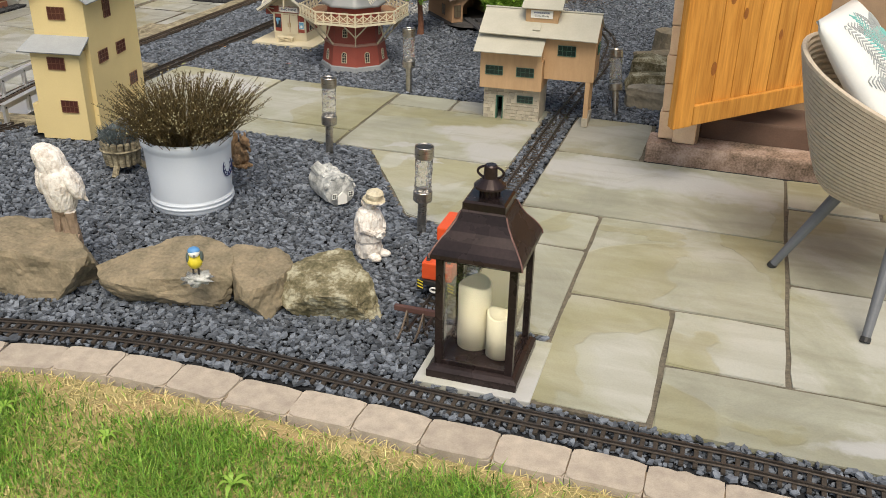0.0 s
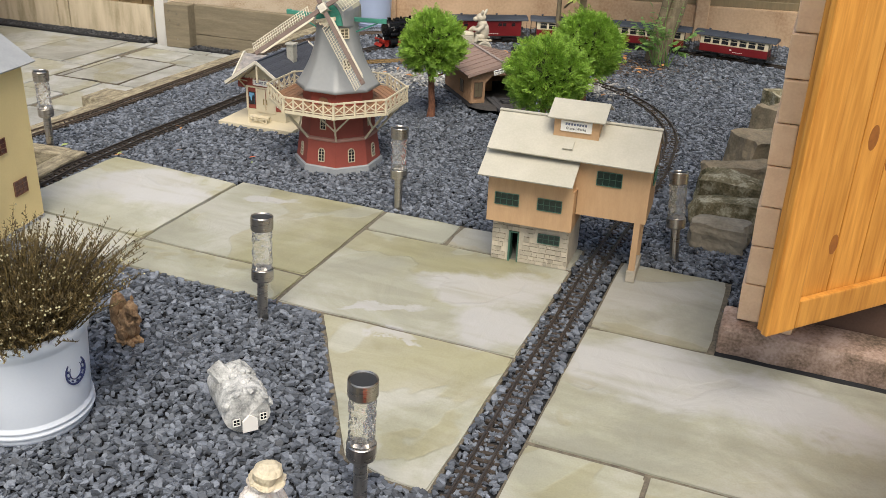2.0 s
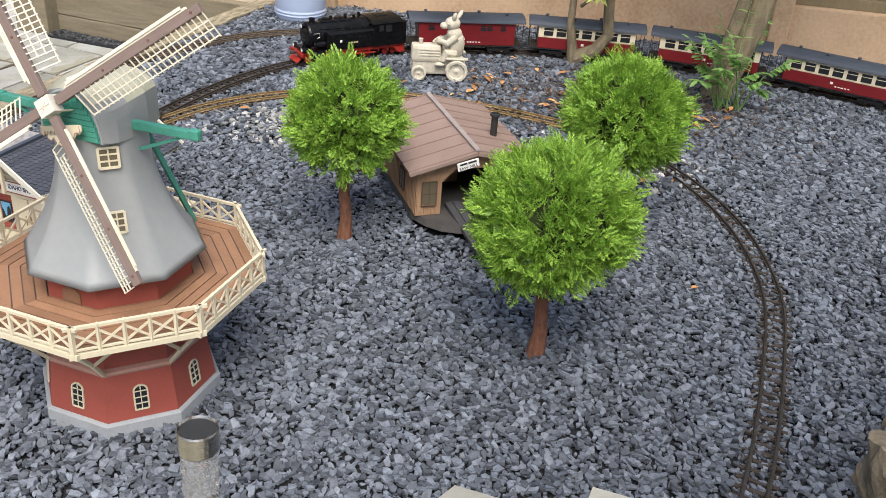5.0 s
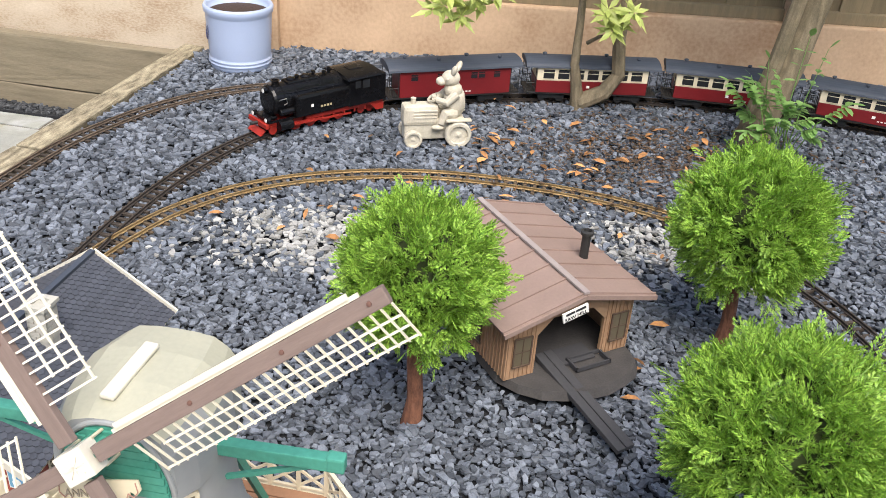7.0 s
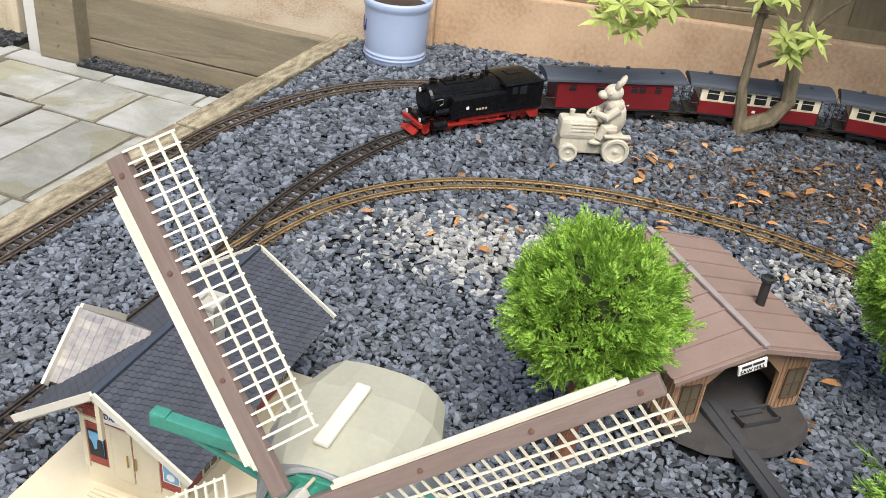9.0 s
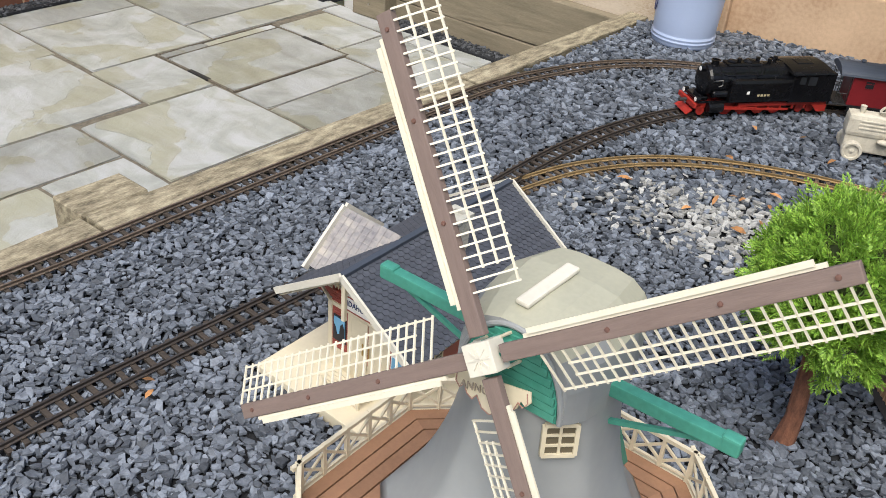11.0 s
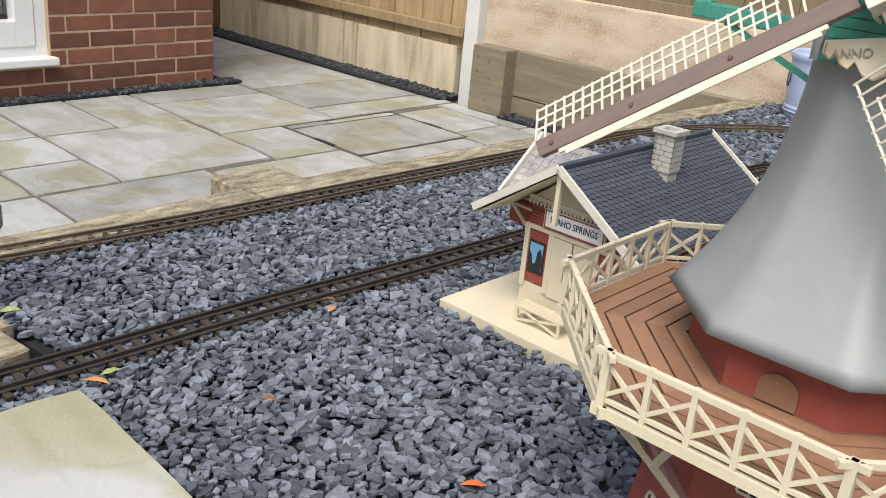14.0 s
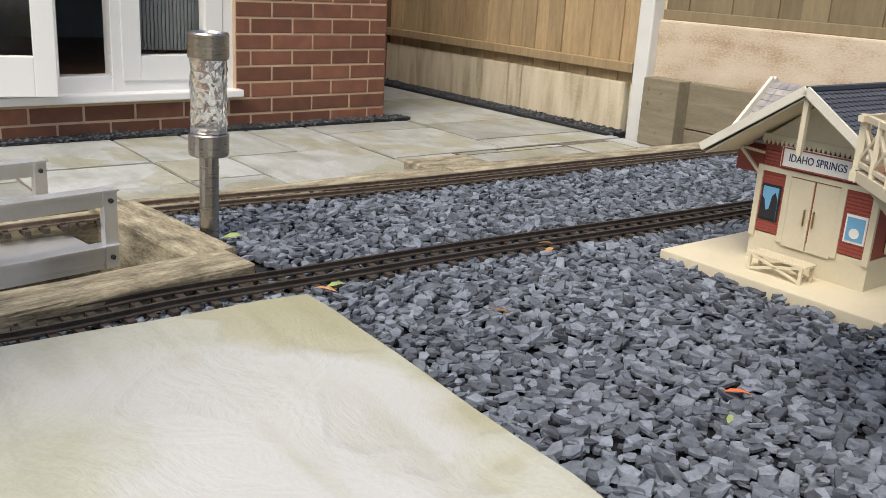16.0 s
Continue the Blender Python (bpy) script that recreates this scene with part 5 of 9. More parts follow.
# roof: two slopes of shingle courses
SIDE_X, FRONT = 0.164, -0.075
roof_len = LEN + 0.12
slope = math.hypot(SIDE_X, APEX - TIP)
ang = math.atan2(APEX - TIP, SIDE_X)
for s in (-1, 1):
    bm = B()
    sheet(bm, [(0, FRONT, APEX), (s * SIDE_X, FRONT, TIP), (s * SIDE_X, FRONT + roof_len, TIP), (0, FRONT + roof_len, APEX)][::s], 0.006)
    roof = part("roof_slope", bm, SHINGLE, stn, "blue-grey shingled roof slope")
    bm = B()
    sheet(bm, [(0, FRONT + 0.002, APEX - 0.0085), (s * (SIDE_X - 0.002), FRONT + 0.002, TIP - 0.0085), (s * (SIDE_X - 0.002), FRONT + roof_len - 0.002, TIP - 0.0085), (0, FRONT + roof_len - 0.002, APEX - 0.0085)][::s], 0.003)
    part("soffit", bm, CREAM, roof, "cream boarded underside")
    r = random.Random(3 + s)
    rows = 21
    for i in range(rows):
        d0, d1 = slope * i / rows, slope * (i + 1) / rows + 0.003
        bm = B()
        y = FRONT + (i % 2) * -0.0075
        while y < FRONT + roof_len - 0.002:
            y0, y1 = max(y, FRONT), min(y + 0.015, FRONT + roof_len)
            e = r.uniform(-0.0006, 0.0006)
            up = Vector((s * math.sin(ang), 0, math.cos(ang)))
            pts = [Vector((s * d * math.cos(ang), yy, APEX - d * math.sin(ang))) + up * h for d, yy, h in
                   ((d0, y0, 0.0004), (d1 + e - 0.0028, y0, 0.0026), (d1 + e, y0 + (y1 - y0) * 0.3, 0.0028), (d1 + e, y0 + (y1 - y0) * 0.65, 0.0028), (d1 + e - 0.0028, y1 - 0.001, 0.0026), (d0, y1 - 0.001, 0.0004))]
            sheet(bm, pts[::s], 0.0015)
            y += 0.015
        part("shingle_course", bm, SHINGLE, roof)
bm = B()
bar(bm, (0, FRONT, APEX + 0.003), (0, FRONT + roof_len, APEX + 0.003), 0.012, 0.006)
part("ridge_cap", bm, COACH_ROOF, stn)
for y in (FRONT - 0.003, FRONT + roof_len + 0.003):
    for s in (-1, 1):
        bm = B()
        bar(bm, (0, y, APEX + 0.001), (s * (SIDE_X + 0.004), y, TIP - 0.001), 0.005, 0.013)
        part("bargeboard", bm, WHITE, stn, "white bargeboard")
for s in (-1, 1):
    for y in (0.01, 0.2, LEN - 0.01):
        bm = B()
        bar(bm, (s * HW, y, TIP - 0.045), (s * (SIDE_X - 0.012), y, TIP - 0.003), 0.005, 0.005)
        bar(bm, (s * HW, y, TIP - 0.006), (s * (SIDE_X - 0.012), y, TIP - 0.003), 0.004, 0.004)
        part("eaves_bracket", bm, CREAM, stn)
# cross gable over the track side
bm = B()
for s in (-1, 1):
    sheet(bm, [(-0.03, 0.111, 0.302), (-0.03, 0.111 + s * 0.098, 0.214), (-0.172, 0.111 + s * 0.098, 0.214), (-0.172, 0.111, 0.302)][::s], 0.005)
cg = part("cross_gable_roof", bm, TILE_PALE, stn, "pale weathered tiled cross gable roof")
for s in (-1, 1):
    for i in range(9):
        bm = B()
        x = -0.172
        while x < -0.03:
            a, b = i / 9, (i + 1.15) / 9
            x1 = min(x + 0.0155, -0.03)
            pts = [Vector((xx, 0.111 + s * 0.098 * f, 0.302 - 0.088 * f + h)) for xx, f, h in ((x, a, 0.0008), (x, b, 0.0022), (x1 - 0.0008, b, 0.0022), (x1 - 0.0008, a, 0.0008))]
            sheet(bm, pts[::-s], 0.001)
            x = x1
        part("shingle_course", bm, TILE_PALE, cg)
    bm = B()
    bar(bm, (-0.175, 0.111, 0.305), (-0.175, 0.111 + s * 0.109, 0.212), 0.006, 0.016)
    part("bargeboard", bm, WHITE, stn)
bm = B()
prism(bm, [(0.025, 0.16), (0.197, 0.16), (0.197, 0.20), (0.111, 0.288), (0.025, 0.20)], 0.115, 0.165, m=Matrix(((0, 0, -1, 0), (1, 0, 0, 0), (0, 1, 0, 0), (0, 0, 0, 1))))
part("cross_gable", bm, BARN_RED, stn)
# brick chimney
bm = B()
for i in range(7):
    for j in range(4):
        turn = Matrix.Rotation(j * math.pi / 2, 4, "Z")
        o = (i % 2) * 0.008
        box(bm, -0.018 + o * 0, 0.0 + o - 0.006, -0.0185, -0.014, i * 0.0095, i * 0.0095 + 0.0085, m=turn)
        box(bm, o - 0.004, 0.0185, -0.0185, -0.014, i * 0.0095, i * 0.0095 + 0.0085, m=turn)
box(bm, -0.016, 0.016, -0.016, 0.016, -0.04, 0.066)
for x0, x1, y0, y1 in ((-0.023, 0.023, -0.023, -0.012), (-0.023, 0.023, 0.012, 0.023), (-0.023, -0.012, -0.012, 0.012), (0.012, 0.023, -0.012, 0.012)):
    box(bm, x0, x1, y0, y1, 0.0665, 0.0735)
part("chimney", bm, surf("pale_chimney", (0.5, 0.49, 0.43), (0.36, 0.35, 0.31), 40, 0.8, bump=0.2), stn, "pale stone-block chimney", at=pose(0.05, 0.17, 0.29))
# bench on the platform
bench = thing("bench", STN @ pose(-0.012, -0.045, PZ), "small cream slatted platform bench with crossed legs", "bench")
bm = B()
for k in range(4):
    box(bm, -0.052, 0.052, -0.017 + k * 0.0088, -0.010 + k * 0.0088, 0.027, 0.030)
part("seat", bm, CREAM, bench)
for y in (-0.016, 0.016):
    bm = B()
    for s in (-1, 1):
        bar(bm, (s * 0.045, y, 0), (s * 0.045, y, 0.028), 0.005, 0.005, up=(0, 1, 0))
    bar(bm, (-0.045, y, 0.003), (0.045, y, 0.027), 0.003, 0.004)
    bar(bm, (0.045, y, 0.003), (-0.045, y, 0.027), 0.003, 0.004)
    part("leg_frame", bm, CREAM, bench)

# ---- saw mill ----
SAW = Matrix.Translation((0.165, 5.757, 0.060)) @ Matrix.Rotation(radians(28), 4, "Z")
saw = thing("saw_mill", SAW, "small wooden model saw mill with brown ribbed roof and open front", "model building")
bm = B()
yard = [(-0.157, 0.386), (-0.158, 0.03), (-0.135, -0.020), (-0.100, -0.058), (-0.06, -0.078), (-0.01, -0.094), (0.04, -0.098), (0.085, -0.088), (0.125, -0.074), (0.150, -0.050), (0.160, -0.015), (0.160, 0.02), (0.158, 0.386)]
top = [bm.verts.new((x, y, 0.010 if y > -0.01 else 0.008)) for x, y in yard]
foot = [bm.verts.new((x * 1.03, (y - 0.12) * 1.05 + 0.12, -0.010)) for x, y in yard]
bm.faces.new(top)
for k in range(len(yard)):
    bm.faces.new((top[k], foot[k], foot[(k + 1) % len(yard)], top[(k + 1) % len(yard)]))
bmesh.ops.recalc_face_normals(bm, faces=bm.faces[:])
part("base_plate", bm, surf("yard_grit", (0.075, 0.070, 0.068), (0.034, 0.032, 0.032), 26, 0.85, bump=0.5, fine=240), saw, "dark grey yard base")
SW, SL, SE, SA = 0.160, 0.385, 0.157, 0.203
bm = B()
for x0, x1 in ((-SW, -0.086), (0.086, SW)):
    box(bm, x0, x1, 0.0, 0.008, 0.010, SE - 0.048)
box(bm, -SW, -SW + 0.008, 0.008, SL, 0.012, SE)
box(bm, SW - 0.008, SW, 0.008, SL, 0.012, SE)
box(bm, -SW, SW, SL - 0.008, SL, 0.012, SE)
prism(bm, [(-SW, SE - 0.05), (-0.086, SE - 0.05), (-0.05, SE - 0.014), (0.05, SE - 0.014), (0.086, SE - 0.05), (SW, SE - 0.05), (SW, SE + 0.002), (0.0, SA - 0.008), (-SW, SE + 0.002)], -0.008, 0.0, m=Matrix.Rotation(radians(90), 4, "X"))
part("wall", bm, SAW_WALL, saw, "brown vertical-boarded walls")
bm = B()
box(bm, -0.0012, 0.0012, -0.0022, 0.0022, 0.012, SE)
batten_me = mesh_of("batten", bm, SAW_WALL)
for k in range(30):
    x = -SW + 0.004 + k * (2 * SW - 0.008) / 29
    if not -0.090 < x < 0.090:
        piece("batten", batten_me, saw, pose(x, 0, 0))
    y = 0.01 + k * (SL - 0.02) / 29
    for x in (-SW, SW):
        piece("batten", batten_me, saw, pose(x, y, 0, 0, 0, 90))
for x in (-SW + 0.037, SW - 0.035):
    window(saw, pose(x, -0.003, 0.042), 0.042, 0.072, SASH_BROWN, 2, 2, glass=SMOKED)
window(saw, pose(-SW - 0.003, 0.12, 0.042, 0, 0, -90), 0.045, 0.06, SASH_BROWN, 2, 2, glass=SMOKED)
bm = B()
box(bm, -SW + 0.01, 0.03, 0.19, 0.196, 0.013, SE)
part("partition", bm, SAW_WALL, saw, "brown boarded inner partition")
bm = B()
box(bm, -0.05, 0.07, -0.01, 0.045, 0.0125, 0.016)
for y in (-0.04, 0.0):
    box(bm, 0.0, 0.09, y, y + 0.004, 0.0125, 0.022)
for x in (0.0, 0.086):
    box(bm, x, x + 0.004, -0.04, 0.004, 0.0125, 0.022)
part("saw_bench", bm, DARK, saw, "dark saw bench frame in the doorway")
OVX, Y0, Y1 = 0.192, -0.030, 0.420
for s in (-1, 1):
    bm = B()
    sheet(bm, [(0, Y0, SA + 0.004), (s * OVX, Y0, SE + 0.002), (s * OVX, Y1, SE + 0.002), (0, Y1, SA + 0.004)][::s], 0.006)
    roof = part("roof_slope", bm, SAW_ROOF, saw, "red-brown sheet roof slope with ribs")
    for k in range(8):
        y = Y0 + 0.004 + k * (Y1 - Y0 - 0.008) / 7
        bm = B()
        bar(bm, (0, y, SA + 0.006), (s * OVX, y, SE + 0.0035), 0.004, 0.004)
        part("roof_rib", bm, SAW_ROOF, roof)
bm = B()
bar(bm, (0, Y0 - 0.002, SA + 0.008), (0, Y1, SA + 0.008), 0.014, 0.005)
part("ridge_cap", bm, surf("ridge_grey", (0.36, 0.31, 0.3), (0.28, 0.24, 0.23), 20, 0.5), saw)
for s in (-1, 1):
    bm = B()
    bar(bm, (0, Y0 - 0.003, SA - 0.002), (s * OVX, Y0 - 0.003, SE - 0.004), 0.005, 0.010)
    part("bargeboard", bm, SAW_ROOF, saw)
bm = B()
lathe(bm, [(0.010, -0.03), (0.010, 0.052), (0.015, 0.053), (0.015, 0.060), (0.010, 0.062), (0.009, 0.055), (0, 0.055)], 16)
part("stove_pipe", bm, BLACK_PLASTIC, saw, "black stove pipe with a cap", at=pose(0.112, 0.135, 0.186))
bm = B()
box(bm, -0.031, 0.031, -0.041, -0.037, -0.011, 0.012)
sg = part("sign", bm, SIGN_WHITE, saw, "white saw mill sign under the gable", at=pose(-0.028, 0, SA - 0.030, 0, -13, 0))
lettering("SAW MILL", 0.0122, pose(-0.027, -0.0415, SA - 0.0355, 0, -13, 0), INK, saw)
bm = B()
for x0, x1 in ((-0.024, -0.003), (0.0, 0.024)):
    box(bm, x0, x1, -0.0425, -0.0405, 0.005, 0.0095)
part("script_bar", bm, INK, sg)
ramp = thing("timber_ramp", SAW @ pose(-0.035, -0.02, 0.004, 9, 0, 4), "dark narrow plank ramp in front of the saw mill", "ramp")
for x0, x1 in ((-0.022, -0.001), (0.001, 0.022)):
    bm = B()
    box(bm, x0, x1, -0.23, 0.06, 0.002, 0.014, 0.002)
    part("plank", bm, DARK, ramp)

# ---- gravel works: model loading shed over the track ----
WRK = Matrix.Translation((0.31, 4.085, 0.0)) @ Matrix.Rotation(radians(-9.7), 4, "Z")
wrk = thing("gravel_works", WRK, "plywood model loading shed with stone ground floor bridging the track", "model building")
bm = B()
box(bm, 0.0, 0.06, 0.0, 0.006, 0, 0.155)
box(bm, 0.09, 0.258, 0.0, 0.006, 0, 0.155)
box(bm, 0.06, 0.09, 0.0, 0.006, 0.108, 0.155)
box(bm, 0.0, 0.006, 0.006, 0.20, 0, 0.155)
box(bm, 0.252, 0.258, 0.006, 0.20, 0, 0.155)
box(bm, 0.0, 0.258, 0.194, 0.2, 0, 0.155)
part("ground_floor", bm, RUBBLE, wrk, "pale rubble stone ground floor")
# individual rubble stones on the front
r = random.Random(11)
bm0 = B()
box(bm0, -0.5, 0.5, -0.5, 0.5, -0.5, 0.5)
stone_me = mesh_of("stone", bm0, RUBBLE)
z = 0.002
while z < 0.15:
    h = r.uniform(0.010, 0.019)
    h = min(h, 0.154 - z)
    x = 0.001
    while x < 0.257:
        w = r.uniform(0.012, 0.034)
        w = min(w, 0.257 - x)
        door = x + w > 0.058 and x < 0.093 and z < 0.108
        win = x + w > 0.152 and x < 0.232 and z + h > 0.083 and z < 0.118
        if not door and not win and w > 0.005:
            piece("stone", stone_me, wrk, pose(x + w / 2, -0.001, z + h / 2, 0, r.uniform(-3, 3), 0) @ Matrix.Diagonal((w - 0.0022, 0.005 + r.uniform(0, 0.002), h - 0.002, 1)))
        x += w
    z += h
# black sheet added inside, painting the darkness behind the doorway
bm = B()
box(bm, 0.006, 0.252, 0.15, 0.155, 0.0, 0.15)
part("interior_shade_sheet", bm, INTERIOR_SHADE, wrk)
bm = B()
box(bm, 0.058, 0.062, -0.006, 0.0, 0.0, 0.110)
box(bm, 0.088, 0.092, -0.006, 0.0, 0.0, 0.110)
box(bm, 0.058, 0.092, -0.006, 0.0, 0.106, 0.110)
box(bm, 0.0615, 0.064, -0.006, 0.03, 0.0, 0.106)
part("doorway", bm, WINDOW_GREEN, wrk, "dark open doorway with green frame")
window(wrk, pose(0.192, -0.0035, 0.085), 0.072, 0.032, WINDOW_GREEN, 4, 2, glass=GREEN_GLASS, bw=0.002)
bm = B()
box(bm, -0.012, 0.268, -0.045, 0.2, 0.155, 0.288)
part("upper_storey", bm, PLY, wrk, "tan plywood upper storey")
for x in (0.045, 0.185):
    window(wrk, pose(x + 0.008, -0.0465, 0.218), 0.078, 0.040, WINDOW_GREEN, 4, 2, glass=GREEN_GLASS, bw=0.002)
SWAP = Matrix(((0, 0, 1, 0), (1, 0, 0, 0), (0, 1, 0, 0), (0, 0, 0, 1)))
RV, RZ = 0.102, 0.485
bm = B()
box(bm, 0.27, 0.492, 0.0, 0.20, 0.205, 0.40)
part("hopper_house", bm, PLY, wrk, "tan plywood upper house bridging the track")
for x in (0.27, 0.486):
    bm = B()
    prism(bm, [(0.0, 0.40), (0.20, 0.40), (0.20, 0.415), (RV, RZ - 0.02), (0.0, 0.405)], x, x + 0.006, m=SWAP)
    part("gable_wall", bm, PLY, wrk)
bm = B()
box(bm, -0.01, 0.27, 0.0, 0.20, 0.288, 0.40)
part("loft_wall", bm, PLY, wrk)
window(wrk, pose(0.365, -0.0015, 0.315), 0.078, 0.045, WINDOW_GREEN, 4, 2, glass=GREEN_GLASS, bw=0.002)
window(wrk, pose(0.494, 0.10, 0.315, 0, 0, 90), 0.07, 0.045, WINDOW_GREEN, 4, 2, glass=GREEN_GLASS, bw=0.002)
bm = B()
sheet(bm, [(-0.025, RV, RZ), (-0.025, -0.042, 0.400), (0.498, -0.045, 0.395), (0.498, RV, RZ)], 0.005)
part("front_roof", bm, PLY_ROOF, wrk, "grey-buff painted board roof")
bm = B()
sheet(bm, [(-0.025, RV, RZ), (0.498, RV, RZ), (0.498, 0.235, 0.405), (-0.025, 0.235, 0.405)], 0.005)
part("back_roof", bm, PLY_ROOF, wrk, "grey-buff painted board roof")
bm = B()
bar(bm, (-0.027, RV + 0.003, RZ + 0.002), (0.5, RV + 0.003, RZ + 0.002), 0.018, 0.003)
part("ridge_strip", bm, PLY_ROOF, wrk)
bm = B()
sheet(bm, [(-0.032, 0.0, 0.392), (-0.032, -0.109, 0.332), (0.271, -0.115, 0.334), (0.271, 0.0, 0.392)], 0.005)
part("lean_to_roof", bm, PLY_ROOF, wrk, "lower grey-buff lean-to roof")
bm = B()
prism(bm, [(-0.045, 0.288), (0.0, 0.288), (0.0, 0.385), (-0.045, 0.358)], -0.012, 0.262, m=SWAP)
part("lean_to", bm, PLY, wrk)
bm = B()
box(bm, -0.016, 0.016, -0.02, 0.02, 0.0, 0.006, m=pose(0.226, 0.004, 0.4285, 30, 0, 0))
part("roof_hatch", bm, PLY_ROOF, wrk, "small square roof hatch")
bm = B()
box(bm, 0.168, 0.312, 0.036, 0.165, 0.42, 0.512)
cup = part("cupola", bm, PLY, wrk, "plywood roof cupola")
CV = 0.102
for y in (0.012, 0.19):
    bm = B()
    q = [(0.150, CV, 0.548), (0.150, y, 0.509), (0.330, y, 0.509), (0.330, CV, 0.548)]
    sheet(bm, q if y < CV else q[::-1], 0.004)
    part("cupola_roof", bm, PLY_ROOF, cup)
for x in (0.169, 0.305):
    bm = B()
    prism(bm, [(0.036, 0.511), (0.165, 0.511), (CV, 0.541)], x, x + 0.006, m=SWAP)
    part("cupola_gable", bm, PLY, cup)
bm = B()
box(bm, 0.19, 0.288, 0.031, 0.036, 0.464, 0.498)
sg = part("sign", bm, SIGN_WHITE, wrk, "white paper name sign")
for k in range(8):
    bm = B()
    box(bm, 0.2045 + k * 0.0088, 0.2105 + k * 0.0088, 0.0300, 0.0315, 0.4845, 0.4915)
    part("name_bar", bm, plain("faded_blue_ink", (0.16, 0.18, 0.27), 0.7), sg)
lettering("Gravel Works", 0.011, pose(0.239, 0.0305, 0.4745), INK, wrk)
for y in (0.0, 0.13):
    bm = B()
    box(bm, 0.458, 0.478, y, y + 0.012, 0.03, 0.206)
    part("trestle_post", bm, PLY, wrk, "tan trestle post")
bm = B()
box(bm, 0.453, 0.483, -0.006, 0.15, 0.0, 0.04, 0.003)
part("trestle_foot", bm, RUBBLE, wrk, "pale stone trestle foot")

# ---- yellow mill house ----
YEL = Matrix.Translation((-1.402, 3.717, 0.0)) @ Matrix.Rotation(radians(-3), 4, "Z")
yel = thing("mill_house", YEL, "tall cream-yellow model house with grey roofs", "model building")
bm = B()
box(bm, -0.11, 0.12, -0.14, 0.30, 0.0, 0.58)
part("tower", bm, YELLOW, yel, "cream-yellow board walls")
bm = B()
prism(bm, [(-0.11, 0.58), (0.12, 0.58), (0.005, 0.66)], -0.30, 0.14, m=Matrix.Rotation(radians(90), 4, "X"))
part("gable", bm, YELLOW, yel)
bm = B()
box(bm, -0.112, 0.122, -0.143, 0.302, -0.01, 0.028)
part("plinth", bm, PLINTH, yel, "dark grey plinth")
bm = B()
box(bm, -0.17, -0.112, -0.15, 0.30, 0.0, 0.13)
part("buttress", bm, YELLOW, yel)
for s in (-1, 1):
    bm = B()
    sheet(bm, [(0.005, -0.17, 0.672), (0.005 + s * 0.15, -0.17, 0.565), (0.005 + s * 0.15, 0.33, 0.565), (0.005, 0.33, 0.672)][::s], 0.006)
    part("roof_slope", bm, PLINTH, yel, "grey roof slope")
bm = B()
sheet(bm, [(-0.12, -0.14, 0.425), (-0.15, -0.23, 0.375), (0.125, -0.23, 0.375), (0.125, -0.14, 0.425)], 0.006)
part("canopy", bm, PLINTH, yel, "grey lean-to canopy")
bm = B()
box(bm, -0.11, 0.10, -0.20, -0.14, 0.0, 0.37)
part("front_bay", bm, YELLOW, yel)
bm = B()
box(bm, -0.03, 0.05, -0.05, 0.05, 0.62, 0.70)
sheet(bm, [(-0.05, -0.07, 0.70), (0.07, -0.07, 0.70), (0.07, 0.07, 0.70), (-0.05, 0.07, 0.70)], 0.006)
part("roof_vent", bm, YELLOW, yel)
MAROON_GLASS = plain("maroon_window_film", (0.075, 0.025, 0.02), 0.25)
win = surf("window_brown", (0.2, 0.09, 0.05), (0.14, 0.06, 0.035), 30, 0.6)
for x, zz, y in ((0.0, 0.30, -0.2015), (0.03, 0.12, -0.2015), (0.0, 0.49, -0.1415)):
    window(yel, pose(x, y, zz), 0.072, 0.050, win, 4, 2, glass=MAROON_GLASS, bw=0.0025)
for y, zz, w, h in ((-0.04, 0.30, 0.07, 0.045), (0.12, 0.30, 0.07, 0.045), (0.04, 0.47, 0.05, 0.085), (0.2, 0.14, 0.06, 0.045)):
    window(yel, pose(0.1215, y, zz, 0, 0, 90), w * 1.1, h * 1.1, win, 3, 3, glass=MAROON_GLASS, bw=0.0025)

# ---- train ----
TRAIN_LINE = spline(TRACKS["inner"], 0.005)


def nearest(x, y):
    return min(range(len(TRAIN_LINE)), key=lambda k: (TRAIN_LINE[k].x - x) ** 2 + (TRAIN_LINE[k].y - y) ** 2)


def seat(i, length):
    """The pose of a vehicle whose front end is at line point i and which stretches back along the line; x runs backwards."""
    j = min(len(TRAIN_LINE) - 1, i + int(length / 0.005))
    p, q = TRAIN_LINE[i], TRAIN_LINE[j]
    return Matrix.Translation((p.x, p.y, RAIL_TOP)) @ Matrix.Rotation(math.atan2(q.y - p.y, q.x - p.x), 4, "Z"), j


def wheel_mesh(r, w, mat):
    bm = B()
    lathe(bm, [(r * 0.45, -w / 2), (r * 0.8, -w / 2), (r * 0.82, -w * 0.3), (r, -w / 2), (r, w * 0.3), (r * 1.1, w * 0.32), (r * 1.1, w / 2), (r * 0.4, w / 2)], 20, m=Matrix.Rotation(radians(90), 4, "X"))
    for k in range(9):
        a = k * math.tau / 9
        bar(bm, (0, 0, 0), (r * 0.8 * math.cos(a), 0, r * 0.8 * math.sin(a)), 0.003, 0.003, up=(0, 1, 0))
    lathe(bm, [(r * 0.2, -w / 2), (r * 0.2, w / 2)], 10, m=Matrix.Rotation(radians(90), 4, "X"))
    return mesh_of("wheel", bm, mat)


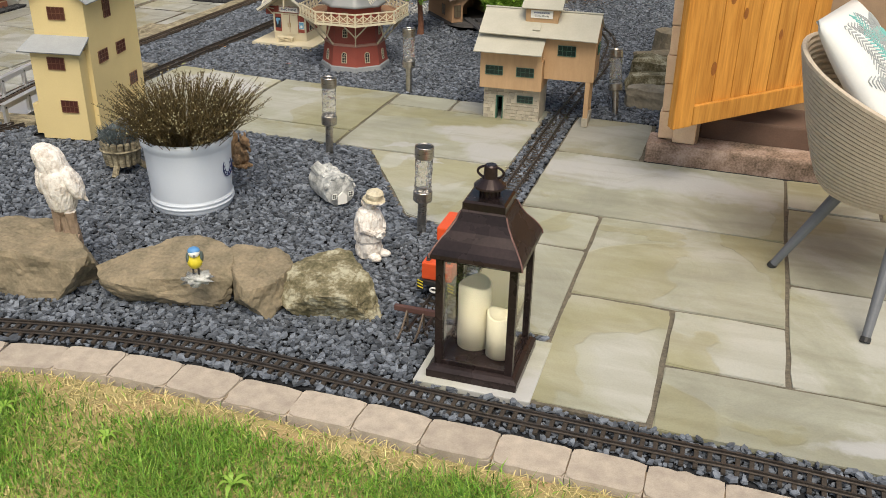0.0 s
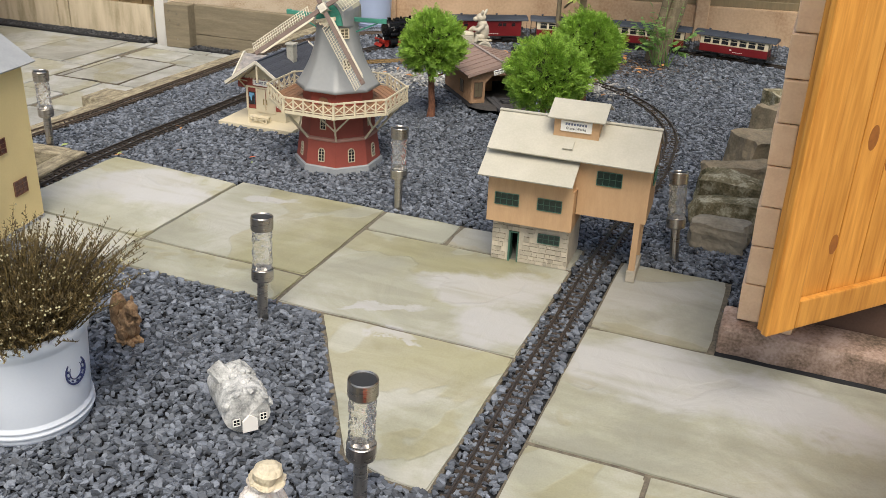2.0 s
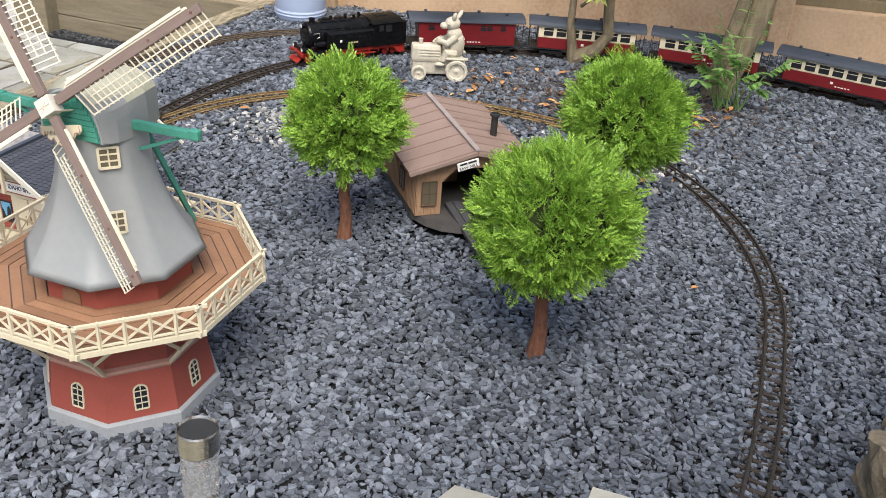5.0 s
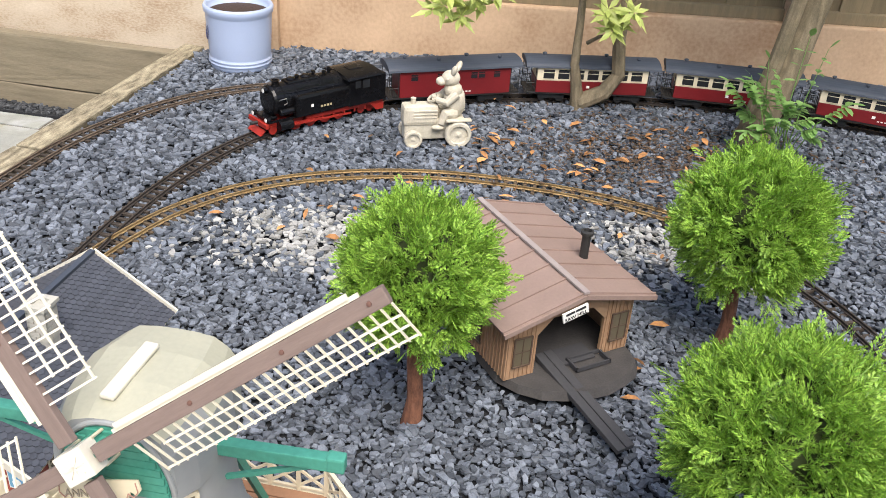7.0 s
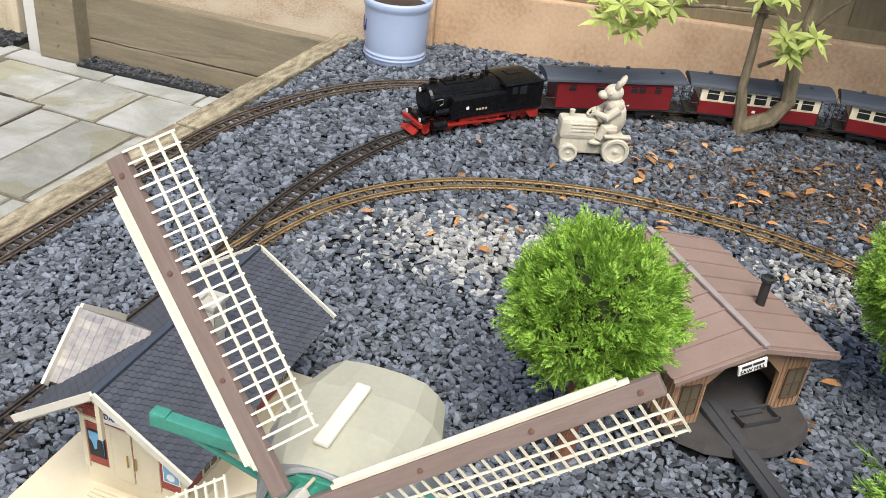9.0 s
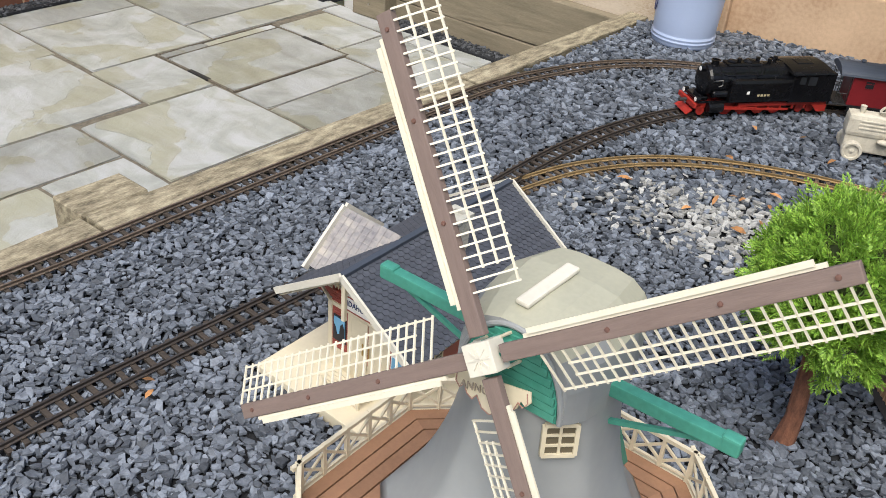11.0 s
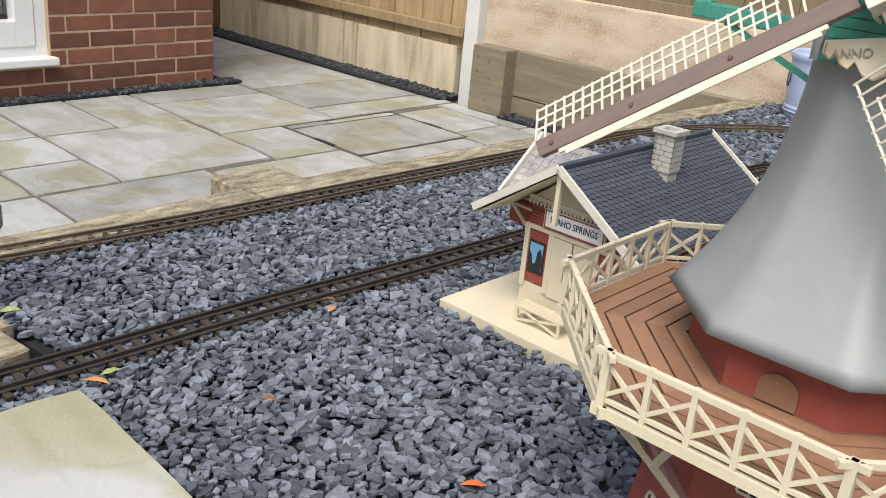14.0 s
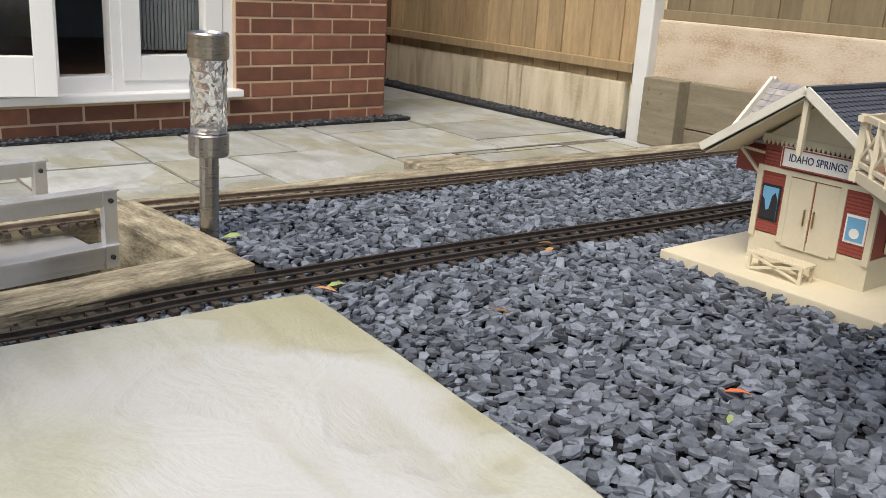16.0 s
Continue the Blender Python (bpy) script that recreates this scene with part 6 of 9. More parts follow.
at, end = seat(nearest(-0.742, 7.03), 0.50)
loco = thing("steam_locomotive", at, "black model tank steam locomotive with red frames and wheels", "locomotive")
bm = B()
lathe(bm, [(0.0, -0.002), (0.042, 0.0), (0.050, 0.004), (0.054, 0.012), (0.054, 0.20), (0.056, 0.20), (0.056, 0.21), (0.055, 0.30)], 32, m=pose(0.035, 0, 0.108, 0, 90, 0))
part("boiler", bm, LOCO_BLACK, loco, "black boiler", smooth=False)
bm = B()
for x in (0.08, 0.13, 0.18, 0.225):
    lathe(bm, [(0.0535, -0.003), (0.0560, -0.003), (0.0560, 0.003), (0.0535, 0.003)], 32, m=pose(x, 0, 0.108, 0, 90, 0), close=True)
part("boiler_band", bm, LOCO_BLACK, loco)
bm = B()
lathe(bm, [(0.013, 0.0), (0.012, 0.020), (0.015, 0.022), (0.015, 0.025), (0.011, 0.025), (0.010, 0.015)], 16, m=pose(0.07, 0, 0.158) @ Matrix.Diagonal((1, 1, 0.7, 1)))
part("chimney", bm, LOCO_BLACK, loco)
bm = B()
box(bm, 0.105, 0.235, -0.022, 0.022, 0.150, 0.167, 0.006)
lathe(bm, [(0.016, 0.0), (0.016, 0.012), (0.010, 0.018), (0, 0.02)], 16, m=pose(0.13, 0, 0.163) @ Matrix.Diagonal((1, 1, 0.6, 1)))
lathe(bm, [(0.018, 0.0), (0.018, 0.010), (0.012, 0.017), (0, 0.019)], 16, m=pose(0.19, 0, 0.163) @ Matrix.Diagonal((1, 1, 0.6, 1)))
part("dome", bm, LOCO_BLACK, loco)
for s in (-1, 1):
    bm = B()
    box(bm, 0.105, 0.335, s * 0.058 - 0.014, s * 0.058 + 0.014, 0.052, 0.131, 0.012)
    part("side_tank", bm, LOCO_BLACK, loco, "black side tank")
    bm = B()
    box(bm, 0.165, 0.175, s * 0.0725 - 0.0006, s * 0.0725 + 0.0006, 0.083, 0.093)
    part("maker_plate", bm, SIGN_WHITE, loco)
    bm = B()
    for k in range(4):
        box(bm, 0.205 + k * 0.012, 0.213 + k * 0.012, s * 0.0725 - 0.0006, s * 0.0725 + 0.0006, 0.075, 0.082)
    part("number_bar", bm, surf("gold_paint", (0.5, 0.42, 0.25), None, 30, 0.5), loco)
    bm = B()
    box(bm, 0.01, 0.48, s * 0.050 - 0.003, s * 0.050 + 0.003, 0.047, 0.054)
    part("running_board", bm, LOCO_BLACK, loco)
    bm = B()
    tube(bm, [(0.06, s * 0.036, 0.146), (0.10, s * 0.046, 0.138), (0.22, s * 0.046, 0.138), (0.23, s * 0.034, 0.152)], 0.003, 8)
    part("steam_pipe", bm, LOCO_BLACK, loco)
    bm = B()
    lathe(bm, [(0.011, -0.03), (0.012, -0.028), (0.012, 0.028), (0.011, 0.03)], 14, m=pose(0.085, s * 0.050, 0.078, 0, 90, 0))
    part("air_tank", bm, LOCO_BLACK, loco)
    bm = B()
    tube(bm, [(0.05, s * 0.058, 0.128), (0.30, s * 0.058, 0.137)], 0.0016, 6)
    part("handrail", bm, LOCO_BLACK, loco)
    bm = B()
    lathe(bm, [(0.015, -0.026), (0.017, -0.024), (0.017, 0.024), (0.015, 0.026)], 16, m=pose(0.075, s * 0.052, 0.032, 0, 90, 0))
    part("cylinder", bm, LOCO_BLACK, loco, "black cylinder")
    bm = B()
    bar(bm, (0.10, s * 0.060, 0.030), (0.34, s * 0.060, 0.022), 0.004, 0.006)
    bar(bm, (0.09, s * 0.055, 0.036), (0.22, s * 0.062, 0.030), 0.003, 0.004)
    part("coupling_rod", bm, LOCO_RED, loco)
    bm = B()
    box(bm, 0.155, 0.482, s * 0.055 - 0.002, s * 0.055 + 0.002, 0.034, 0.0465)
    for k in range(6):
        box(bm, 0.175 + k * 0.045, 0.180 + k * 0.045, s * 0.055 - 0.0028, s * 0.055 + 0.0028, 0.022, 0.0465)
    part("side_frame", bm, LOCO_RED, loco, "red outside frame plate")
    bm = B()
    prism(bm, [(0.428, 0.034), (0.452, 0.010), (0.484, 0.010), (0.484, 0.034)], -0.002, 0.002, m=Matrix(((1, 0, 0, 0), (0, 0, 1, s * 0.058), (0, 1, 0, 0), (0, 0, 0, 1))))
    part("cab_step", bm, LOCO_RED, loco)
    bm = B()
    tube(bm, [(0.052, s * 0.050, 0.120), (0.052, s * 0.060, 0.126), (0.075, s * 0.062, 0.128), (0.078, s * 0.062, 0.112), (0.066, s * 0.060, 0.106)], 0.0018, 6)
    part("bare_pipe", bm, STEEL, loco, "bent bright metal pipe")
    bm = B()
    for k in range(5):
        tube(bm, [(0.125 + k * 0.04, s * 0.03, 0.148), (0.125 + k * 0.04, s * 0.052, 0.136)], 0.0022, 6)
    part("boiler_pipe", bm, LOCO_BLACK, loco)
bm = B()
box(bm, 0.008, 0.052, -0.036, 0.036, 0.050, 0.062, 0.003)
part("smokebox_saddle", bm, LOCO_BLACK, loco, "black saddle under the smokebox")
for x, y in ((0.155, 0.0), (0.225, 0.006), (0.258, -0.01), (0.292, 0.012)):
    bm = B()
    lathe(bm, [(0.006, 0.0), (0.006, 0.014), (0.008, 0.015), (0.007, 0.021), (0, 0.022)], 10, m=pose(x, y, 0.157))
    part("valve", bm, LOCO_BLACK, loco)
bm = B()
box(bm, 0.012, 0.47, -0.026, 0.026, 0.018, 0.047)
part("frame", bm, LOCO_RED, loco, "red locomotive frame")
bm = B()
box(bm, 0.325, 0.485, -0.070, 0.070, 0.048, 0.148, 0.004)
cab = part("cab", bm, LOCO_BLACK, loco, "black cab and bunker")
bm = B()
out = [(0.078 * math.cos(a), 0.017 * math.sin(a)) for a in (k * math.pi / 12 for k in range(13))]
prism(bm, out, 0.315, 0.462, m=Matrix(((0, 0, 1, 0), (1, 0, 0, 0), (0, 1, 0, 0.147), (0, 0, 0, 1))))
box(bm, 0.36, 0.42, -0.02, 0.02, 0.158, 0.166, 0.003)
part("cab_roof", bm, LOCO_BLACK, loco)
for s in (-1, 1):
    bm = B()
    box(bm, 0.35, 0.372, s * 0.0705 - 0.001, s * 0.0705 + 0.001, 0.112, 0.138)
    box(bm, 0.382, 0.412, s * 0.0705 - 0.001, s * 0.0705 + 0.001, 0.108, 0.138)
    part("cab_window", bm, DARK_GLASS, cab)
bm = B()
box(bm, -0.004, 0.006, -0.058, 0.058, 0.032, 0.048, 0.002)
part("buffer_beam", bm, LOCO_RED, loco, "red buffer beam")
bm = B()
sheet(bm, [(-0.018, -0.042, 0.006), (-0.018, 0.042, 0.006), (0.002, 0.042, 0.022), (0.002, -0.042, 0.022)][::-1], 0.003)
part("snow_plough", bm, LOCO_RED, loco, "red guard iron plate")
for y, z in ((-0.042, 0.058), (0.042, 0.058), (0, 0.146)):
    bm = B()
    lathe(bm, [(0.010, 0.0), (0.010, 0.012), (0.008, 0.013), (0, 0.0125)], 14, m=pose(0.018 if z < 0.1 else 0.036, y, z, 0, -90, 0))
    lamp = part("headlamp", bm, LOCO_BLACK, loco)
    bm = B()
    lathe(bm, [(0.0075, 0.0), (0.0075, 0.001), (0, 0.0015)], 12, m=pose(0.0045 if z < 0.1 else 0.0225, y, z, 0, -90, 0))
    part("lens", bm, SIGN_WHITE, lamp)
bm = B()
tube(bm, [(-0.004, 0.0, 0.040), (-0.03, 0.0, 0.040)], 0.006, 10)
part("coupler", bm, BLACK_PLASTIC, loco)
big, small = wheel_mesh(0.023, 0.008, LOCO_RED), wheel_mesh(0.014, 0.007, LOCO_RED)
for s in (-1, 1):
    for x, me, r in ((0.035, small, 0.014), (0.125, big, 0.023), (0.185, big, 0.023), (0.245, big, 0.023), (0.305, big, 0.023), (0.40, small, 0.014), (0.44, small, 0.014)):
        piece("wheel", me, loco, pose(x, s * 0.032, r, 0, 0, 0 if s < 0 else 180))


def coach(at, kind, length=0.52):
    van = kind == "van"
    root = thing("coach", at, "dark red model luggage van with blue-grey roof" if van else "red and cream model passenger coach with blue-grey roof", "railway carriage", "coaches of the model train")
    W2, Z0, Z1 = 0.058, 0.040, 0.142
    bm = B()
    box(bm, 0.045, length - 0.045, -W2, W2, Z0, 0.088 if not van else Z1, 0.002)
    part("body", bm, COACH_RED, root, "dark red body side")
    if not van:
        bm = B()
        box(bm, 0.046, length - 0.046, -W2 + 0.0005, W2 - 0.0005, 0.088, Z1 - 0.002, 0.001)
        part("window_band", bm, COACH_CREAM, root, "cream window band")
    bm = B()
    out = [((W2 + 0.010) * math.cos(a), 0.026 * math.sin(a)) for a in (k * math.pi / 12 for k in range(13))]
    prism(bm, out, 0.0, length, m=Matrix(((0, 0, 1, 0), (1, 0, 0, 0), (0, 1, 0, Z1 - 0.002), (0, 0, 0, 1))))
    roof = part("roof", bm, COACH_ROOF, root, "rounded blue-grey roof")
    for k in range(4):
        bm = B()
        lathe(bm, [(0.006, 0.0), (0.006, 0.006), (0.009, 0.007), (0.007, 0.011), (0, 0.012)], 10, m=pose(0.08 + k * (length - 0.16) / 3, (-1) ** k * 0.018, Z1 + 0.021))
        part("roof_vent", bm, COACH_ROOF, roof)
    for s in (-1, 1):
        n = 7 if not van else 0
        xs = [0.062 + (length - 0.124) * (k + 0.5) / n for k in range(n)] if n else [0.10, 0.20, 0.33, 0.36, 0.42]
        for k, x in enumerate(xs):
            w, h, z = (0.042, 0.036, 0.096) if not van else (0.024 if k > 1 else 0.026, 0.024, 0.104)
            bm = B()
            box(bm, x - w / 2, x + w / 2, s * W2 - 0.0012, s * W2 + 0.0012, z, z + h, 0.0006)
            win = part("window", bm, DARK_GLASS, root)
            for a, b, c, d in ((x - w / 2, x + w / 2, z + h * 0.62, z + h * 0.62 + 0.002), (x - w / 2 - 0.001, x + w / 2 + 0.001, z - 0.002, z), (x - w / 2 - 0.001, x + w / 2 + 0.001, z + h, z + h + 0.002)):
                bm = B()
                box(bm, a, b, s * (W2 + 0.0012) - 0.0008, s * (W2 + 0.0012) + 0.0008, c, d)
                part("window_bar", bm, COACH_CREAM if not van else COACH_RED, win)
        bm = B()
        for k in range(5):
            box(bm, length * 0.5 + k * 0.013, length * 0.5 + k * 0.013 + 0.008, s * W2 - 0.0008, s * W2 + 0.0008, 0.052, 0.056)
        box(bm, length * 0.46, length * 0.46 + 0.012, s * W2 - 0.0008, s * W2 + 0.0008, 0.062, 0.072)
        part("lettering_bar", bm, SIGN_WHITE, root)
        bm = B()
        bar(bm, (0.02, s * (W2 - 0.006), Z0 - 0.002), (length - 0.02, s * (W2 - 0.006), Z0 - 0.002), 0.006, 0.008)
        part("sole_bar", bm, BLACK_PLASTIC, root)
    for x0, x1 in ((0.004, 0.045), (length - 0.045, length - 0.004)):
        bm = B()
        box(bm, x0, x1, -W2 + 0.004, W2 - 0.004, Z0 - 0.004, Z0 + 0.002)
        for y in (-W2 + 0.006, W2 - 0.006):
            for x in (x0 + 0.003, x1 - 0.003):
                tube(bm, [(x, y, Z0), (x, y, Z1)], 0.0014, 6)
            tube(bm, [(x0 + 0.003, y, 0.075), (x1 - 0.003, y, 0.075)], 0.0014, 6)
            for k in range(4):
                x = x0 + 0.008 + k * 0.008
                tube(bm, [(x, y, Z0), (x, y, 0.075)], 0.0008, 4)
        part("end_platform", bm, BLACK_PLASTIC, root, "black open end platform with railings")
    for xb in (0.11, length - 0.11):
        bm = B()
        for s in (-1, 1):
            box(bm, xb - 0.052, xb + 0.052, s * 0.036 - 0.003, s * 0.036 + 0.003, 0.010, 0.026, 0.002)
        box(bm, xb - 0.006, xb + 0.006, -0.034, 0.034, 0.016, 0.036)
        part("bogie", bm, BLACK_PLASTIC, root)
        for x in (xb - 0.035, xb + 0.035):
            for s in (-1, 1):
                piece("wheel", coach_wheel, root, pose(x, s * 0.03, 0.014, 0, 0, 0 if s < 0 else 180))
    return root


coach_wheel = wheel_mesh(0.014, 0.007, BLACK_PLASTIC)
i = end
for kind in ("van", "coach", "coach", "coach"):
    at, j = seat(i + 6, 0.52)
    coach(at, kind)
    i = j

# ---- solar lamps ----
def solar_lamp():
    root = thing("solar_lamp", Matrix(), "brushed steel solar stake lamp with crackled clear cylinder", "garden lamp", "solar stake lamps")
    bm = B()
    tube(bm, [(0, 0, -0.04), (0, 0, 0.125)], 0.0155, 18)
    part("stake", bm, STEEL, root)
    bm = B()
    lathe(bm, [(0.0, 0.117), (0.030, 0.118), (0.032, 0.122), (0.032, 0.152), (0.030, 0.154), (0, 0.154)], 28)
    part("collar", bm, STEEL, root)
    bm = B()
    crack = random.Random(17)
    lathe(bm, [(0.0292, 0.154 + 0.118 * k / 13) for k in range(14)], 22)
    for v in bm.verts:
        if 0.158 < v.co.z < 0.268:
            f = 1 + crack.uniform(-0.085, 0.03)
            a = crack.uniform(-0.09, 0.09)
            v.co = Vector((f * (v.co.x * math.cos(a) - v.co.y * math.sin(a)), f * (v.co.x * math.sin(a) + v.co.y * math.cos(a)), v.co.z + crack.uniform(-0.003, 0.003)))
    bmesh.ops.triangulate(bm, faces=bm.faces[:])
    part("diffuser", bm, CRACKLE, root, "crackled clear plastic cylinder")
    bm = B()
    lathe(bm, [(0.024, 0.155), (0.019, 0.163), (0.010, 0.170), (0, 0.173)], 9)
    part("reflector", bm, STEEL, root, "bright faceted reflector cone")
    bm = B()
    lathe(bm, [(0.0, 0.270), (0.030, 0.270), (0.032, 0.273), (0.032, 0.308), (0.0305, 0.311), (0.028, 0.306), (0, 0.306)], 28)
    part("cap", bm, STEEL, root)
    bm = B()
    lathe(bm, [(0.0, 0.3065), (0.0275, 0.3065), (0.0275, 0.3075), (0, 0.3075)], 24)
    part("solar_cell", bm, BLACK_PLASTIC, root)
    return root


def leaning(p, q):
    """Stands a lamp with its foot at p so that its axis passes through q."""
    z = (Vector(q) - Vector(p)).normalized()
    m = Vector((0, 0, 1)).rotation_difference(z).to_matrix().to_4x4()
    m.translation = p
    return m


first = solar_lamp()
first.matrix_basis = leaning((-0.296, 3.522, 0.0), (-0.293, 3.545, 0.3))
for p, q in (((0.171, 2.803, 0.0), (0.178, 2.805, 0.3)), ((-0.081, 4.425, 0.003), (-0.083, 4.445, 0.3)), ((0.928, 4.225, -0.01), (0.907, 4.276, 0.294)), ((-1.665, 4.73, 0.02), (-1.663, 4.732, 0.32))):
    copy_thing(first, leaning(p, q))

# ---- blue pots ----
def pot(at, r, h, label, glaze):
    root = thing("plant_pot", at, label, "plant pot", "pale blue glazed pots")
    bm = B()
    lathe(bm, [(0, 0), (r * 0.86, 0), (r * 0.88, 0.006), (r * 0.90, h * 0.05), (r * 0.90, h * 0.075), (r * 0.93, h * 0.09), (r * 0.93, h * 0.11), (r * 0.885, h * 0.125), (r * 0.925, h * 0.145), (r * 0.925, h * 0.16), (r * 0.885, h * 0.18), (r * 0.893, h * 0.20), (r * 0.912, h * 0.40), (r * 0.932, h * 0.62), (r * 0.950, h * 0.84), (r * 0.955, h * 0.86), (r * 1.0, h * 0.90), (r * 1.01, h * 0.97), (r * 0.98, h), (r * 0.93, h), (r * 0.90, h * 0.96), (r * 0.88, h * 0.87)], 48)
    part("body", bm, glaze, root, smooth=True)
    bm = B()
    lathe(bm, [(0, h * 0.86), (r * 0.885, h * 0.86), (r * 0.885, h * 0.872), (r * 0.5, h * 0.885), (0, h * 0.88)], 32)
    part("soil", bm, SOIL, root)
    return root


potB = pot(pose(-0.944, 7.738, 0.0), 0.136, 0.250, "pale blue glazed pot with a round crest, filled with soil", BLUE_POT)
potA = pot(pose(-0.676, 2.952, 0.0), 0.158, 0.262, "pale blue glazed pot with a round crest, planted with heather", POT_PALE)


def crest(root, r, h, a):
    bm = B()
    lathe(bm, [(0.030, 0.0), (0.034, 0.0), (0.034, 0.0025), (0.030, 0.0025)], 28, close=True)
    lathe(bm, [(0.019, 0.0), (0.021, 0.0), (0.021, 0.0022), (0.019, 0.0022)], 24, close=True)
    for k in range(10):
        t = k * math.tau / 10
        box(bm, -0.002, 0.002, -0.003, 0.003, 0.0, 0.002, m=pose(0.0255 * math.cos(t), 0.0255 * math.sin(t), 0, 0, 0, math.degrees(t)))
    part("crest", bm, INK_BLUE, root, "round printed crest", at=Matrix.Rotation(a, 4, "Z") @ pose(r * 0.917, 0, h * 0.58, 0, 90 - 3, 0))


crest(potB, 0.136, 0.250, radians(200))
crest(potA, 0.158, 0.262, radians(-8))

# heather
r = random.Random(21)
bm = B()
tips = B()
for k in range(820):
    a, rad = r.uniform(0, math.tau), math.sqrt(r.random()) * 0.128
    base = Vector((rad * math.cos(a), rad * math.sin(a), 0.225))
    lean = Vector((math.cos(a + r.uniform(-0.5, 0.5)), math.sin(a + r.uniform(-0.5, 0.5)), 0)) * (rad * 1.0 + r.uniform(0, 0.055))
    h = r.uniform(0.085, 0.20) * (1.15 - rad * 2.2)
    top = base + lean + Vector((0, 0, h + 0.02))
    mid = base.lerp(top, 0.5) + Vector((r.gauss(0, 0.01), r.gauss(0, 0.01), 0.02))
    tube(bm, [base, mid, top], [0.0012, 0.001, 0.0005], 3, False)
    for j in range(16):
        t = 0.2 + 0.8 * j / 16
        p = base.lerp(mid, t * 2) if t < 0.5 else mid.lerp(top, t * 2 - 1)
        for _ in range(2):
            d = Vector((r.uniform(-1, 1), r.uniform(-1, 1), r.uniform(0.2, 1))).normalized() * r.uniform(0.007, 0.015)
            side = d.cross(Vector((0, 0, 1))).normalized() * 0.0018
            bm.faces.new([bm.verts.new(p - side), bm.verts.new(p + side), bm.verts.new(p + d)])
    if r.random() < 0.6:
        q = tips if r.random() < 0.55 else bm
        s = r.uniform(0.002, 0.004)
        for _ in range(3):
            c = top.lerp(mid, r.uniform(0, 0.9)) + Vector((r.uniform(-1, 1), r.uniform(-1, 1), r.uniform(-1, 1))) * 0.006
            lathe(q, [(0, -s), (s * 0.8, 0), (0, s)], 5, m=Matrix.Translation(c))
plant = thing("heather_plant", pose(-0.676, 2.952, 0.0), "bushy olive-brown heather with dry buds", "plant")
part("foliage", bm, HEATHER, plant)
part("bud_cluster", tips, HEATHER_TIP, plant)

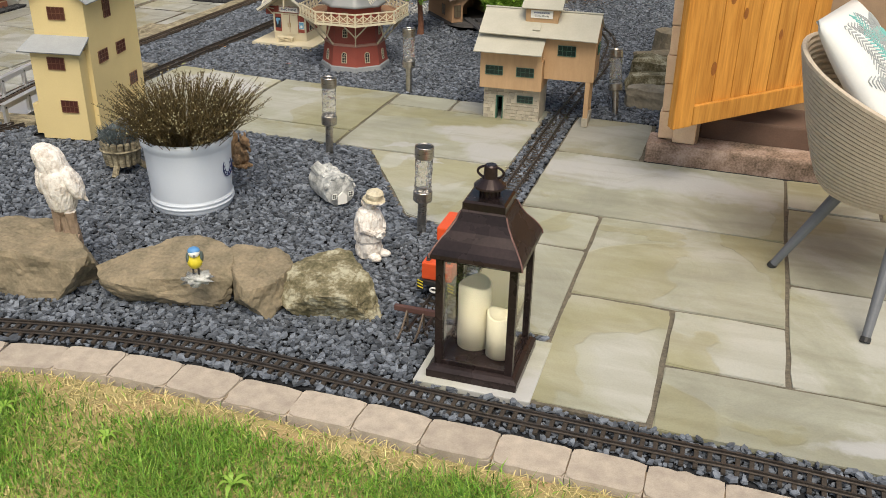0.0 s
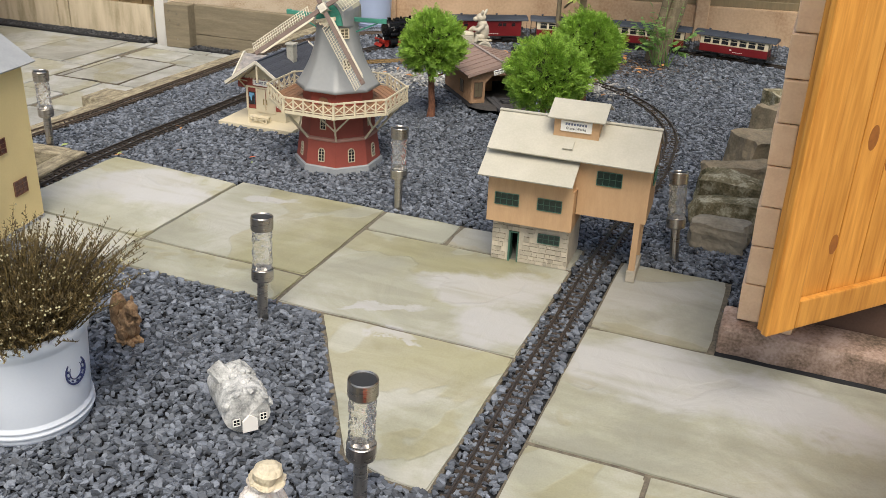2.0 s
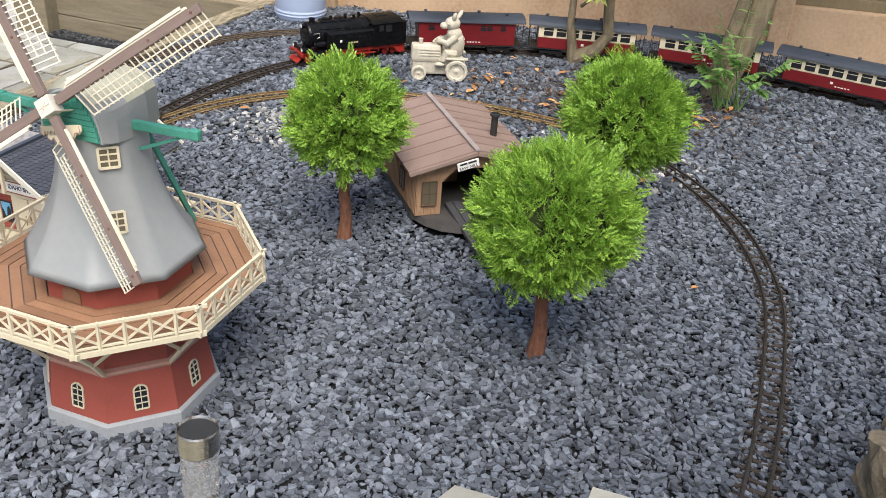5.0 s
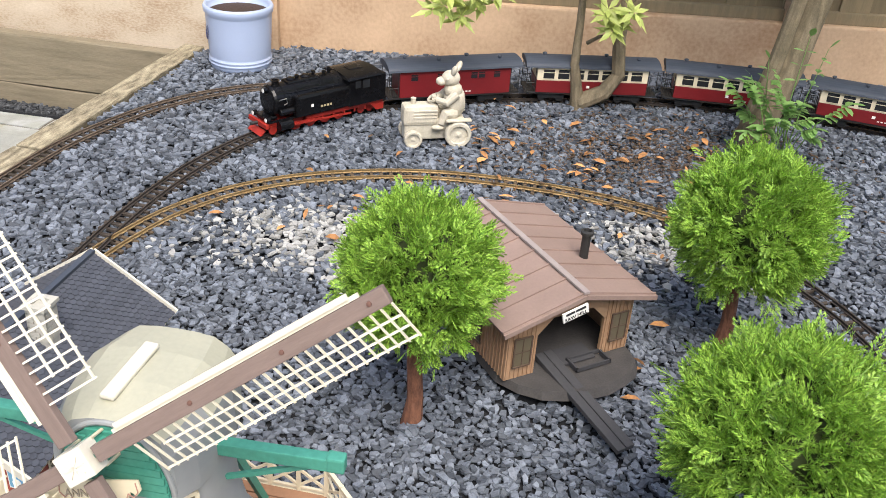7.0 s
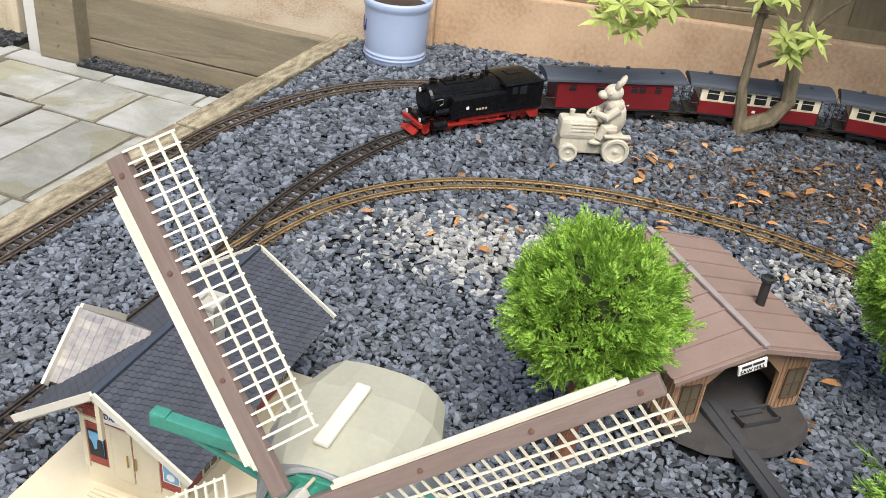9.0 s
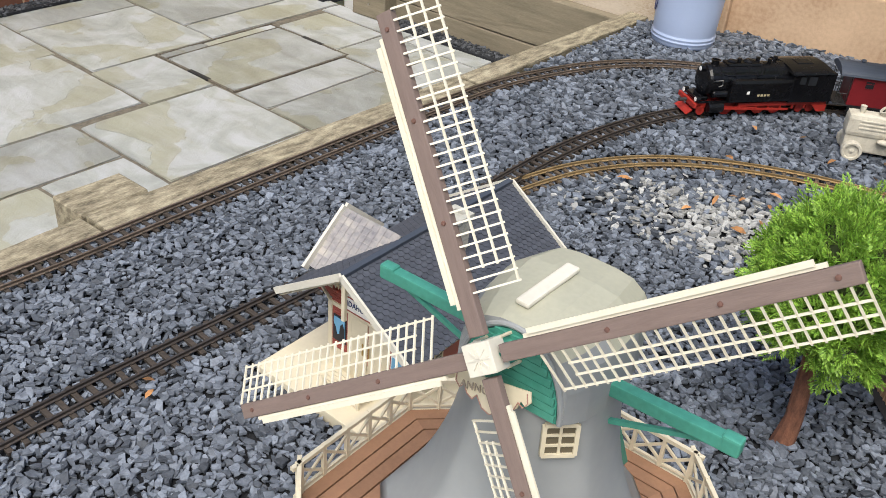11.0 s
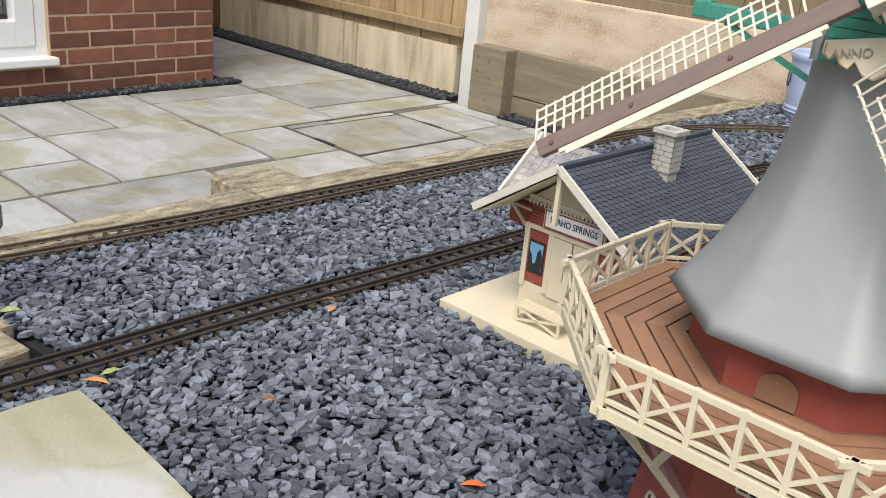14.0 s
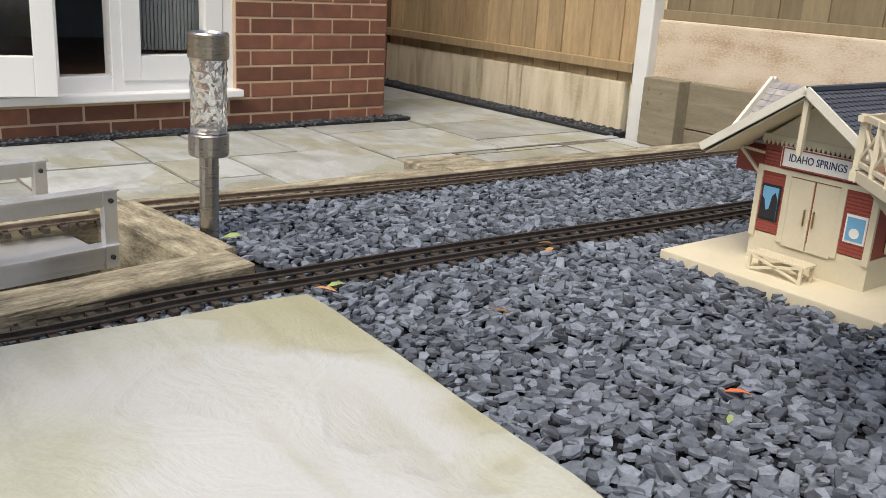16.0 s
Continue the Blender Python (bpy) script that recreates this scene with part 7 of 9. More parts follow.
# ---- clipped conifers ----
def conifer(at, height, radius, squash, seed, label):
    r = random.Random(seed)
    root = thing("conifer_tree", at, label, "tree", "clipped ball conifers")
    bm = B()
    zc = height - radius * squash
    tube(bm, [(0, 0, -0.02), (0.006, 0.002, 0.06), (-0.004, 0.0, zc * 0.6), (0, 0, zc)], [0.024, 0.017, 0.014, 0.008], 10)
    for k in range(9):
        a = k * 2.4
        z = zc * (0.55 + 0.05 * k)
        e = Vector((math.cos(a), math.sin(a), 0.5)).normalized() * radius * 0.7
        tube(bm, [(0, 0, z), (e.x * 0.5, e.y * 0.5, z + e.z * 0.3), (e.x, e.y, z + e.z)], [0.006, 0.004, 0.002], 5)
    part("trunk", bm, BARK, root, "reddish-brown trunk")
    vs, fs = [], []

    def blade(p, d, side, ln, w):
        i = len(vs)
        vs.extend((p, p + d * ln * 0.55 + side * w, p + d * ln, p + d * ln * 0.55 - side * w))
        fs.append((i, i + 1, i + 2, i + 3))

    def spray(p, d, ln):
        """A flat feathered spray: a curved stem with paired twigs, each twig with small tips."""
        side = d.cross(Vector((r.gauss(0, 1), r.gauss(0, 1), r.gauss(0, 0.6)))).normalized()
        flat = side.cross(d)
        up = Vector((0, 0, 1))
        blade(p, d, flat, ln, 0.0011)
        for j in range(5):
            t = 0.22 + 0.16 * j
            q = p + d * ln * t + up * ln * 0.10 * t * t
            for s in (-1, 1):
                e = (d * 0.8 + side * s * 0.62 + up * 0.12 + flat * r.gauss(0, 0.14)).normalized()
                el = ln * (0.50 - 0.055 * j) * r.uniform(0.8, 1.15)
                blade(q, e, flat.cross(e), el, 0.0012)
                f = (e + side * s * 0.55).normalized()
                blade(q + e * el * 0.35, f, flat.cross(f), el * 0.55, 0.0011)
                f = (e - side * s * 0.45).normalized()
                blade(q + e * el * 0.5, f, flat.cross(f), el * 0.5, 0.0011)

    bunches = 170
    for k in range(bunches):
        z = 1 - 1.86 * (k + 0.5) / bunches
        a = k * 2.39996 + r.uniform(-0.25, 0.25)
        s = math.sqrt(1 - z * z)
        n = Vector((s * math.cos(a), s * math.sin(a), z))
        f = r.uniform(0.82, 1.10)
        tip = Vector((n.x, n.y, n.z * squash)) * radius * f + Vector((0, 0, zc))
        root_p = Vector((0, 0, zc)) + (tip - Vector((0, 0, zc))) * 0.62 - Vector((0, 0, 0.012))
        ax = (n + Vector((r.gauss(0, 0.22), r.gauss(0, 0.22), 0.25 + r.gauss(0, 0.2)))).normalized()
        for j in range(23):
            d = (ax + Vector((r.gauss(0, 0.62), r.gauss(0, 0.62), r.gauss(0, 0.5)))).normalized()
            ln = radius * r.uniform(0.15, 0.25)
            start = root_p + ax * radius * r.uniform(0.06, 0.24) + Vector((r.gauss(0, 1), r.gauss(0, 1), r.gauss(0, 1))) * radius * 0.065
            spray(start, d, ln)
    me = bpy.data.meshes.new("crown")
    me.from_pydata(vs, [], fs)
    me.materials.append(THUJA)
    crown = new("crown", me)
    crown.parent = root
    tagged(crown, "ball of bright green feathery sprays")
    # lumpy core, coloured dark as the shade deep between the sprays
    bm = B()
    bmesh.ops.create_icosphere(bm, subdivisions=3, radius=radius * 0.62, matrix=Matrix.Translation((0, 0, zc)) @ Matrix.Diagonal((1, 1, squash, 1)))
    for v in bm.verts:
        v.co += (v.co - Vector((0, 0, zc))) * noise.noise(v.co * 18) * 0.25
    part("inner_growth", bm, surf("inner_shade_green", (0.035, 0.05, 0.012), (0.02, 0.03, 0.008), 40, 0.9), root, "dark green ball standing in for the shade inside the crown")
    return root


conifer(pose(-0.165, 5.622, 0.0), 0.54, 0.156, 1.08, 1, "ball-clipped bright green dwarf conifer with bare trunk")
conifer(pose(0.405, 5.215, 0.0), 0.522, 0.184, 0.87, 2, "wide ball-clipped bright green dwarf conifer")
conifer(pose(0.567, 5.955, 0.0), 0.52, 0.180, 1.0, 3, "looser ball-clipped green dwarf conifer")

# ---- tree and shrub at the wall ----
def leaf_fan(vs, fs, p, d, n, ln, w, r):
    """A whorl of n pointed leaves at p."""
    x = d.cross(Vector((0.3, 0.2, 1))).normalized()
    y = d.cross(x)
    for k in range(n):
        a = k * math.tau / n + r.uniform(-0.2, 0.2)
        out = (x * math.cos(a) + y * math.sin(a) + d * r.uniform(-0.3, 0.45)).normalized()
        side = out.cross(d).normalized()
        l, i = ln * r.uniform(0.7, 1.1), len(vs)
        dip = -d * l * 0.12
        vs.extend((p, p + out * l * 0.45 + side * w, p + out * l + dip, p + out * l * 0.45 - side * w))
        fs.append((i, i + 1, i + 2))
        fs.append((i, i + 2, i + 3))


def from_lists(name, vs, fs, mat, parent, label=""):
    me = bpy.data.meshes.new(name)
    me.from_pydata(vs, [], fs)
    me.materials.append(mat)
    ob = new(name, me)
    ob.parent = parent
    return tagged(ob, label) if label else ob


r = random.Random(5)
shrub = thing("shrub", pose(0.404, 7.486, 0.0) @ Matrix.Scale(1.06, 4), "twin-stemmed shrub with whorls of pale yellow-green leaves", "shrub")
bm = B()
tube(bm, [(0, 0, -0.02), (-0.015, 0, 0.06), (-0.035, 0.0, 0.16), (-0.035, 0.0, 0.30), (-0.04, 0, 0.5)], [0.035, 0.022, 0.016, 0.014, 0.011], 10)
tube(bm, [(0.0, 0.0, 0.02), (0.08, -0.01, 0.065), (0.125, 0.0, 0.13), (0.11, 0.01, 0.26), (0.12, 0.0, 0.5)], [0.032, 0.029, 0.025, 0.023, 0.017], 10)
for p, q in (((-0.02, 0, 0.40), (-0.10, -0.02, 0.52)), ((0.0, 0, 0.24), (0.06, -0.1, 0.30)), ((0.0, 0, 0.42), (-0.42, -0.2, 0.44)), ((0.11, 0, 0.36), (0.2, -0.1, 0.52))):
    tube(bm, [p, Vector(p).lerp(Vector(q), 0.5) + Vector((0, 0, 0.01)), q], [0.008, 0.006, 0.004], 7)
part("stem", bm, BARK_GREY, shrub, "gnarled brown-grey stems")
vs, fs = [], []
for c, n in ((Vector((-0.46, -0.22, 0.36)), 7), (Vector((-0.53, -0.24, 0.385)), 7), (Vector((-0.40, -0.2, 0.40)), 7), (Vector((-0.49, -0.25, 0.43)), 7), (Vector((-0.56, -0.2, 0.44)), 7), (Vector((-0.43, -0.26, 0.455)), 7), (Vector((-0.36, -0.22, 0.44)), 6), (Vector((0.06, -0.12, 0.32)), 7), (Vector((0.09, -0.1, 0.345)), 6), (Vector((0.04, -0.1, 0.37)), 7), (Vector((0.11, -0.14, 0.38)), 7), (Vector((-0.05, -0.02, 0.47)), 7), (Vector((0.0, -0.1, 0.5)), 7), (Vector((-0.3, -0.2, 0.5)), 7)):
    for k in range(2):
        leaf_fan(vs, fs, c + Vector((r.uniform(-0.02, 0.02), r.uniform(-0.02, 0.02), k * 0.015)), Vector((r.uniform(-0.3, 0.3), -0.5, 0.8)).normalized(), n, 0.075, 0.011, r)
from_lists("foliage", vs, fs, SHRUB, shrub, "pointed pale yellow-green leaves")

tree = thing("tree", pose(1.007, 7.275, 0.0), "grey smooth-barked leaning tree trunk at the back wall", "tree")
bm = B()
tube(bm, [(0, 0, -0.03), (0.035, 0.0, 0.1), (0.09, 0.02, 0.3), (0.16, 0.05, 0.7), (0.25, 0.1, 1.4)], [0.066, 0.058, 0.056, 0.052, 0.042], 16)
tube(bm, [(-0.03, -0.03, -0.02), (-0.015, -0.03, 0.12), (0.018, -0.03, 0.3), (0.075, -0.02, 0.7), (0.12, 0.0, 1.2)], [0.04, 0.031, 0.027, 0.025, 0.02], 12)
part("trunk", bm, BARK_GREY, tree)
# limbs and crown out of view, added to shade the back right
bm = B()
vs, fs = [], []
for k in range(26):
    a, t = k * 2.4, (k + 0.5) / 26
    p = Vector((0.25, 0.1, 1.25 + 0.5 * t))
    q = p + Vector((math.cos(a), math.sin(a), 0.35 + 0.5 * t)).normalized() * r.uniform(0.45, 0.95)
    tube(bm, [p, p.lerp(q, 0.5) + Vector((0, 0, 0.06)), q], [0.016, 0.010, 0.004], 6)
    for j in range(70):
        c = p.lerp(q, r.uniform(0.3, 1.1)) + Vector((r.gauss(0, 0.12), r.gauss(0, 0.12), r.gauss(0.04, 0.1)))
        leaf_fan(vs, fs, c, Vector((r.gauss(0, 0.5), r.gauss(0, 0.5), 1)).normalized(), 6, 0.075, 0.013, r)
part("limb", bm, BARK_GREY, tree)
from_lists("crown", vs, fs, FERN, tree, "spreading leafy crown, unseen above the wall, added for its shade")
fern = thing("ash_seedling", pose(1.038, 7.093, 0.0) @ Matrix.Scale(1.05, 4), "young green seedling with feathered leaves at the foot of the tree", "plant")
for k in range(21):
    a, up = r.uniform(0, math.tau), r.uniform(0.06, 0.30)
    if k < 3:
        up = 0.34 + 0.05 * k
    base = Vector((r.uniform(-0.05, 0.05), r.uniform(-0.03, 0.03), 0))
    reach = r.uniform(0.06, 0.15) if k > 2 else 0.05
    top = base + Vector((math.cos(a) * reach, math.sin(a) * reach, up))
    mid = base.lerp(top, 0.45) + Vector((0, 0, 0.05))
    bm = B()
    tube(bm, [base, mid, top], [0.0026, 0.0018, 0.0009], 5, False)
    d = ((top - mid) + Vector((math.cos(a), math.sin(a), 0)) * 0.05).normalized()
    side = d.cross(Vector((0, 0, 1))).normalized()
    count = 6 if k > 2 else 3
    for j in range(count + 1):
        p = mid.lerp(top, 0.25 + 0.75 * j / count)
        for sg in (-1, 1) if j < count else (0,):
            o = (side * sg * 1.2 + d * 0.7 + Vector((0, 0, r.uniform(-0.35, 0.1)))).normalized()
            w = o.cross(Vector((0.1, 0, 1))).normalized()
            ln = r.uniform(0.038, 0.056)
            ring = [p + o * ln * t + w * ln * 0.5 * b - Vector((0, 0, ln * 0.25 * t * t)) for t, b in ((0.05, 0.0), (0.35, 0.40), (0.7, 0.36), (1.0, 0.0), (0.7, -0.36), (0.35, -0.40))]
            vv = [bm.verts.new(q) for q in ring]
            bm.faces.new((vv[0], vv[1], vv[5]))
            bm.faces.new((vv[1], vv[2], vv[4], vv[5]))
            bm.faces.new((vv[2], vv[3], vv[4]))
    part("frond", bm, FERN, fern)

# ---- rocks ----
def rock(at, sx, sy, sz, seed, mat, label, group, cuts=14):
    r = random.Random(seed)
    bm = B()
    bmesh.ops.create_icosphere(bm, subdivisions=5, radius=1.0)
    planes = []
    for k in range(cuts):
        n = Vector((r.gauss(0, 1), r.gauss(0, 1), r.gauss(0, 0.8))).normalized()
        planes.append((n, r.uniform(0.62, 0.88)))
    planes.append((Vector((r.uniform(-0.12, 0.12), r.uniform(-0.28, -0.1), 1)).normalized(), 0.46))
    planes.append((Vector((0, 0, -1)), 0.55))
    for v in bm.verts:
        for n, d in planes:
            over = v.co.dot(n) - d
            if over > 0:
                v.co -= n * over * 0.98
        q = v.co * 2.3 + Vector((seed * 3.1, 0, 0))
        v.co += v.co.normalized() * (noise.noise(q) * 0.06 + noise.noise(q * 3.5) * 0.035 + noise.noise(q * 9) * 0.018 + noise.noise(q * 22) * 0.008)
    for v in bm.verts:
        v.co = Vector((v.co.x * sx, v.co.y * sy, (v.co.z + 0.5) * sz * 1.12))
    ob = part("rock", bm, mat, at=at)
    return tagged(ob, label, "rock", group)


for x, y, sx, sy, sz, rz, mat, seed in ((-0.936, 2.321, 0.24, 0.15, 0.15, -4, ROCK, 3), (-0.512, 2.296, 0.235, 0.13, 0.125, -6, ROCK, 4), (-0.25, 2.3, 0.115, 0.14, 0.125, 10, ROCK, 8), (-0.048, 2.282, 0.205, 0.14, 0.115, -12, ROCK_MOSS, 6)):
    rock(pose(x, y, -0.015, 0, 0, rz), sx, sy, sz, seed, mat, "angular brown sandstone rock on the slate" if mat is ROCK else "greenish lichen-covered rock on the slate", "rocks beside the front track")


def block_rock(at, sx, sy, sz, seed, mat, label, group):
    """A flat-bedded quarried block: a rounded box with split faces."""
    bm = B()
    bmesh.ops.create_cube(bm, size=2.0)
    bmesh.ops.subdivide_edges(bm, edges=bm.edges[:], cuts=9, use_grid_fill=True)
    o = Vector((seed * 2.7, seed, 0))
    for v in bm.verts:
        ball = v.co.normalized() * 1.25
        v.co = v.co.lerp(ball, 0.30)
        q = v.co * 1.4 + o
        v.co += Vector((noise.noise(q), noise.noise(q + Vector((7, 0, 0))), noise.noise(q + Vector((0, 9, 0))))) * 0.20
        v.co += v.co.normalized() * (noise.noise(q * 3.2) * 0.045 + noise.noise(q * 8) * 0.018)
        v.co = Vector((v.co.x * sx, v.co.y * sy, (v.co.z + 0.8) * sz))
    return tagged(part("rock", bm, mat, at=at), label, "rock", group)


for k, (x, y, sx, sy, sz, rz, tip, mat) in enumerate(((1.090, 4.380, 0.094, 0.060, 0.062, -16, 0, ROCK_GREY), (1.148, 4.543, 0.135, 0.056, 0.072, -6, -4, ROCK_MOSS), (1.168, 4.708, 0.13, 0.055, 0.095, -12, 5, ROCK_MOSS), (1.217, 4.898, 0.135, 0.07, 0.085, 8, -6, ROCK), (1.305, 5.128, 0.11, 0.09, 0.12, 34, 6, ROCK), (1.423, 5.347, 0.13, 0.075, 0.09, -10, -5, ROCK_MOSS), (1.443, 5.567, 0.09, 0.085, 0.125, 40, 8, ROCK), (1.531, 5.787, 0.12, 0.07, 0.085, 6, -4, ROCK), (1.57, 6.025, 0.09, 0.08, 0.10, 25, 5, ROCK_MOSS), (1.45, 4.62, 0.12, 0.10, 0.12, 0, 0, ROCK_MOSS), (1.53, 4.92, 0.12, 0.11, 0.13, 14, 0, ROCK_MOSS))):
    block_rock(pose(x, y, -0.02, tip, tip * 0.6, rz), sx, sy, sz, 20 + k * 3, mat, "flat-bedded brown weathered block of the rockery" if mat is not ROCK_GREY else "pale grey weathered block at the foot of the rockery", "rockery beside the shed")

# ---- ornaments ----
def blob(bm, x, y, z, rx, ry, rz, tilt=(0, 0, 0), rough=0.0, sub=3, seed=0):
    r = bmesh.ops.create_icosphere(bm, subdivisions=sub, radius=1.0)
    m = pose(x, y, z, *tilt) @ Matrix.Diagonal((rx, ry, rz, 1))
    for v in r["verts"]:
        if rough:
            v.co *= 1 + noise.noise(v.co * 3.5 + Vector((seed, 0, 0))) * rough
        v.co = m @ v.co
    return bm


def two_tone(ob, second, test):
    """A second wash of colour on the faces of one casting that the test picks."""
    ob.data.materials.append(second)
    for f in ob.data.polygons:
        if test(f.center):
            f.material_index = 1
    return ob


# stone tractor with a rabbit driver: one casting
bm = B()
box(bm, -0.118, -0.002, -0.030, 0.030, 0.066, 0.132, 0.014)
box(bm, -0.112, 0.05, -0.024, 0.024, 0.018, 0.075, 0.006)
box(bm, -0.01, 0.085, -0.034, 0.034, 0.05, 0.088, 0.008)
tube(bm, [(-0.082, 0, 0.128), (-0.082, 0, 0.152)], [0.007, 0.009], 10)
for s in (-1, 1):
    for k in range(3):
        box(bm, -0.085, -0.008, s * 0.030 - 0.002, s * 0.030 + 0.002, 0.092 + k * 0.011, 0.097 + k * 0.011, 0.001)
    for x, y, rr, w in ((-0.088, 0.046, 0.029, 0.020), (0.058, 0.050, 0.043, 0.026)):
        lathe(bm, [(0, -w * 0.42), (rr * 0.16, -w * 0.42), (rr * 0.2, -w * 0.25), (rr * 0.42, -w * 0.25), (rr * 0.46, -w * 0.4), (rr * 0.54, -w * 0.4), (rr * 0.58, -w * 0.2), (rr * 0.66, -w * 0.2), (rr * 0.72, -w * 0.48), (rr * 0.92, -w * 0.5), (rr, -w * 0.36), (rr, w * 0.36), (rr * 0.92, w * 0.5), (rr * 0.72, w * 0.48), (rr * 0.66, w * 0.2), (rr * 0.3, w * 0.2), (0, w * 0.4)], 28, m=pose(x, s * y, rr, 90))
    box(bm, 0.015, 0.10, s * 0.046 - 0.012, s * 0.046 + 0.012, 0.086, 0.093, 0.003)
    tube(bm, [(0.05, s * 0.022, 0.105), (0.015, s * 0.034, 0.108), (0.004, s * 0.036, 0.075)], [0.020, 0.016, 0.012], 10)
    blob(bm, -0.006, s * 0.036, 0.063, 0.020, 0.011, 0.009)
    tube(bm, [(0.05, s * 0.030, 0.172), (0.018, s * 0.036, 0.145), (-0.008, s * 0.014, 0.148)], [0.016, 0.013, 0.010], 10)
    blob(bm, -0.010, s * 0.012, 0.149, 0.010, 0.009, 0.009)
    blob(bm, 0.052 + 0.012 * s, s * 0.020, 0.244, 0.009, 0.012, 0.021, (s * -28, 22 + 12 * s, 0))
    blob(bm, 0.020, s * 0.023, 0.217, 0.005, 0.003, 0.005)
blob(bm, 0.052, 0, 0.135, 0.036, 0.036, 0.056, rough=0.06)
blob(bm, 0.046, 0, 0.175, 0.030, 0.034, 0.026, rough=0.06)
blob(bm, 0.036, 0, 0.214, 0.030, 0.027, 0.026)
blob(bm, 0.006, 0, 0.205, 0.018, 0.017, 0.014)
tube(bm, [(-0.012, 0, 0.125), (-0.018, 0, 0.148)], 0.005, 8)
lathe(bm, [(0.016, -0.003), (0.021, -0.003), (0.021, 0.003), (0.016, 0.003)], 18, m=pose(-0.018, 0, 0.150, 0, -35, 0), close=True)
tagged(part("tractor_ornament", bm, CAST, at=pose(-0.139, 7.079, 0.0, 0, 0, 14) @ Matrix.Scale(1.06, 4), smooth=False), "cast stone ornament of a rabbit driving a tractor", "garden ornament")

# white owl standing on the end rock: one casting
bm = B()
tube(bm, [(0.006, 0, -0.03), (0.010, 0, 0.03), (0.002, 0, 0.075), (0.004, 0, 0.11)], [0.034, 0.026, 0.024, 0.036], 14)
for s in (-1, 1):
    tube(bm, [(s * 0.022 + 0.004, -0.014, 0.09), (s * 0.026 + 0.004, -0.018, 0.02)], [0.018, 0.012], 10)
    blob(bm, s * 0.030 + 0.002, -0.03, 0.006, 0.018, 0.026, 0.013, rough=0.3)
for v in bm.verts:
    v.co += Vector((noise.noise(v.co * 60), noise.noise(v.co * 60 + Vector((4, 0, 0))), 0)) * 0.006
lathe(bm, [(0, 0.080), (0.030, 0.084), (0.043, 0.105), (0.050, 0.130), (0.055, 0.155), (0.057, 0.180), (0.054, 0.202), (0.048, 0.220), (0.047, 0.238), (0.047, 0.256), (0.041, 0.274), (0.028, 0.287), (0.014, 0.293), (0, 0.294)], 30)
for v in bm.verts:
    v.co.x -= 0.9 * max(0.0, v.co.z - 0.17) ** 1.5
blob(bm, -0.04, 0.044, 0.236, 0.009, 0.010, 0.012)
blob(bm, 0.050, -0.006, 0.178, 0.020, 0.038, 0.056, (8, -20, 0), 0.05)
tube(bm, [(0.060, 0.0, 0.145), (0.082, 0.006, 0.118)], [0.013, 0.002], 8)
blob(bm, -0.054, 0.0, 0.186, 0.015, 0.036, 0.050, (8, 6, 0), 0.05)
bmesh.ops.subdivide_edges(bm, edges=bm.edges[:], cuts=1, use_grid_fill=True)
for v in bm.verts:
    v.co += Vector((v.co.x, v.co.y, 0.01)).normalized() * (noise.noise(v.co * 70) * 0.0022 + noise.noise(v.co * 170) * 0.0024)
owl = part("owl_ornament", bm, CAST_WHITE, at=pose(-0.85, 2.378, 0.122) @ Matrix.Diagonal((0.93, 0.93, 1.0, 1)), smooth=False)
tagged(two_tone(owl, CAST_BROWN, lambda c: c.z + noise.noise(c * 50) * 0.03 < 0.088), "weathered white stone owl ornament on a brown perch", "garden ornament")

# figurine in a straw hat: one casting
bm = B()
for s in (-1, 1):
    blob(bm, s * 0.020, -0.034, 0.013, 0.017, 0.032, 0.014, (0, 0, s * 8))
lathe(bm, [(0, 0.004), (0.040, 0.006), (0.043, 0.030), (0.040, 0.060), (0.046, 0.066), (0.047, 0.100), (0.042, 0.140), (0.030, 0.163), (0.018, 0.172), (0, 0.175)], 26)
for s in (-1, 1):
    tube(bm, [(s * 0.034, 0.0, 0.150), (s * 0.046, -0.014, 0.112), (s * 0.024, -0.040, 0.096)], [0.015, 0.014, 0.011], 10)
blob(bm, 0.0, -0.044, 0.090, 0.024, 0.014, 0.018, rough=0.2)
blob(bm, 0.0, -0.006, 0.190, 0.025, 0.026, 0.027)
lathe(bm, [(0, 0.200), (0.027, 0.202), (0.033, 0.197), (0.034, 0.202), (0.028, 0.208), (0.028, 0.226), (0.016, 0.235), (0, 0.236)], 22, m=pose(0, -0.004, 0.002, 6, 0, 0))
blob(bm, 0.0, -0.036, 0.201, 0.024, 0.022, 0.004, (12, 0, 0))
bmesh.ops.subdivide_edges(bm, edges=bm.edges[:], cuts=1, use_grid_fill=True)
for v in bm.verts:
    v.co += Vector((v.co.x, v.co.y, 0.01)).normalized() * (noise.noise(v.co * 60) * 0.005 + noise.noise(v.co * 150) * 0.003)
figure = part("garden_figurine", bm, CAST_WHITE, at=pose(0.024, 2.607, 0.0, 0, 0, 62), smooth=False)
tagged(two_tone(figure, surf("faded_straw", (0.70, 0.64, 0.50), (0.42, 0.36, 0.25), 40, 0.85, bump=0.8), lambda c: c.z > 0.200), "weathered pale stone figurine in a straw hat", "garden ornament")

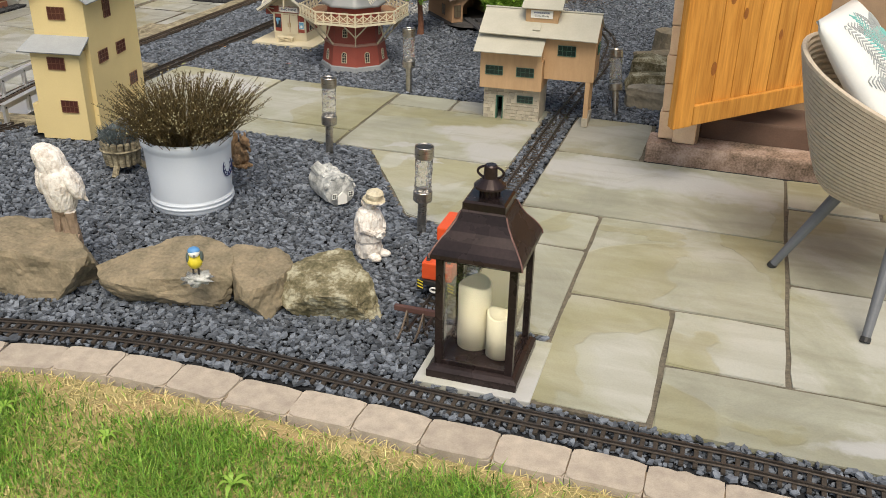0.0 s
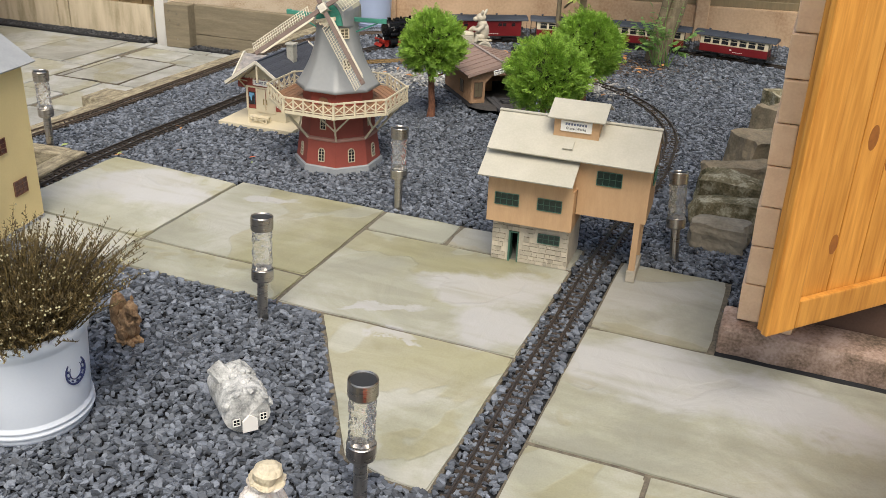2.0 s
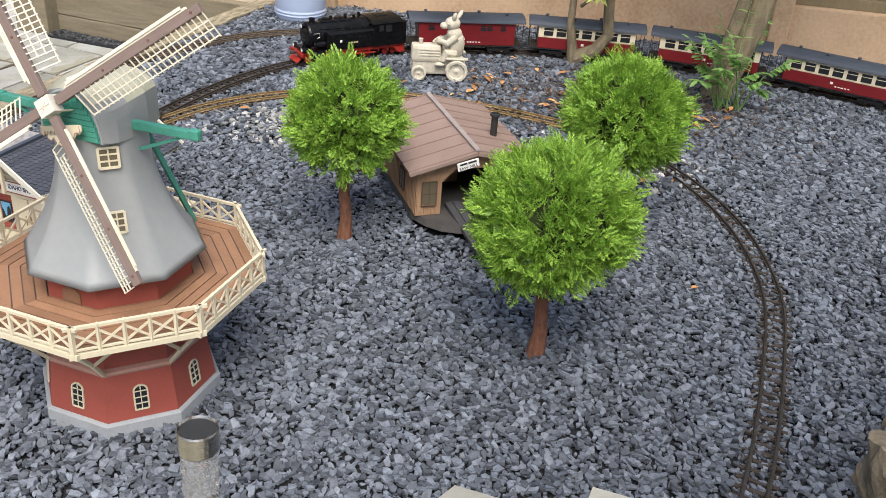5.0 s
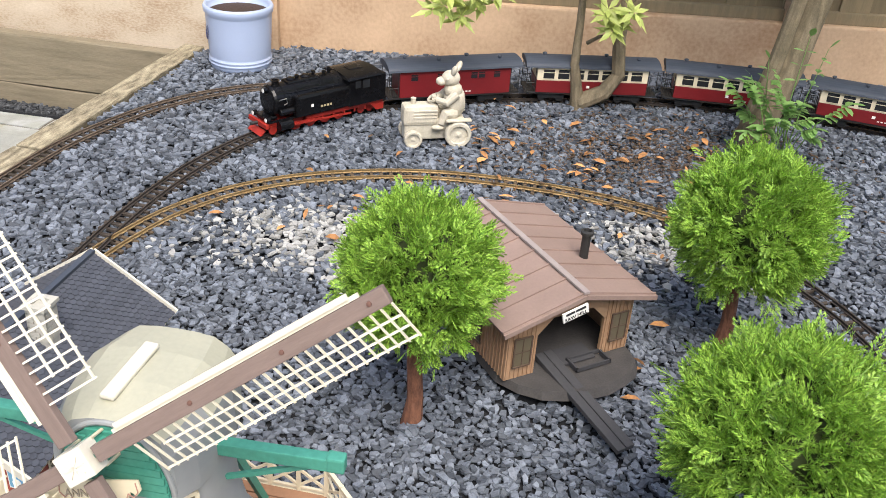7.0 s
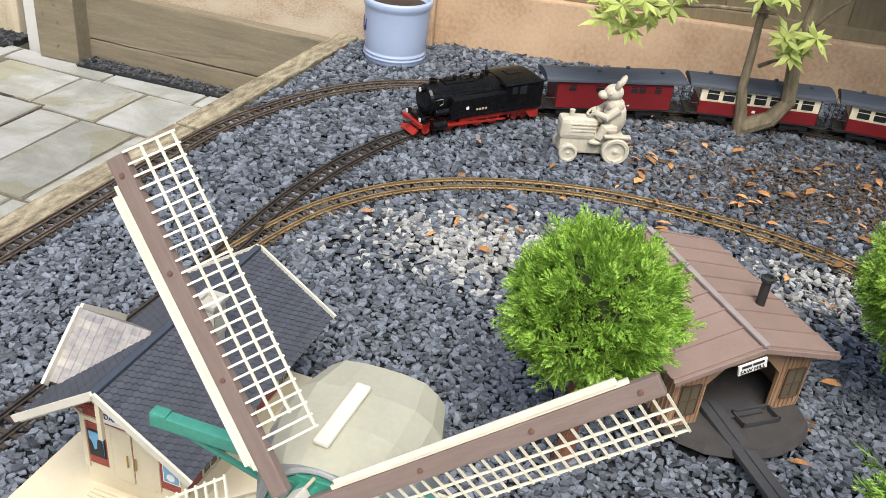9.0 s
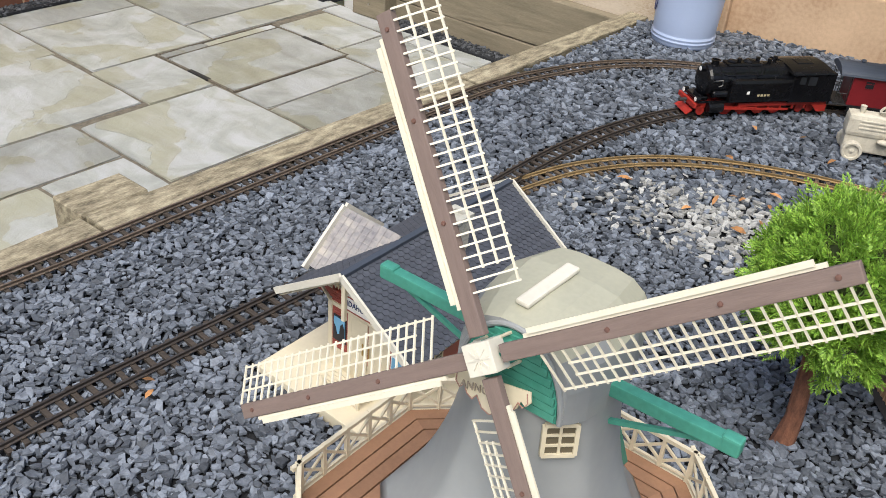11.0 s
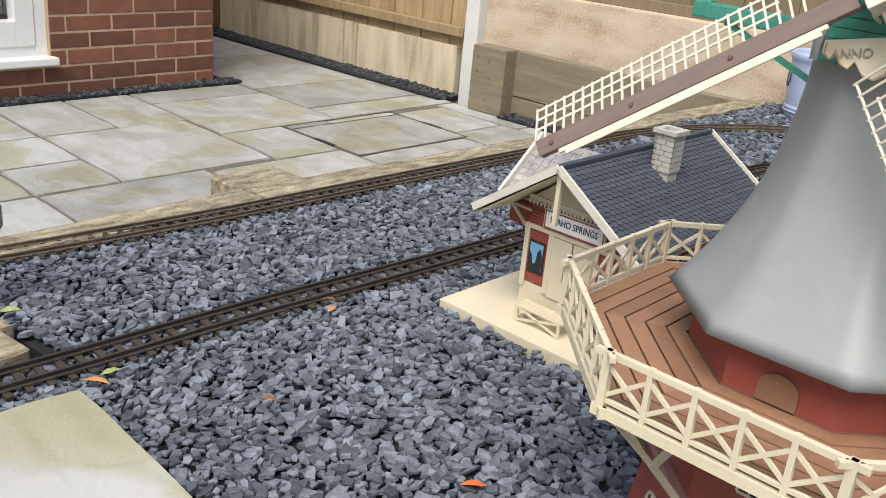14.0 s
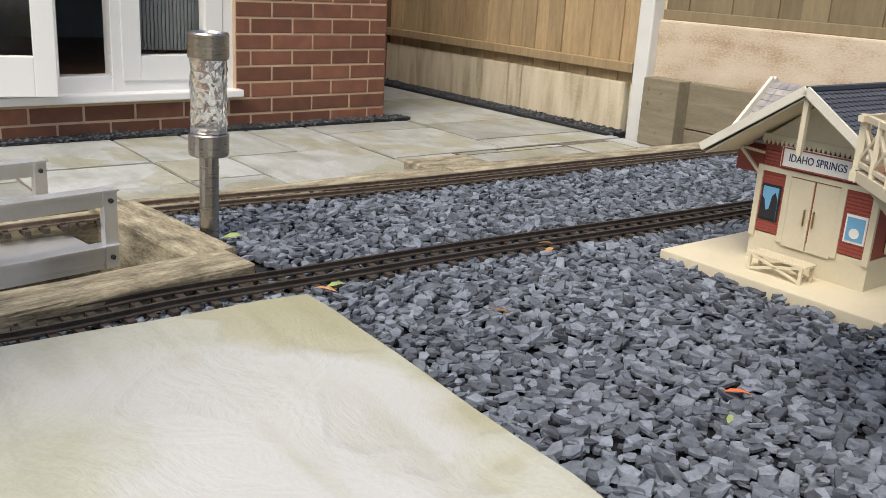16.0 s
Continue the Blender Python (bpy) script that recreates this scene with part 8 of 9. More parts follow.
# grey painted stone log cottage
bm = B()
r = random.Random(9)
lathe(bm, [(0.0, -0.085), (0.052, -0.085), (0.060, -0.075), (0.056, -0.02), (0.060, 0.05), (0.055, 0.07), (0, 0.075)], 22, m=pose(0, 0, 0.055, 90, 0, 0))
for v in bm.verts:
    v.co += Vector((noise.noise(v.co * 30), noise.noise(v.co * 30 + Vector((5, 0, 0))), noise.noise(v.co * 30 + Vector((9, 0, 0))))) * 0.010
tube(bm, [(-0.02, 0.03, 0.095), (-0.045, 0.05, 0.128)], [0.024, 0.02], 10)
for k in range(34):
    a = r.uniform(0.2, math.pi - 0.2)
    blob(bm, 0.058 * math.cos(a), r.uniform(-0.075, 0.065), 0.055 + 0.058 * math.sin(a), 0.013, 0.014, 0.007, (0, 90 - math.degrees(a), 0), sub=1)
log = tagged(part("log_cottage_ornament", bm, CAST_GREY, at=pose(-0.185, 3.04, 0.0, 0, 0, 37)), "grey painted stone ornament of a hollow-log cottage", "garden ornament")
bm = B()
prism(bm, [(-0.018, 0), (0.018, 0), (0.018, 0.03), (0.0, 0.045), (-0.018, 0.03)], 0.082, 0.088, m=Matrix.Rotation(radians(90), 4, "X"))
part("door", bm, SIGN_WHITE, log, at=pose(0, 0, 0.015))
for x in (-0.032, 0.032):
    window(log, pose(x, -0.0865, 0.04), 0.016, 0.018, SIGN_WHITE, 2, 2, bw=0.002)

# tan squirrel behind the pot: one casting
bm = B()
blob(bm, 0, 0.004, 0.058, 0.026, 0.034, 0.046, (-14, 0, 0), 0.25)
blob(bm, 0, -0.028, 0.112, 0.020, 0.027, 0.021, (18, 0, 0), 0.15)
blob(bm, 0, -0.050, 0.104, 0.010, 0.014, 0.010)
for s in (-1, 1):
    blob(bm, s * 0.024, 0.006, 0.036, 0.015, 0.028, 0.026, (10, 0, 0), 0.25)
    blob(bm, s * 0.018, -0.030, 0.010, 0.010, 0.024, 0.010)
    tube(bm, [(s * 0.020, -0.018, 0.085), (s * 0.022, -0.040, 0.070), (s * 0.006, -0.050, 0.078)], [0.009, 0.007, 0.006], 8)
    blob(bm, s * 0.013, -0.018, 0.134, 0.006, 0.005, 0.012, (0, s * 15, 0))
tube(bm, [(0, 0.034, 0.020), (0, 0.062, 0.050), (0, 0.056, 0.095), (0, 0.046, 0.125), (0, 0.060, 0.140)], [0.012, 0.023, 0.026, 0.021, 0.008], 12)
blob(bm, 0, 0.012, 0.008, 0.038, 0.050, 0.010, rough=0.3)
bmesh.ops.subdivide_edges(bm, edges=bm.edges[:], cuts=1, use_grid_fill=True)
for v in bm.verts:
    v.co += Vector((v.co.x, v.co.y, 0.01)).normalized() * noise.noise(v.co * 110) * 0.004
tagged(part("squirrel_ornament", bm, CAST_TAN, at=pose(-0.601, 3.308, 0.0, 0, 0, 60) @ Matrix.Diagonal((0.8, 0.8, 1.0, 1)), smooth=True), "small tan stone squirrel ornament", "garden ornament")

# blue tit on the rock
bm = B()
blob(bm, 0, 0, 0.062, 0.021, 0.027, 0.024, (-20, 0, 0))
bird = tagged(part("bird_ornament", bm, BIRD_YELLOW, at=pose(-0.377, 2.153, 0.125, 0, 0, 20), smooth=True), "small painted blue tit ornament on a stone base", "garden ornament")
for nm, mat, args in (("head", SIGN_WHITE, (0, -0.012, 0.092, 0.016, 0.017, 0.014)), ("crown_patch", BIRD_BLUE, (0, -0.011, 0.0975, 0.0165, 0.0160, 0.010)), ("base", CAST_GREY, (0, 0, 0.006, 0.034, 0.026, 0.016, (0, 0, 0), 0.9))):
    bm = B()
    blob(bm, *args)
    part(nm, bm, mat, bird, smooth=True)
bm = B()
for s in (-1, 1):
    blob(bm, s * 0.017, 0.012, 0.066, 0.007, 0.028, 0.016, (-20, 0, 0))
box(bm, -0.006, 0.006, 0.03, 0.065, 0.070, 0.073)
part("wing_pair", bm, surf("bird_wing", (0.12, 0.16, 0.15), None, 60, 0.6), bird)
bm = B()
for s in (-1, 1):
    tube(bm, [(s * 0.007, 0, 0.01), (s * 0.007, 0, 0.045)], 0.0028, 6)
box(bm, -0.002, 0.002, -0.036, -0.026, 0.089, 0.092)
part("leg_pair", bm, DARK, bird)

# rustic stick planter
planter = thing("stick_planter", pose(-1.044, 3.211, 0.0), "small rustic planter of bound sticks with blue-grey heather", "planter")
r = random.Random(4)
for k in range(16):
    a = k * math.tau / 16
    bm = B()
    tube(bm, [(0.055 * math.cos(a), 0.055 * math.sin(a), 0.035), (0.066 * math.cos(a), 0.066 * math.sin(a), 0.125)], 0.0115, 7)
    part("stave", bm, TIMBER, planter)
for k in range(3):
    a = k * math.tau / 3 + 0.5
    bm = B()
    tube(bm, [(0.035 * math.cos(a), 0.035 * math.sin(a), 0.06), (0.085 * math.cos(a), 0.085 * math.sin(a), 0.0)], 0.012, 8)
    part("leg", bm, TIMBER, planter)
bm = B()
lathe(bm, [(0.076, 0.09), (0.080, 0.095), (0.076, 0.10)], 24, close=True)
part("binding", bm, TIMBER, planter)
bm = B()
lathe(bm, [(0, 0.105), (0.06, 0.105), (0.06, 0.11), (0, 0.112)], 16)
part("soil", bm, SOIL, planter)
vs, fs = [], []
for k in range(700):
    a, rad = r.uniform(0, math.tau), math.sqrt(r.random()) * 0.075
    p = Vector((rad * math.cos(a), rad * math.sin(a), 0.105 + r.uniform(0, 0.06)))
    d = Vector((math.cos(a) * 0.5 + r.gauss(0, 0.4), math.sin(a) * 0.5 + r.gauss(0, 0.4), 1)).normalized() * r.uniform(0.02, 0.045)
    s = d.cross(Vector((r.gauss(0, 1), r.gauss(0, 1), 0))).normalized() * 0.002
    i = len(vs)
    vs.extend((p - s, p + s, p + d))
    fs.append((i, i + 1, i + 2))
from_lists("heather", vs, fs, surf("blue_grey_heather", (0.12, 0.15, 0.17), (0.05, 0.07, 0.07), 20, 0.7, bump=0, island=0.4), planter)

# ---- lantern ----
LAN = Matrix.Translation((0.421, 2.043, 0.0)) @ Matrix.Rotation(radians(-12), 4, "Z")
bm = B()
box(bm, -0.145, 0.160, -0.145, 0.145, -0.03, 0.001, 0.003)
base = tagged(part("lantern_slab", bm, STONE_SLAB, at=LAN), "small pale slab under the lantern", "paving slab")
lan = thing("lantern", LAN @ pose(0, 0, 0.001), "dark bronze glazed lantern with two cream candles", "lantern")
bm = B()
prof = [(0.118, 0.0), (0.118, 0.020), (0.110, 0.030), (0.102, 0.034)]
lathe(bm, [(r * 1.414, z) for r, z in prof], 4, math.pi / 4)
part("base", bm, LANTERN, lan)
for sx in (-1, 1):
    for sy in (-1, 1):
        bm = B()
        box(bm, sx * 0.092 - 0.010, sx * 0.092 + 0.010, sy * 0.092 - 0.010, sy * 0.092 + 0.010, 0.032, 0.338, 0.002)
        part("corner_post", bm, LANTERN, lan)
for k in range(4):
    turn = Matrix.Rotation(k * math.pi / 2, 4, "Z")
    bm = B()
    box(bm, -0.084, 0.084, -0.0935, -0.0915, 0.034, 0.335, m=turn)
    g = part("pane", bm, GLASS, lan)
    g.visible_shadow = False
    bm = B()
    box(bm, -0.084, 0.084, -0.098, -0.088, 0.032, 0.044, m=turn)
    box(bm, -0.084, 0.084, -0.098, -0.088, 0.326, 0.338, m=turn)
    part("rail", bm, LANTERN, lan)
bm = B()
prof = [(0.110, 0.334), (0.115, 0.338), (0.1135, 0.348), (0.107, 0.362), (0.094, 0.382), (0.078, 0.402), (0.065, 0.424), (0.057, 0.446), (0.053, 0.450), (0.053, 0.468), (0.047, 0.472)]
lathe(bm, [(r * 1.414, z) for r, z in prof], 4, math.pi / 4)
roof = part("roof", bm, LANTERN, lan, "curved dark bronze roof")
# pinkish highlights of the four roof edges, put on as coloured strips
for k in range(4):
    a = math.pi / 4 + k * math.pi / 2
    bm = B()
    tube(bm, [(r * 1.418 * math.cos(a), r * 1.418 * math.sin(a), z) for r, z in prof[1:8]], 0.0022, 6)
    part("worn_edge", bm, EDGE_HIGHLIGHT, roof, "pinkish highlight painted along the roof edge")
bm = B()
lathe(bm, [(0.023, 0.468), (0.023, 0.493), (0.040, 0.496), (0.039, 0.501), (0.027, 0.511), (0.017, 0.519), (0.016, 0.548), (0.013, 0.552), (0, 0.552)], 24)
chim = part("chimney", bm, LANTERN, lan)
for k in range(12):
    a = k * math.tau / 12
    bm = B()
    box(bm, -0.001, 0.003, -0.003, 0.003, 0.472, 0.492, m=pose(0.023 * math.cos(a), 0.023 * math.sin(a), 0, 0, 0, math.degrees(a)))
    part("rib", bm, LANTERN, chim)
bm = B()
ring = [(0.032 * math.cos(a), 0, 0.532 + 0.016 * math.sin(a)) for a in (k * math.tau / 28 for k in range(29))]
tube(bm, ring, 0.0032, 8)
part("ring_handle", bm, LANTERN, lan)
for x, y, rr, h in ((-0.032, 0.020, 0.043, 0.182), (0.046, -0.008, 0.036, 0.122)):
    bm = B()
    lathe(bm, [(0, 0), (rr, 0), (rr, h - 0.004), (rr - 0.003, h), (rr - 0.008, h - 0.002), (rr - 0.012, h - 0.014), (0, h - 0.018)], 32)
    for v in bm.verts:
        if v.co.z > h - 0.006:
            v.co.z += 0.006 * math.sin(math.atan2(v.co.y, v.co.x) * 2 + x * 40)
    tagged(part("candle", bm, WAX, at=LAN @ pose(x, y, 0.037), smooth=True), "cream pillar candle standing in the lantern", "candle", "candles in the lantern")

# ---- parked orange locomotive and buffer stop ----
CR = spline(TRACKS["cross"], 0.005)
i0 = 34
p, q = CR[i0], CR[i0 + 60]
PK = Matrix.Translation((p.x, p.y, 0.006)) @ Matrix.Rotation(math.atan2(q.y - p.y, q.x - p.x), 4, "Z")
dl = thing("diesel_locomotive", PK, "small orange-red model diesel shunter with black and yellow steps", "locomotive")
bm = B()
box(bm, 0.006, 0.31, -0.045, 0.045, 0.062, 0.115, 0.004)
part("bonnet", bm, ORANGE, dl, "orange-red bonnet")
bm = B()
box(bm, 0.16, 0.29, -0.05, 0.05, 0.115, 0.158, 0.004)
part("cab", bm, ORANGE, dl)
bm = B()
box(bm, 0.0, 0.32, -0.052, 0.052, 0.045, 0.060, 0.002)
part("footplate", bm, BLACK_PLASTIC, dl)
bm = B()
for s in (-1, 1):
    box(bm, 0.02, 0.15, s * 0.03 - 0.006, s * 0.03 + 0.006, 0.115, 0.119, 0.001)
box(bm, 0.05, 0.12, -0.018, 0.018, 0.115, 0.120, 0.001)
part("grille", bm, DARK, dl)
for s in (-1, 1):
    bm = B()
    for k in range(3):
        lathe(bm, [(0.007, 0), (0.007, 0.010), (0.004, 0.012), (0, 0.012)], 10, m=pose(0.03 + 0.045 * k, s * 0.03, 0.118))
    part("vent", bm, BLACK_PLASTIC, dl)
    bm = B()
    box(bm, -0.003, 0.0, s * 0.046 - 0.010, s * 0.046 + 0.010, 0.030, 0.062)
    st = part("hazard_panel", bm, BLACK_PLASTIC, dl)
    for k in range(3):
        bm = B()
        sheet(bm, [(-0.0034, s * 0.046 - 0.009, 0.034 + k * 0.010), (-0.0034, s * 0.046 - 0.009, 0.038 + k * 0.010), (-0.0034, s * 0.046 + 0.009, 0.044 + k * 0.010), (-0.0034, s * 0.046 + 0.009, 0.040 + k * 0.010)], 0.0008)
        part("stripe", bm, BIRD_YELLOW, st)
    for x in (0.07, 0.16, 0.25):
        piece("wheel", coach_wheel, dl, pose(x, s * 0.03, 0.014, 0, 0, 0 if s < 0 else 180))
bm = B()
box(bm, 0.03, 0.29, -0.03, 0.03, 0.016, 0.045)
part("frame", bm, BLACK_PLASTIC, dl)
bm = B()
ring = [(-0.012, 0.012 * math.cos(a), 0.040 + 0.007 * math.sin(a)) for a in (k * math.tau / 20 for k in range(21))]
tube(bm, ring, 0.003, 6)
part("coupling_ring", bm, SIGN_WHITE, dl)
bs = thing("buffer_stop", Matrix.Translation((0.225, 2.178, 0.002)) @ Matrix.Rotation(math.atan2(q.y - p.y, q.x - p.x), 4, "Z"), "dark brown bent-rail buffer stop with a timber beam", "buffer stop")
bm = B()
box(bm, 0.0, 0.014, -0.062, 0.062, 0.046, 0.062, 0.002)
part("beam", bm, surf("buffer_beam_brown", (0.14, 0.07, 0.06), None, 30, 0.6), bs)
for s in (-1, 1):
    bm = B()
    tube(bm, [(-0.075, s * 0.024, 0.004), (-0.04, s * 0.024, 0.016), (-0.012, s * 0.024, 0.036), (0.002, s * 0.024, 0.05)], 0.0035, 6)
    tube(bm, [(0.006, s * 0.024, 0.0), (0.006, s * 0.024, 0.05)], 0.003, 6)
    part("bent_rail", bm, RAIL, bs)

# ---- shed corner, door and plinth ----
SHED = Matrix.Translation((1.005, 3.64, 0.0)) @ Matrix.Rotation(radians(-12.9), 4, "Z")
shed = thing("shed", SHED, "pale brick shed corner on a worn red stone plinth", "shed", kind="structure")
bm = B()
box(bm, 0.0, 2.2, 0.0, 0.14, -0.05, 0.072, 0.012)
bmesh.ops.subdivide_edges(bm, edges=[e for e in bm.edges if e.calc_length() > 0.5], cuts=30)
for v in bm.verts:
    v.co += Vector((0, noise.noise(v.co * 9) * 0.006, noise.noise(v.co * 14 + Vector((3, 0, 0))) * 0.006))
part("plinth", bm, RED_STONE, shed, "worn red stone step")
bm = B()
box(bm, 0.075, 0.2, 0.05, 0.62, -0.05, 2.3)
box(bm, 0.2, 2.2, 0.40, 0.50, -0.05, 2.3)
part("inner_wall", bm, surf("shed_inside", (0.4, 0.28, 0.19), None, 20, 0.9), shed)
bm = B()
box(bm, 0.2, 2.2, 0.142, 0.40, -0.05, 0.16, 0.01)
part("threshold", bm, surf("dark_threshold", (0.16, 0.1, 0.075), (0.1, 0.06, 0.045), 12, 0.9, bump=0.3), shed)
bm = B()
box(bm, 0.04, 0.10, 0.045, 0.62, 0.0, 0.113, 0.005)
bme = mesh_of("lap_board", bm, SHED_BRICK)
for k in range(19):
    piece("lap_board", bme, shed, pose(0.004 * (k % 2), 0, 0.078 + k * 0.116, 0, -1.5, 0))
bm = B()
box(bm, 0.10, 0.19, 0.02, 0.12, 0.075, 2.3, 0.006)
part("corner_post", bm, SHED_BRICK, shed)
DOORM = Matrix.Translation((1.033, 3.292, 0.25)) @ Matrix.Rotation(radians(36), 4, "Z")
dr = thing("shed_door", DOORM, "orange stained pine board door standing open", "door", kind="structure")
dr.name = "door_3"
for k in range(8):
    bm = B()
    box(bm, 0.005 + k * 0.098, 0.005 + k * 0.098 + 0.0945, 0.0, 0.018, 0.0, 1.85, 0.003)
    part("board", bm, DOOR_PINE, dr)
for x, z, s in ((0.235, 0.46, 1.3), (0.185, 0.20, 1.1), (0.31, 0.39, 0.9), (0.44, 0.58, 1.1), (0.52, 0.29, 0.9), (0.25, 0.95, 1.0)):
    bm = B()
    lathe(bm, [(0, 0), (0.016 * s, 0), (0.012 * s, 0.0006), (0, 0.0008)], 18, m=pose(x, 0.0, z, 90) @ Matrix.Diagonal((0.8, 1.5, 1, 1)))
    part("knot", bm, KNOT, dr)
for z0, z1 in ((0.0, 0.075), (0.95, 1.03)):
    bm = B()
    box(bm, 0.092, 0.79, -0.02, -0.001, z0, z1, 0.004)
    part("ledge", bm, DOOR_PINE, dr, "orange pine cross ledge")
bm = B()
box(bm, -0.002, 0.09, -0.02, -0.001, -0.002, 1.85, 0.004)
part("stile", bm, DOOR_PINE, dr)

# ---- chair ----
CH = Matrix.Translation((1.656, 2.627, 0.0)) @ Matrix.Rotation(radians(60), 4, "Z")
chair = thing("garden_chair", CH, "taupe woven rope tub chair on grey metal legs", "chair")
FEET = ((1.31, 2.698), (1.469, 2.262), (1.946, 2.53), (1.794, 2.962))
legs = []
for fx, fy in FEET:
    q = CH.inverted() @ Vector((fx, fy, 0))
    legs.append(((q.x, q.y), (q.x * 0.48, q.y * 0.48)))
for (x, y), (x2, y2) in legs:
    bm = B()
    tube(bm, [(x, y, 0.0), (x2, y2, 0.33)], [0.012, 0.022], 14)
    leg = part("leg", bm, CHAIR_LEG, chair)
    bm = B()
    tube(bm, [(x, y, 0.0), (x * 0.98, y * 0.98, 0.012)], 0.0145, 12)
    part("foot_cap", bm, BLACK_PLASTIC, leg)
# tub shell built of rope rows
shell = thing("tmp", Matrix(), "", "")
bpy.data.objects.remove(shell)
bm = B()
rows = 26
for i in range(rows):
    t = i / (rows - 1)
    z = 0.31 + 0.40 * t
    rx, ry = 0.215 + 0.13 * t ** 0.7, 0.20 + 0.12 * t ** 0.7
    pts = []
    for k in range(49):
        a = radians(-80 + 320 * k / 48)
        drop = 0.22 * t * (1 - math.cos(a - radians(90))) * 0.5
        pts.append((rx * math.cos(a), ry * math.sin(a) + 0.06, z - drop))
    tube(bm, pts, 0.0092, 6)
part("rope_shell", bm, CHAIR_WEAVE, chair, "woven taupe rope shell")
bm = B()
lathe(bm, [(0, 0.30), (0.19, 0.30), (0.2, 0.32), (0, 0.325)], 28, m=pose(0, 0.06, 0))
part("seat", bm, CHAIR_WEAVE, chair)
cu = thing("cushion", CH @ pose(0.03, 0.19, 0.63, 50, 0, 0), "white cushion printed with grey and teal fern leaves", "cushion")
bm = B()
n = 16
grid = {}
for i in range(n + 1):
    for j in range(n + 1):
        u, v = i / n * 2 - 1, j / n * 2 - 1
        h = 0.062 * (max(0.0, (1 - u * u) * (1 - v * v))) ** 0.45
        for s in (1, -1):
            grid[i, j, s] = bm.verts.new((u * 0.215, v * 0.215, s * h))
for i in range(n):
    for j in range(n):
        bm.faces.new((grid[i, j, 1], grid[i + 1, j, 1], grid[i + 1, j + 1, 1], grid[i, j + 1, 1]))
        bm.faces.new((grid[i, j, -1], grid[i, j + 1, -1], grid[i + 1, j + 1, -1], grid[i + 1, j, -1]))
bmesh.ops.remove_doubles(bm, verts=bm.verts, dist=0.0005)
part("cover", bm, CUSHION, cu, smooth=True)


def cushion_z(x, y):
    u, v = x / 0.215, y / 0.215
    return 0.062 * (max(0.0, (1 - u * u) * (1 - v * v))) ** 0.45 + 0.0012


rk = random.Random(6)
for k in range(26):
    bm = B()
    cx, cy, a = rk.uniform(-0.13, 0.13), rk.uniform(-0.13, 0.13), rk.uniform(0, math.tau)
    ln = 0.09
    for j in range(-7, 8):
        t = j / 7 * ln
        x0, y0 = cx + t * math.cos(a), cy + t * math.sin(a)
        for s in (-1, 1):
            w = 0.032 * math.sqrt(max(0.02, 1 - (j / 7.5) ** 2))
            b = a + s * 0.9
            x1, y1 = x0 + w * math.cos(b), y0 + w * math.sin(b)
            if max(abs(x0), abs(y0), abs(x1), abs(y1)) < 0.19:
                for z in (1,):
                    bar(bm, (x0, y0, z * cushion_z(x0, y0)), (x1, y1, z * cushion_z(x1, y1)), 0.0042, 0.0012)
    part("leaf_print", bm, CUSHION_TEAL if k % 5 == 0 else CUSHION_GREY, cu)

# ---- timber-framed pit and aluminium bridge ----
for a, b, w, z0, z1 in (((-1.505, 4.67), (-1.60, 3.72), 0.085, -0.2, 0.020), ((-1.553, 4.655), (-1.90, 4.69), 0.085, -0.2, 0.018), ((-1.63, 3.70), (-2.05, 3.74), 0.085, -0.2, 0.02)):
    beam("pit_timber", a, b, w, z0, z1, TIMBER, "weathered timber frame of a sunken pit", "timber", "timbers framing the pit")
bm = B()
box(bm, -2.05, -1.54, 3.72, 4.66, -0.19, -0.15)
tagged(part("pit_floor", bm, surf("pit_lining", (0.5, 0.52, 0.52), (0.35, 0.37, 0.37), 6, 0.6)), "pale lining at the bottom of the pit", "pit lining", kind="structure")
bm = B()
box(bm, -1.62, -1.57, 4.15, 4.5, -0.15, -0.02, 0.004)
tagged(part("white_block", bm, UPVC), "white plastic box below the bridge", "box")
BR = Matrix.Translation((-1.83, 4.595, 0.0)) @ Matrix.Rotation(radians(-93), 4, "Z")
bridge = thing("bridge", BR, "bare aluminium channel bridge carrying the track over the pit", "bridge")
for y in (-0.122, 0.122):
    for z in (-0.005, 0.083):
        bm = B()
        box(bm, 0.0, 0.95, y - 0.004, y + 0.004, z - 0.015, z + 0.012, 0.001)
        box(bm, 0.0, 0.95, y - 0.014, y + 0.014, z + 0.010, z + 0.013)
        part("channel", bm, ALUMINIUM, bridge)
    for k in range(6):
        x = 0.0 + k * 0.185
        bm = B()
        box(bm, x, x + 0.022, y - 0.007, y + 0.007, -0.03, 0.094, 0.001)
        upr = part("upright", bm, ALUMINIUM, bridge)
        for z in (-0.012, 0.078):
            for s in (-1, 1):
                bm = B()
                lathe(bm, [(0.004, 0), (0.004, 0.003), (0, 0.004)], 8, m=pose(x + 0.011, y + s * 0.007, z, -90 * s))
                part("bolt", bm, DARK, upr)
bm = B()
box(bm, 0.0, 0.95, -0.12, 0.12, -0.032, -0.02)
part("deck_plate", bm, ALUMINIUM, bridge)

